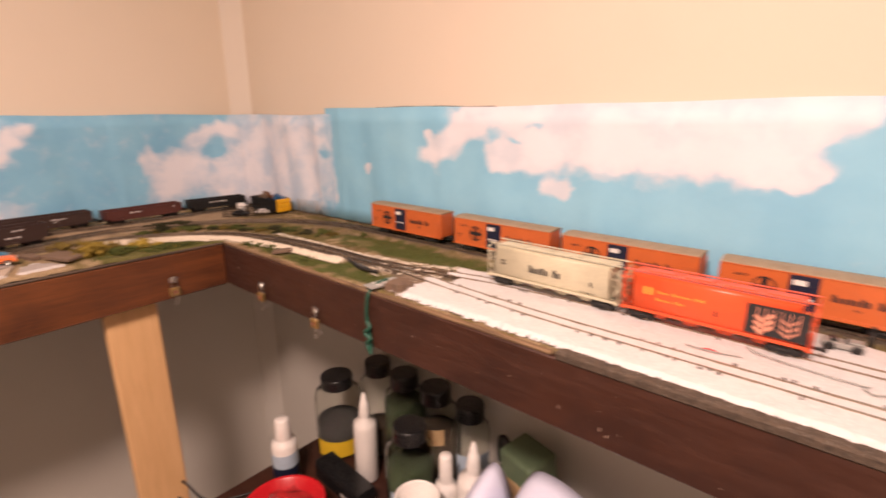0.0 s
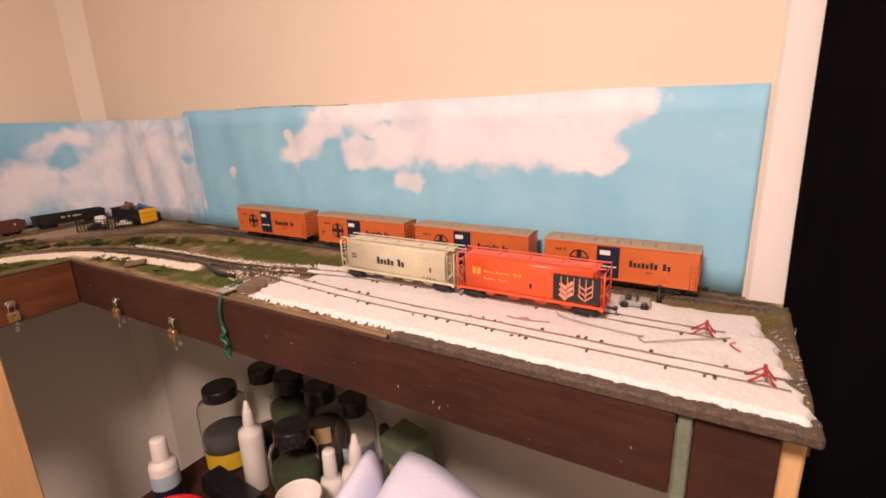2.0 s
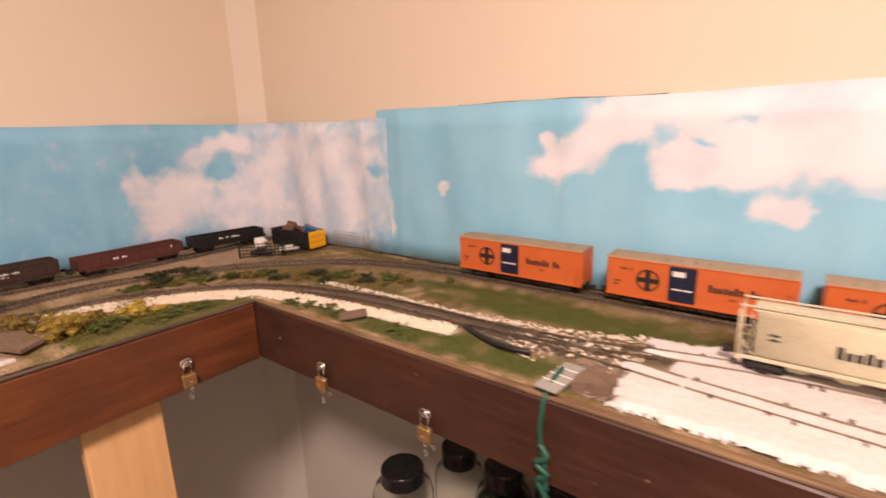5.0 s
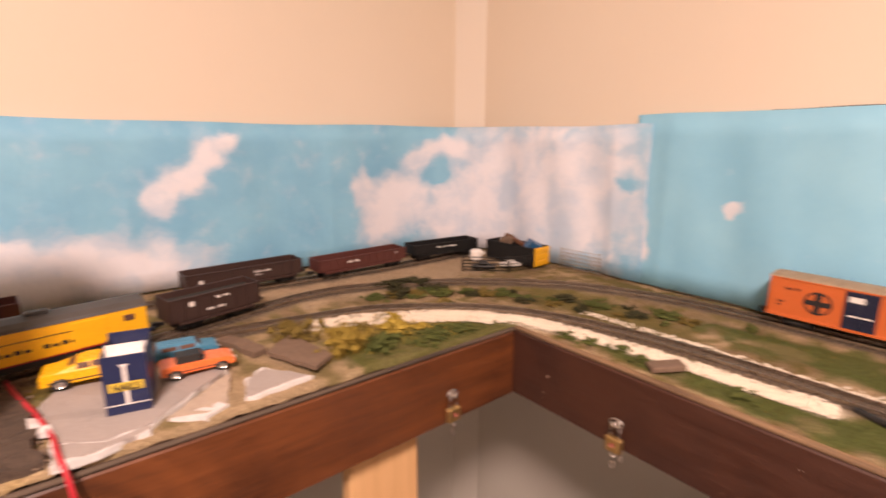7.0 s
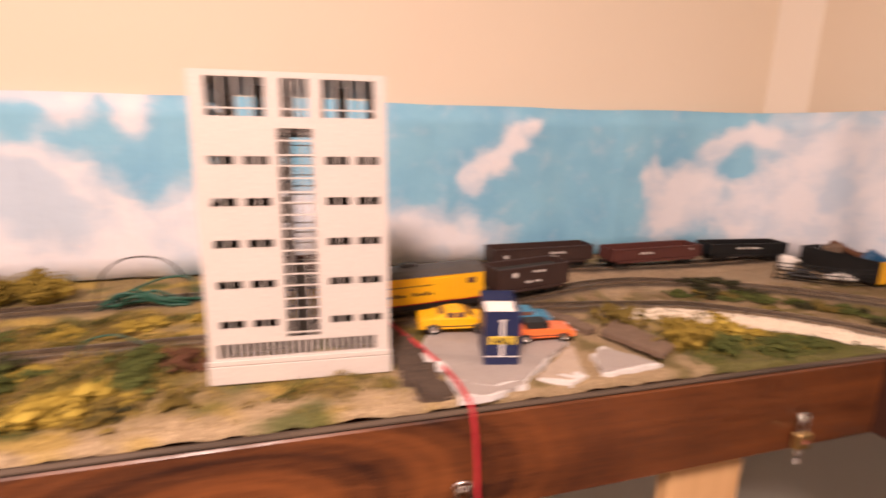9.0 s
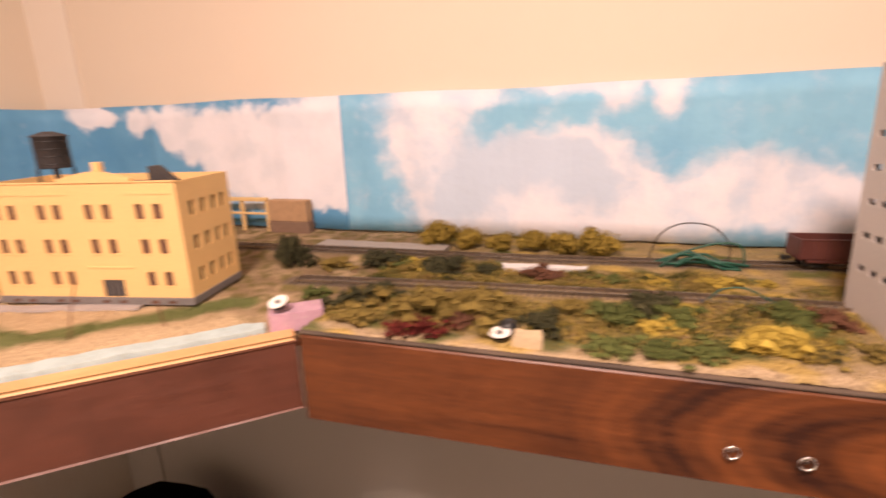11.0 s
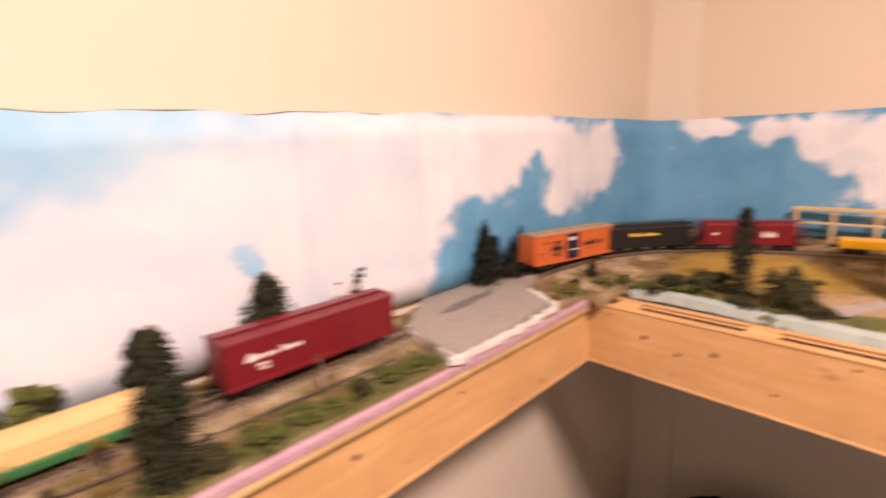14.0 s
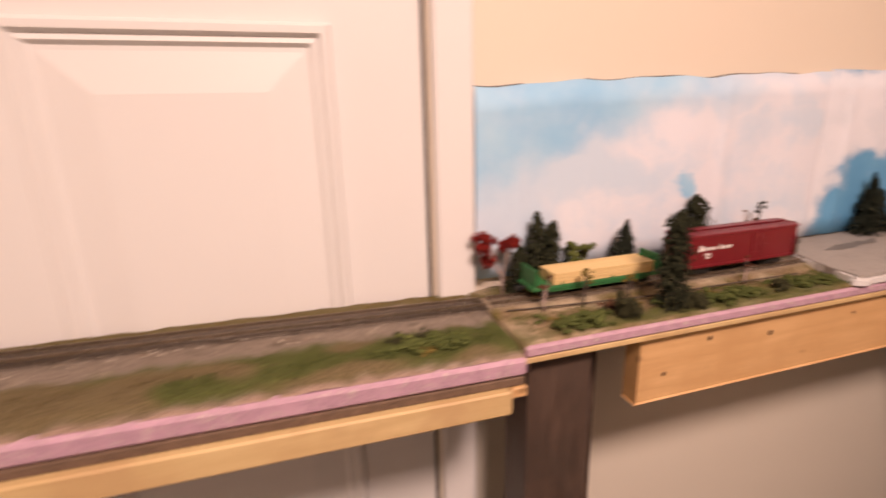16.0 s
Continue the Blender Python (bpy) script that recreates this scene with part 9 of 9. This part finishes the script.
# lift-out bridge scenery: its own ground sheet and grass
bv, bf, bi, bc = [], [], {}, []
for i in range(168):
    for j in range(30):
        q = []
        for di, dj in ((0, 0), (1, 0), (1, 1), (0, 1)):
            k = (i + di, j + dj)
            if k not in bi:
                x, y = -0.044 + k[0] * 0.005, -1.458 + k[1] * 0.005
                d = track_dist(x, y)
                n1 = noise.noise((x * 60, y * 60, 2))
                edge = sstep(-1.308, -1.322, y + 0.006 * n1)
                grass = edge * sstep(-1.380, -1.364, y + 0.010 * n1)
                c = tuple(a + (b_ - a) * (1 - edge) for a, b_ in zip((0.27, 0.225, 0.185), (0.46, 0.33, 0.27)))
                c = tuple(a + (b_ - a) * grass for a, b_ in zip(c, (0.10, 0.115, 0.035)))
                dry = sstep(0.02, 0.40, noise.noise((x * 16, y * 30, 21)) + 0.5 * sstep(0.12, 0.32, x))
                c = tuple(a + (b_ - a) * grass * dry * 0.8 for a, b_ in zip(c, (0.20, 0.15, 0.085)))
                grit = sstep(0.15, 0.45, noise.noise((x * 48, y * 85, 33))) * (1 - grass)
                c = tuple(a + (b_ - a) * grit * 0.6 for a, b_ in zip(c, (0.40, 0.34, 0.27) if n1 > 0 else (0.13, 0.105, 0.08)))
                back = sstep(-1.434, -1.446, y + 0.006 * n1)
                c = tuple(a + (b_ - a) * back * 0.8 for a, b_ in zip(c, OLIVE))
                bi[k] = len(bv)
                bv.append((x, y, 1.1832 + 0.0055 * sstep(-1.309, -1.33, y) + 0.0016 * n1 + 0.0015 * (1 - sstep(0.014, 0.03, d))))
                bc.append((*c, 1.0))
            q.append(bi[k])
        bf.append(tuple(q))
m_ = bpy.data.meshes.new("bridge_ground")
m_.from_pydata(bv, [], bf)
m_.color_attributes.new("zone", "FLOAT_COLOR", "POINT").data.foreach_set("color", np.array(bc, dtype=np.float32).ravel())
m_.materials.append(SCENERY)
m_.shade_smooth()
part("ground_cover", m_, SCENERY, br, "ballast and green grass cover")
rnd = random.Random(5)
gs = [(rnd.uniform(-0.04, 0.78), rnd.gauss(-1.347, 0.012), 1.1882) for _ in range(6500)]
def withered(x, y):
    return noise.noise((x * 16, y * 30, 21)) + 0.5 * sstep(0.12, 0.32, x) + 0.25 * noise.noise((x * 90, y * 90, 3)) > 0.2


tufts("static_grass", "green grass along the lift-out bridge", LEAFG, [g for g in gs if not withered(g[0], g[1])], 0.0022, 8).matrix_basis = RAMP
tufts("static_grass", "brownish withered grass on the lift-out bridge", foliage("withered_fibre", (0.11, 0.085, 0.04), (0.20, 0.15, 0.07)), [g for g in gs if withered(g[0], g[1])][::2], 0.0022, 8).matrix_basis = RAMP
tufts("static_grass", "dry grass along the back of the bridge", LEAFO, [(rnd.uniform(-0.04, 0.78), rnd.uniform(-1.457, -1.440), 1.1882) for _ in range(1500)], 0.0022, 9).matrix_basis = RAMP
rnd = random.Random(61)
spots = [(rnd.uniform(-0.04, 0.60), rnd.gauss(-1.395, 0.022)) for _ in range(2600)]
spots = [q for q in spots if -1.45 < q[1] < -1.335]
for name_, label_, material_, part_ in (("pale_gravel", "pale loose stones on the lift-out bridge", GRAVEL, spots[::4]), ("brown_gravel", "brown loose stones on the lift-out bridge", TALUS, spots[1::2])):
    pebbles(name_, label_, material_, part_, 0.0011, 62, z=1.1897 - 0.8 * rise(0.2, -1.40)).matrix_basis = RAMP
for key, x, y, r, h in (("green", 0.005, -1.328, 0.016, 0.008), ("green", 0.022, -1.332, 0.018, 0.009), ("dark", 0.030, -1.345, 0.009, 0.008), ("green", 0.045, -1.330, 0.018, 0.008), ("green", 0.065, -1.326, 0.013, 0.006), ("dark", 0.055, -1.345, 0.011, 0.006), ("green", 0.015, -1.322, 0.012, 0.006), ("olive", 0.035, -1.320, 0.010, 0.004)):
    bush(key, x, y - 0.014, r, h, "on the lift-out bridge", z=1.1880 + 0.02 * (x + 0.045))

# ---------------------------------------------------------------- shelf under the yard
structure("shelf", box(-0.858, 0.12, 0.27, YN - 0.002, 0.678, 0.70, 0.002), BROWN, "dark brown shelf under the yard")
for x in (-0.82, 0.08):
    for y in (0.31, 0.61):
        part("shelf_leg", box(x - 0.02, x + 0.02, y - 0.02, y + 0.02, 0, 0.6775, 0.002), BROWNZ, bench)
ZS = 0.7005


def jar(label, x, y, r, h, fill, level, label_m=None, lab=(0.25, 0.5)):
    t = thing("jar", label, "jar", pose(x, y, ZS, 0, 0, (x * 997) % 24 - 34), group="storage jars")
    part("jar_body", lathe([(r * 0.93, 0.0), (r, 0.006), (r, h * 0.74), (r * 0.93, h * 0.80), (r * 0.65, h * 0.86), (r * 0.65, h * 0.90), (r * 0.62, h * 0.90), (r * 0.62, h * 0.86), (r * 0.90, h * 0.795), (r * 0.965, h * 0.735), (r * 0.965, 0.008), (r * 0.9, 0.003)], 32, False), CLEAR, t, "clear plastic").visible_shadow = False
    part("filling", lathe([(0.0001, 0.0045), (r * 0.94, 0.0085), (r * 0.94, h * level), (r * 0.5, h * level * 1.03), (0.0001, h * level * 1.01)], 28, False), fill, t)
    ld = lathe([(0.0001, h), (r * 0.62, h), (r * 0.655, h - 0.0001), (r * 0.675, h - 0.0012), (r * 0.69, h - 0.0030), (r * 0.692, h - 0.005), (r * 0.695, h * 0.872), (r * 0.695, h * 0.865), (r * 0.66, h * 0.865)], 40, False)
    part("lid", ld, BLACKG, t, "ribbed black lid")
    if label_m:
        b = bmesh.new()
        rings = []
        for k in range(11):
            a = math.radians((k / 5 - 1) * (20 if label_m is CARDY else 50) - 20)
            rings.append([b.verts.new(((r + 0.0006) * math.cos(a), (r + 0.0006) * math.sin(a), h * z)) for z in lab])
        for p, q in zip(rings, rings[1:]):
            b.faces.new((p[0], q[0], q[1], p[1])).smooth = True
        part("paper_label", b, label_m, t)
    return t


jar("clear plastic jar of dark grey ballast with a yellow label", -0.790, 0.562, 0.050, 0.182, FILLK, 0.42, YELLOWL, (0.05, 0.26))
jar("clear plastic jar with a little brown foam", -0.716, 0.616, 0.040, 0.220, FILLB, 0.30)
jar("clear plastic jar of dark green foam", -0.632, 0.612, 0.042, 0.224, FILLG, 0.72)
jar("clear plastic jar of brown foam with a kraft label", -0.547, 0.612, 0.043, 0.226, FILLB, 0.6, CARDY, (0.55, 0.70))
jar("clear plastic jar with a pale blue label", -0.466, 0.614, 0.038, 0.222, FILLB, 0.30, BLUEL, (0.30, 0.62))
jar("clear plastic jar of green foam with a pale label", -0.522, 0.514, 0.043, 0.206, FILLG, 0.62, BLUEL, (0.12, 0.45))


def bottle(label, x, y, r, h, body_m, cap="cone", label_m=None):
    t = thing("bottle", label, "bottle", pose(x, y, ZS, 0, 0, -40), group="glue bottles")
    part("bottle_body", lathe([(0.0001, 0), (r * 0.95, 0.0), (r, 0.004), (r, h * 0.62), (r * 0.9, h * 0.68), (r * 0.42, h * 0.72), (r * 0.42, h * 0.75), (0.0001, h * 0.75)], 28, False), body_m, t)
    if cap == "cone":
        part("nozzle", lathe([(r * 0.46, h * 0.735), (r * 0.46, h * 0.80), (r * 0.40, h * 0.83), (r * 0.36, h * 0.90), (r * 0.25, h * 0.91), (r * 0.23, h * 0.965), (r * 0.17, h * 0.97), (r * 0.14, h), (0.0001, h)], 20, False), WHITEP, t)
    else:
        part("cap", lathe([(r * 0.60, h * 0.70), (r * 0.62, h * 0.72), (r * 0.56, h * 0.98), (r * 0.48, h), (0.0001, h)], 24, False), WHITEP, t)
    if label_m:
        part("paper_label", lathe([(r + 0.0004, h * 0.12), (r + 0.0006, h * 0.14), (r + 0.0006, h * 0.52), (r + 0.0004, h * 0.54)], 28, False), label_m, t)
        part("label_band", lathe([(r + 0.0008, h * 0.16), (r + 0.0009, h * 0.17), (r + 0.0009, h * 0.34), (r + 0.0008, h * 0.35)], 28, False), NAVY, t)
    return t


bottle("white plastic glue bottle with a pointed nozzle", -0.672, 0.538, 0.0235, 0.195, WHITEP)
bottle("white bottle with a blue printed label", -0.780, 0.420, 0.025, 0.152, WHITEP, "cap", BLUEL)
bottle("white plastic glue bottle with a tapered spout", -0.405, 0.545, 0.027, 0.208, WHITEP)
bottle("small white glue bottle with a round cap", -0.448, 0.525, 0.0195, 0.175, WHITEP, "cap")
bx = thing("long_case", "long glossy black case lying on the shelf", "case", pose(-0.678, 0.484, ZS, 0, 0, -4))
part("case_body", box(-0.075, 0.075, -0.022, 0.022, 0, 0.034, 0.004, seg=2), BLACKG, bx)
part("case_lid", box(-0.074, 0.074, -0.021, 0.021, 0.0345, 0.041, 0.003, seg=2), BLACKG, bx)
part("marking", letters("9969", 0.006, 0.005)[0], INKW, bx, at=pose(0.02, -0.0225, 0.012))
solo("cup", lathe([(0.024, 0), (0.026, 0.002), (0.034, 0.148), (0.036, 0.15), (0.034, 0.151), (0.032, 0.148), (0.0245, 0.006), (0.0001, 0.005)], 32, False), WHITEP, "white plastic cup on the shelf", "cup", pose(-0.440, 0.447, ZS))
bw = thing("bowl", "red plastic bowl holding a crumpled clear bag", "bowl", pose(-0.676, 0.352, ZS) @ Matrix.Diagonal((0.95, 0.95, 0.72, 1)))
part("bowl_body", lathe([(0.0001, 0), (0.04, 0), (0.062, 0.035), (0.072, 0.082), (0.076, 0.085), (0.074, 0.087), (0.069, 0.083), (0.058, 0.036), (0.038, 0.004), (0.0001, 0.004)], 36, False), REDPL, bw)
cr = bmesh.new()
bmesh.ops.create_icosphere(cr, subdivisions=3, radius=0.05)
for v in cr.verts:
    k = 1 + 0.35 * noise.noise(v.co * 40) + 0.2 * noise.noise(v.co * 110)
    v.co = Vector((v.co.x * k, v.co.y * k, 0.062 + v.co.z * 0.7 * k))
part("plastic_bag", cr, CLEAR, bw, "crumpled clear bag")
gc = thing("green_case", "green plastic case with a paper label leaning in the shade", "case", pose(-0.318, 0.607, ZS, 8, 0, -14))
GRC = paint("green_case_plastic", (0.13, 0.19, 0.11), 0.8, 0.55)
part("case_body", box(-0.035, 0.035, -0.03, 0.03, 0, 0.215, 0.006, seg=2), GRC, gc)
part("paper_label", box(-0.018, 0.022, -0.0312, -0.0304, 0.08, 0.17, 0.0002), CARDY, gc)
part("handle", tube([(-0.034, 0, 0.18), (-0.06, 0, 0.20), (-0.066, 0, 0.12), (-0.05, 0, 0.03)], 0.007, 8), BLACK, gc)


def paper_curl(pts, y0, y1, dz, label):
    b = bmesh.new()
    line = spline([(x, 0, z) for x, z in pts], 8)
    rows_ = []
    for k in range(7):
        y = y0 + (y1 - y0) * k / 6
        rows_.append([b.verts.new((p.x + 0.015 * (k / 6), y, max(ZS + 0.001, p.z + dz * (k / 6) ** 1.4))) for p in line])
    for a, c in zip(rows_, rows_[1:]):
        for i in range(len(line) - 1):
            b.faces.new((a[i], a[i + 1], c[i + 1], c[i])).smooth = True
    ob = solo("paper_sheet", b, PAPER, label, "paper", group="paper sheets")
    s_ = ob.modifiers.new("thickness", "SOLIDIFY")
    s_.thickness = 0.0005


paper_curl([(-0.36, ZS + 0.001), (-0.385, 0.78), (-0.375, 0.86), (-0.335, 0.935), (-0.305, 0.90), (-0.295, 0.80), (-0.29, ZS + 0.001)], 0.50, 0.38, -0.03, "curled sheet of white paper standing on the shelf")
paper_curl([(-0.285, ZS + 0.001), (-0.295, 0.86), (-0.275, 0.945), (-0.24, 0.962), (-0.18, 0.945), (-0.10, 0.90), (-0.04, 0.82), (-0.02, ZS + 0.001)], 0.50, 0.36, -0.03, "large curled sheet of white paper standing on the shelf")
# black bag under the west bench
bg = bmesh.new()
bmesh.ops.create_icosphere(bg, subdivisions=4, radius=1)
for v in bg.verts:
    k = 1 + 0.10 * noise.noise(v.co * 2.2) + 0.03 * noise.noise(v.co * 7)
    full = (1 - abs(v.co.z) ** 4) ** 0.25 / max(0.05, (1 - v.co.z ** 2) ** 0.5) if abs(v.co.z) < 0.999 else 1.0
    v.co = Vector((v.co.x * 0.15 * k * full, v.co.y * 0.178 * k * full, max(0.0, 0.33 + v.co.z * 0.33 * k)))
solo("black_bag", bg, CURTAIN, "rounded black cloth bag under the bench", "bag", pose(-1.075, -1.178, 0), smooth=True)

# black cable lying on the shelf, its loops hanging out over the end
cable = thing("cable", "black looped cable hanging over the end of the shelf", "cable")
part("cord", tube([(-0.78, 0.40, ZS + 0.002), (-0.82, 0.32, ZS + 0.002), (-0.855, 0.285, 0.712), (-0.885, 0.268, 0.742), (-0.915, 0.262, 0.738), (-0.930, 0.262, 0.710), (-0.915, 0.266, 0.685), (-0.880, 0.268, 0.690)], 0.0022, 8), BLACK, cable)
part("cord", tube([(-0.80, 0.38, ZS + 0.002), (-0.835, 0.31, 0.704), (-0.880, 0.262, 0.705), (-0.920, 0.250, 0.735), (-0.955, 0.246, 0.745), (-0.985, 0.246, 0.728), (-0.985, 0.250, 0.690)], 0.0022, 8), BLACK, cable)
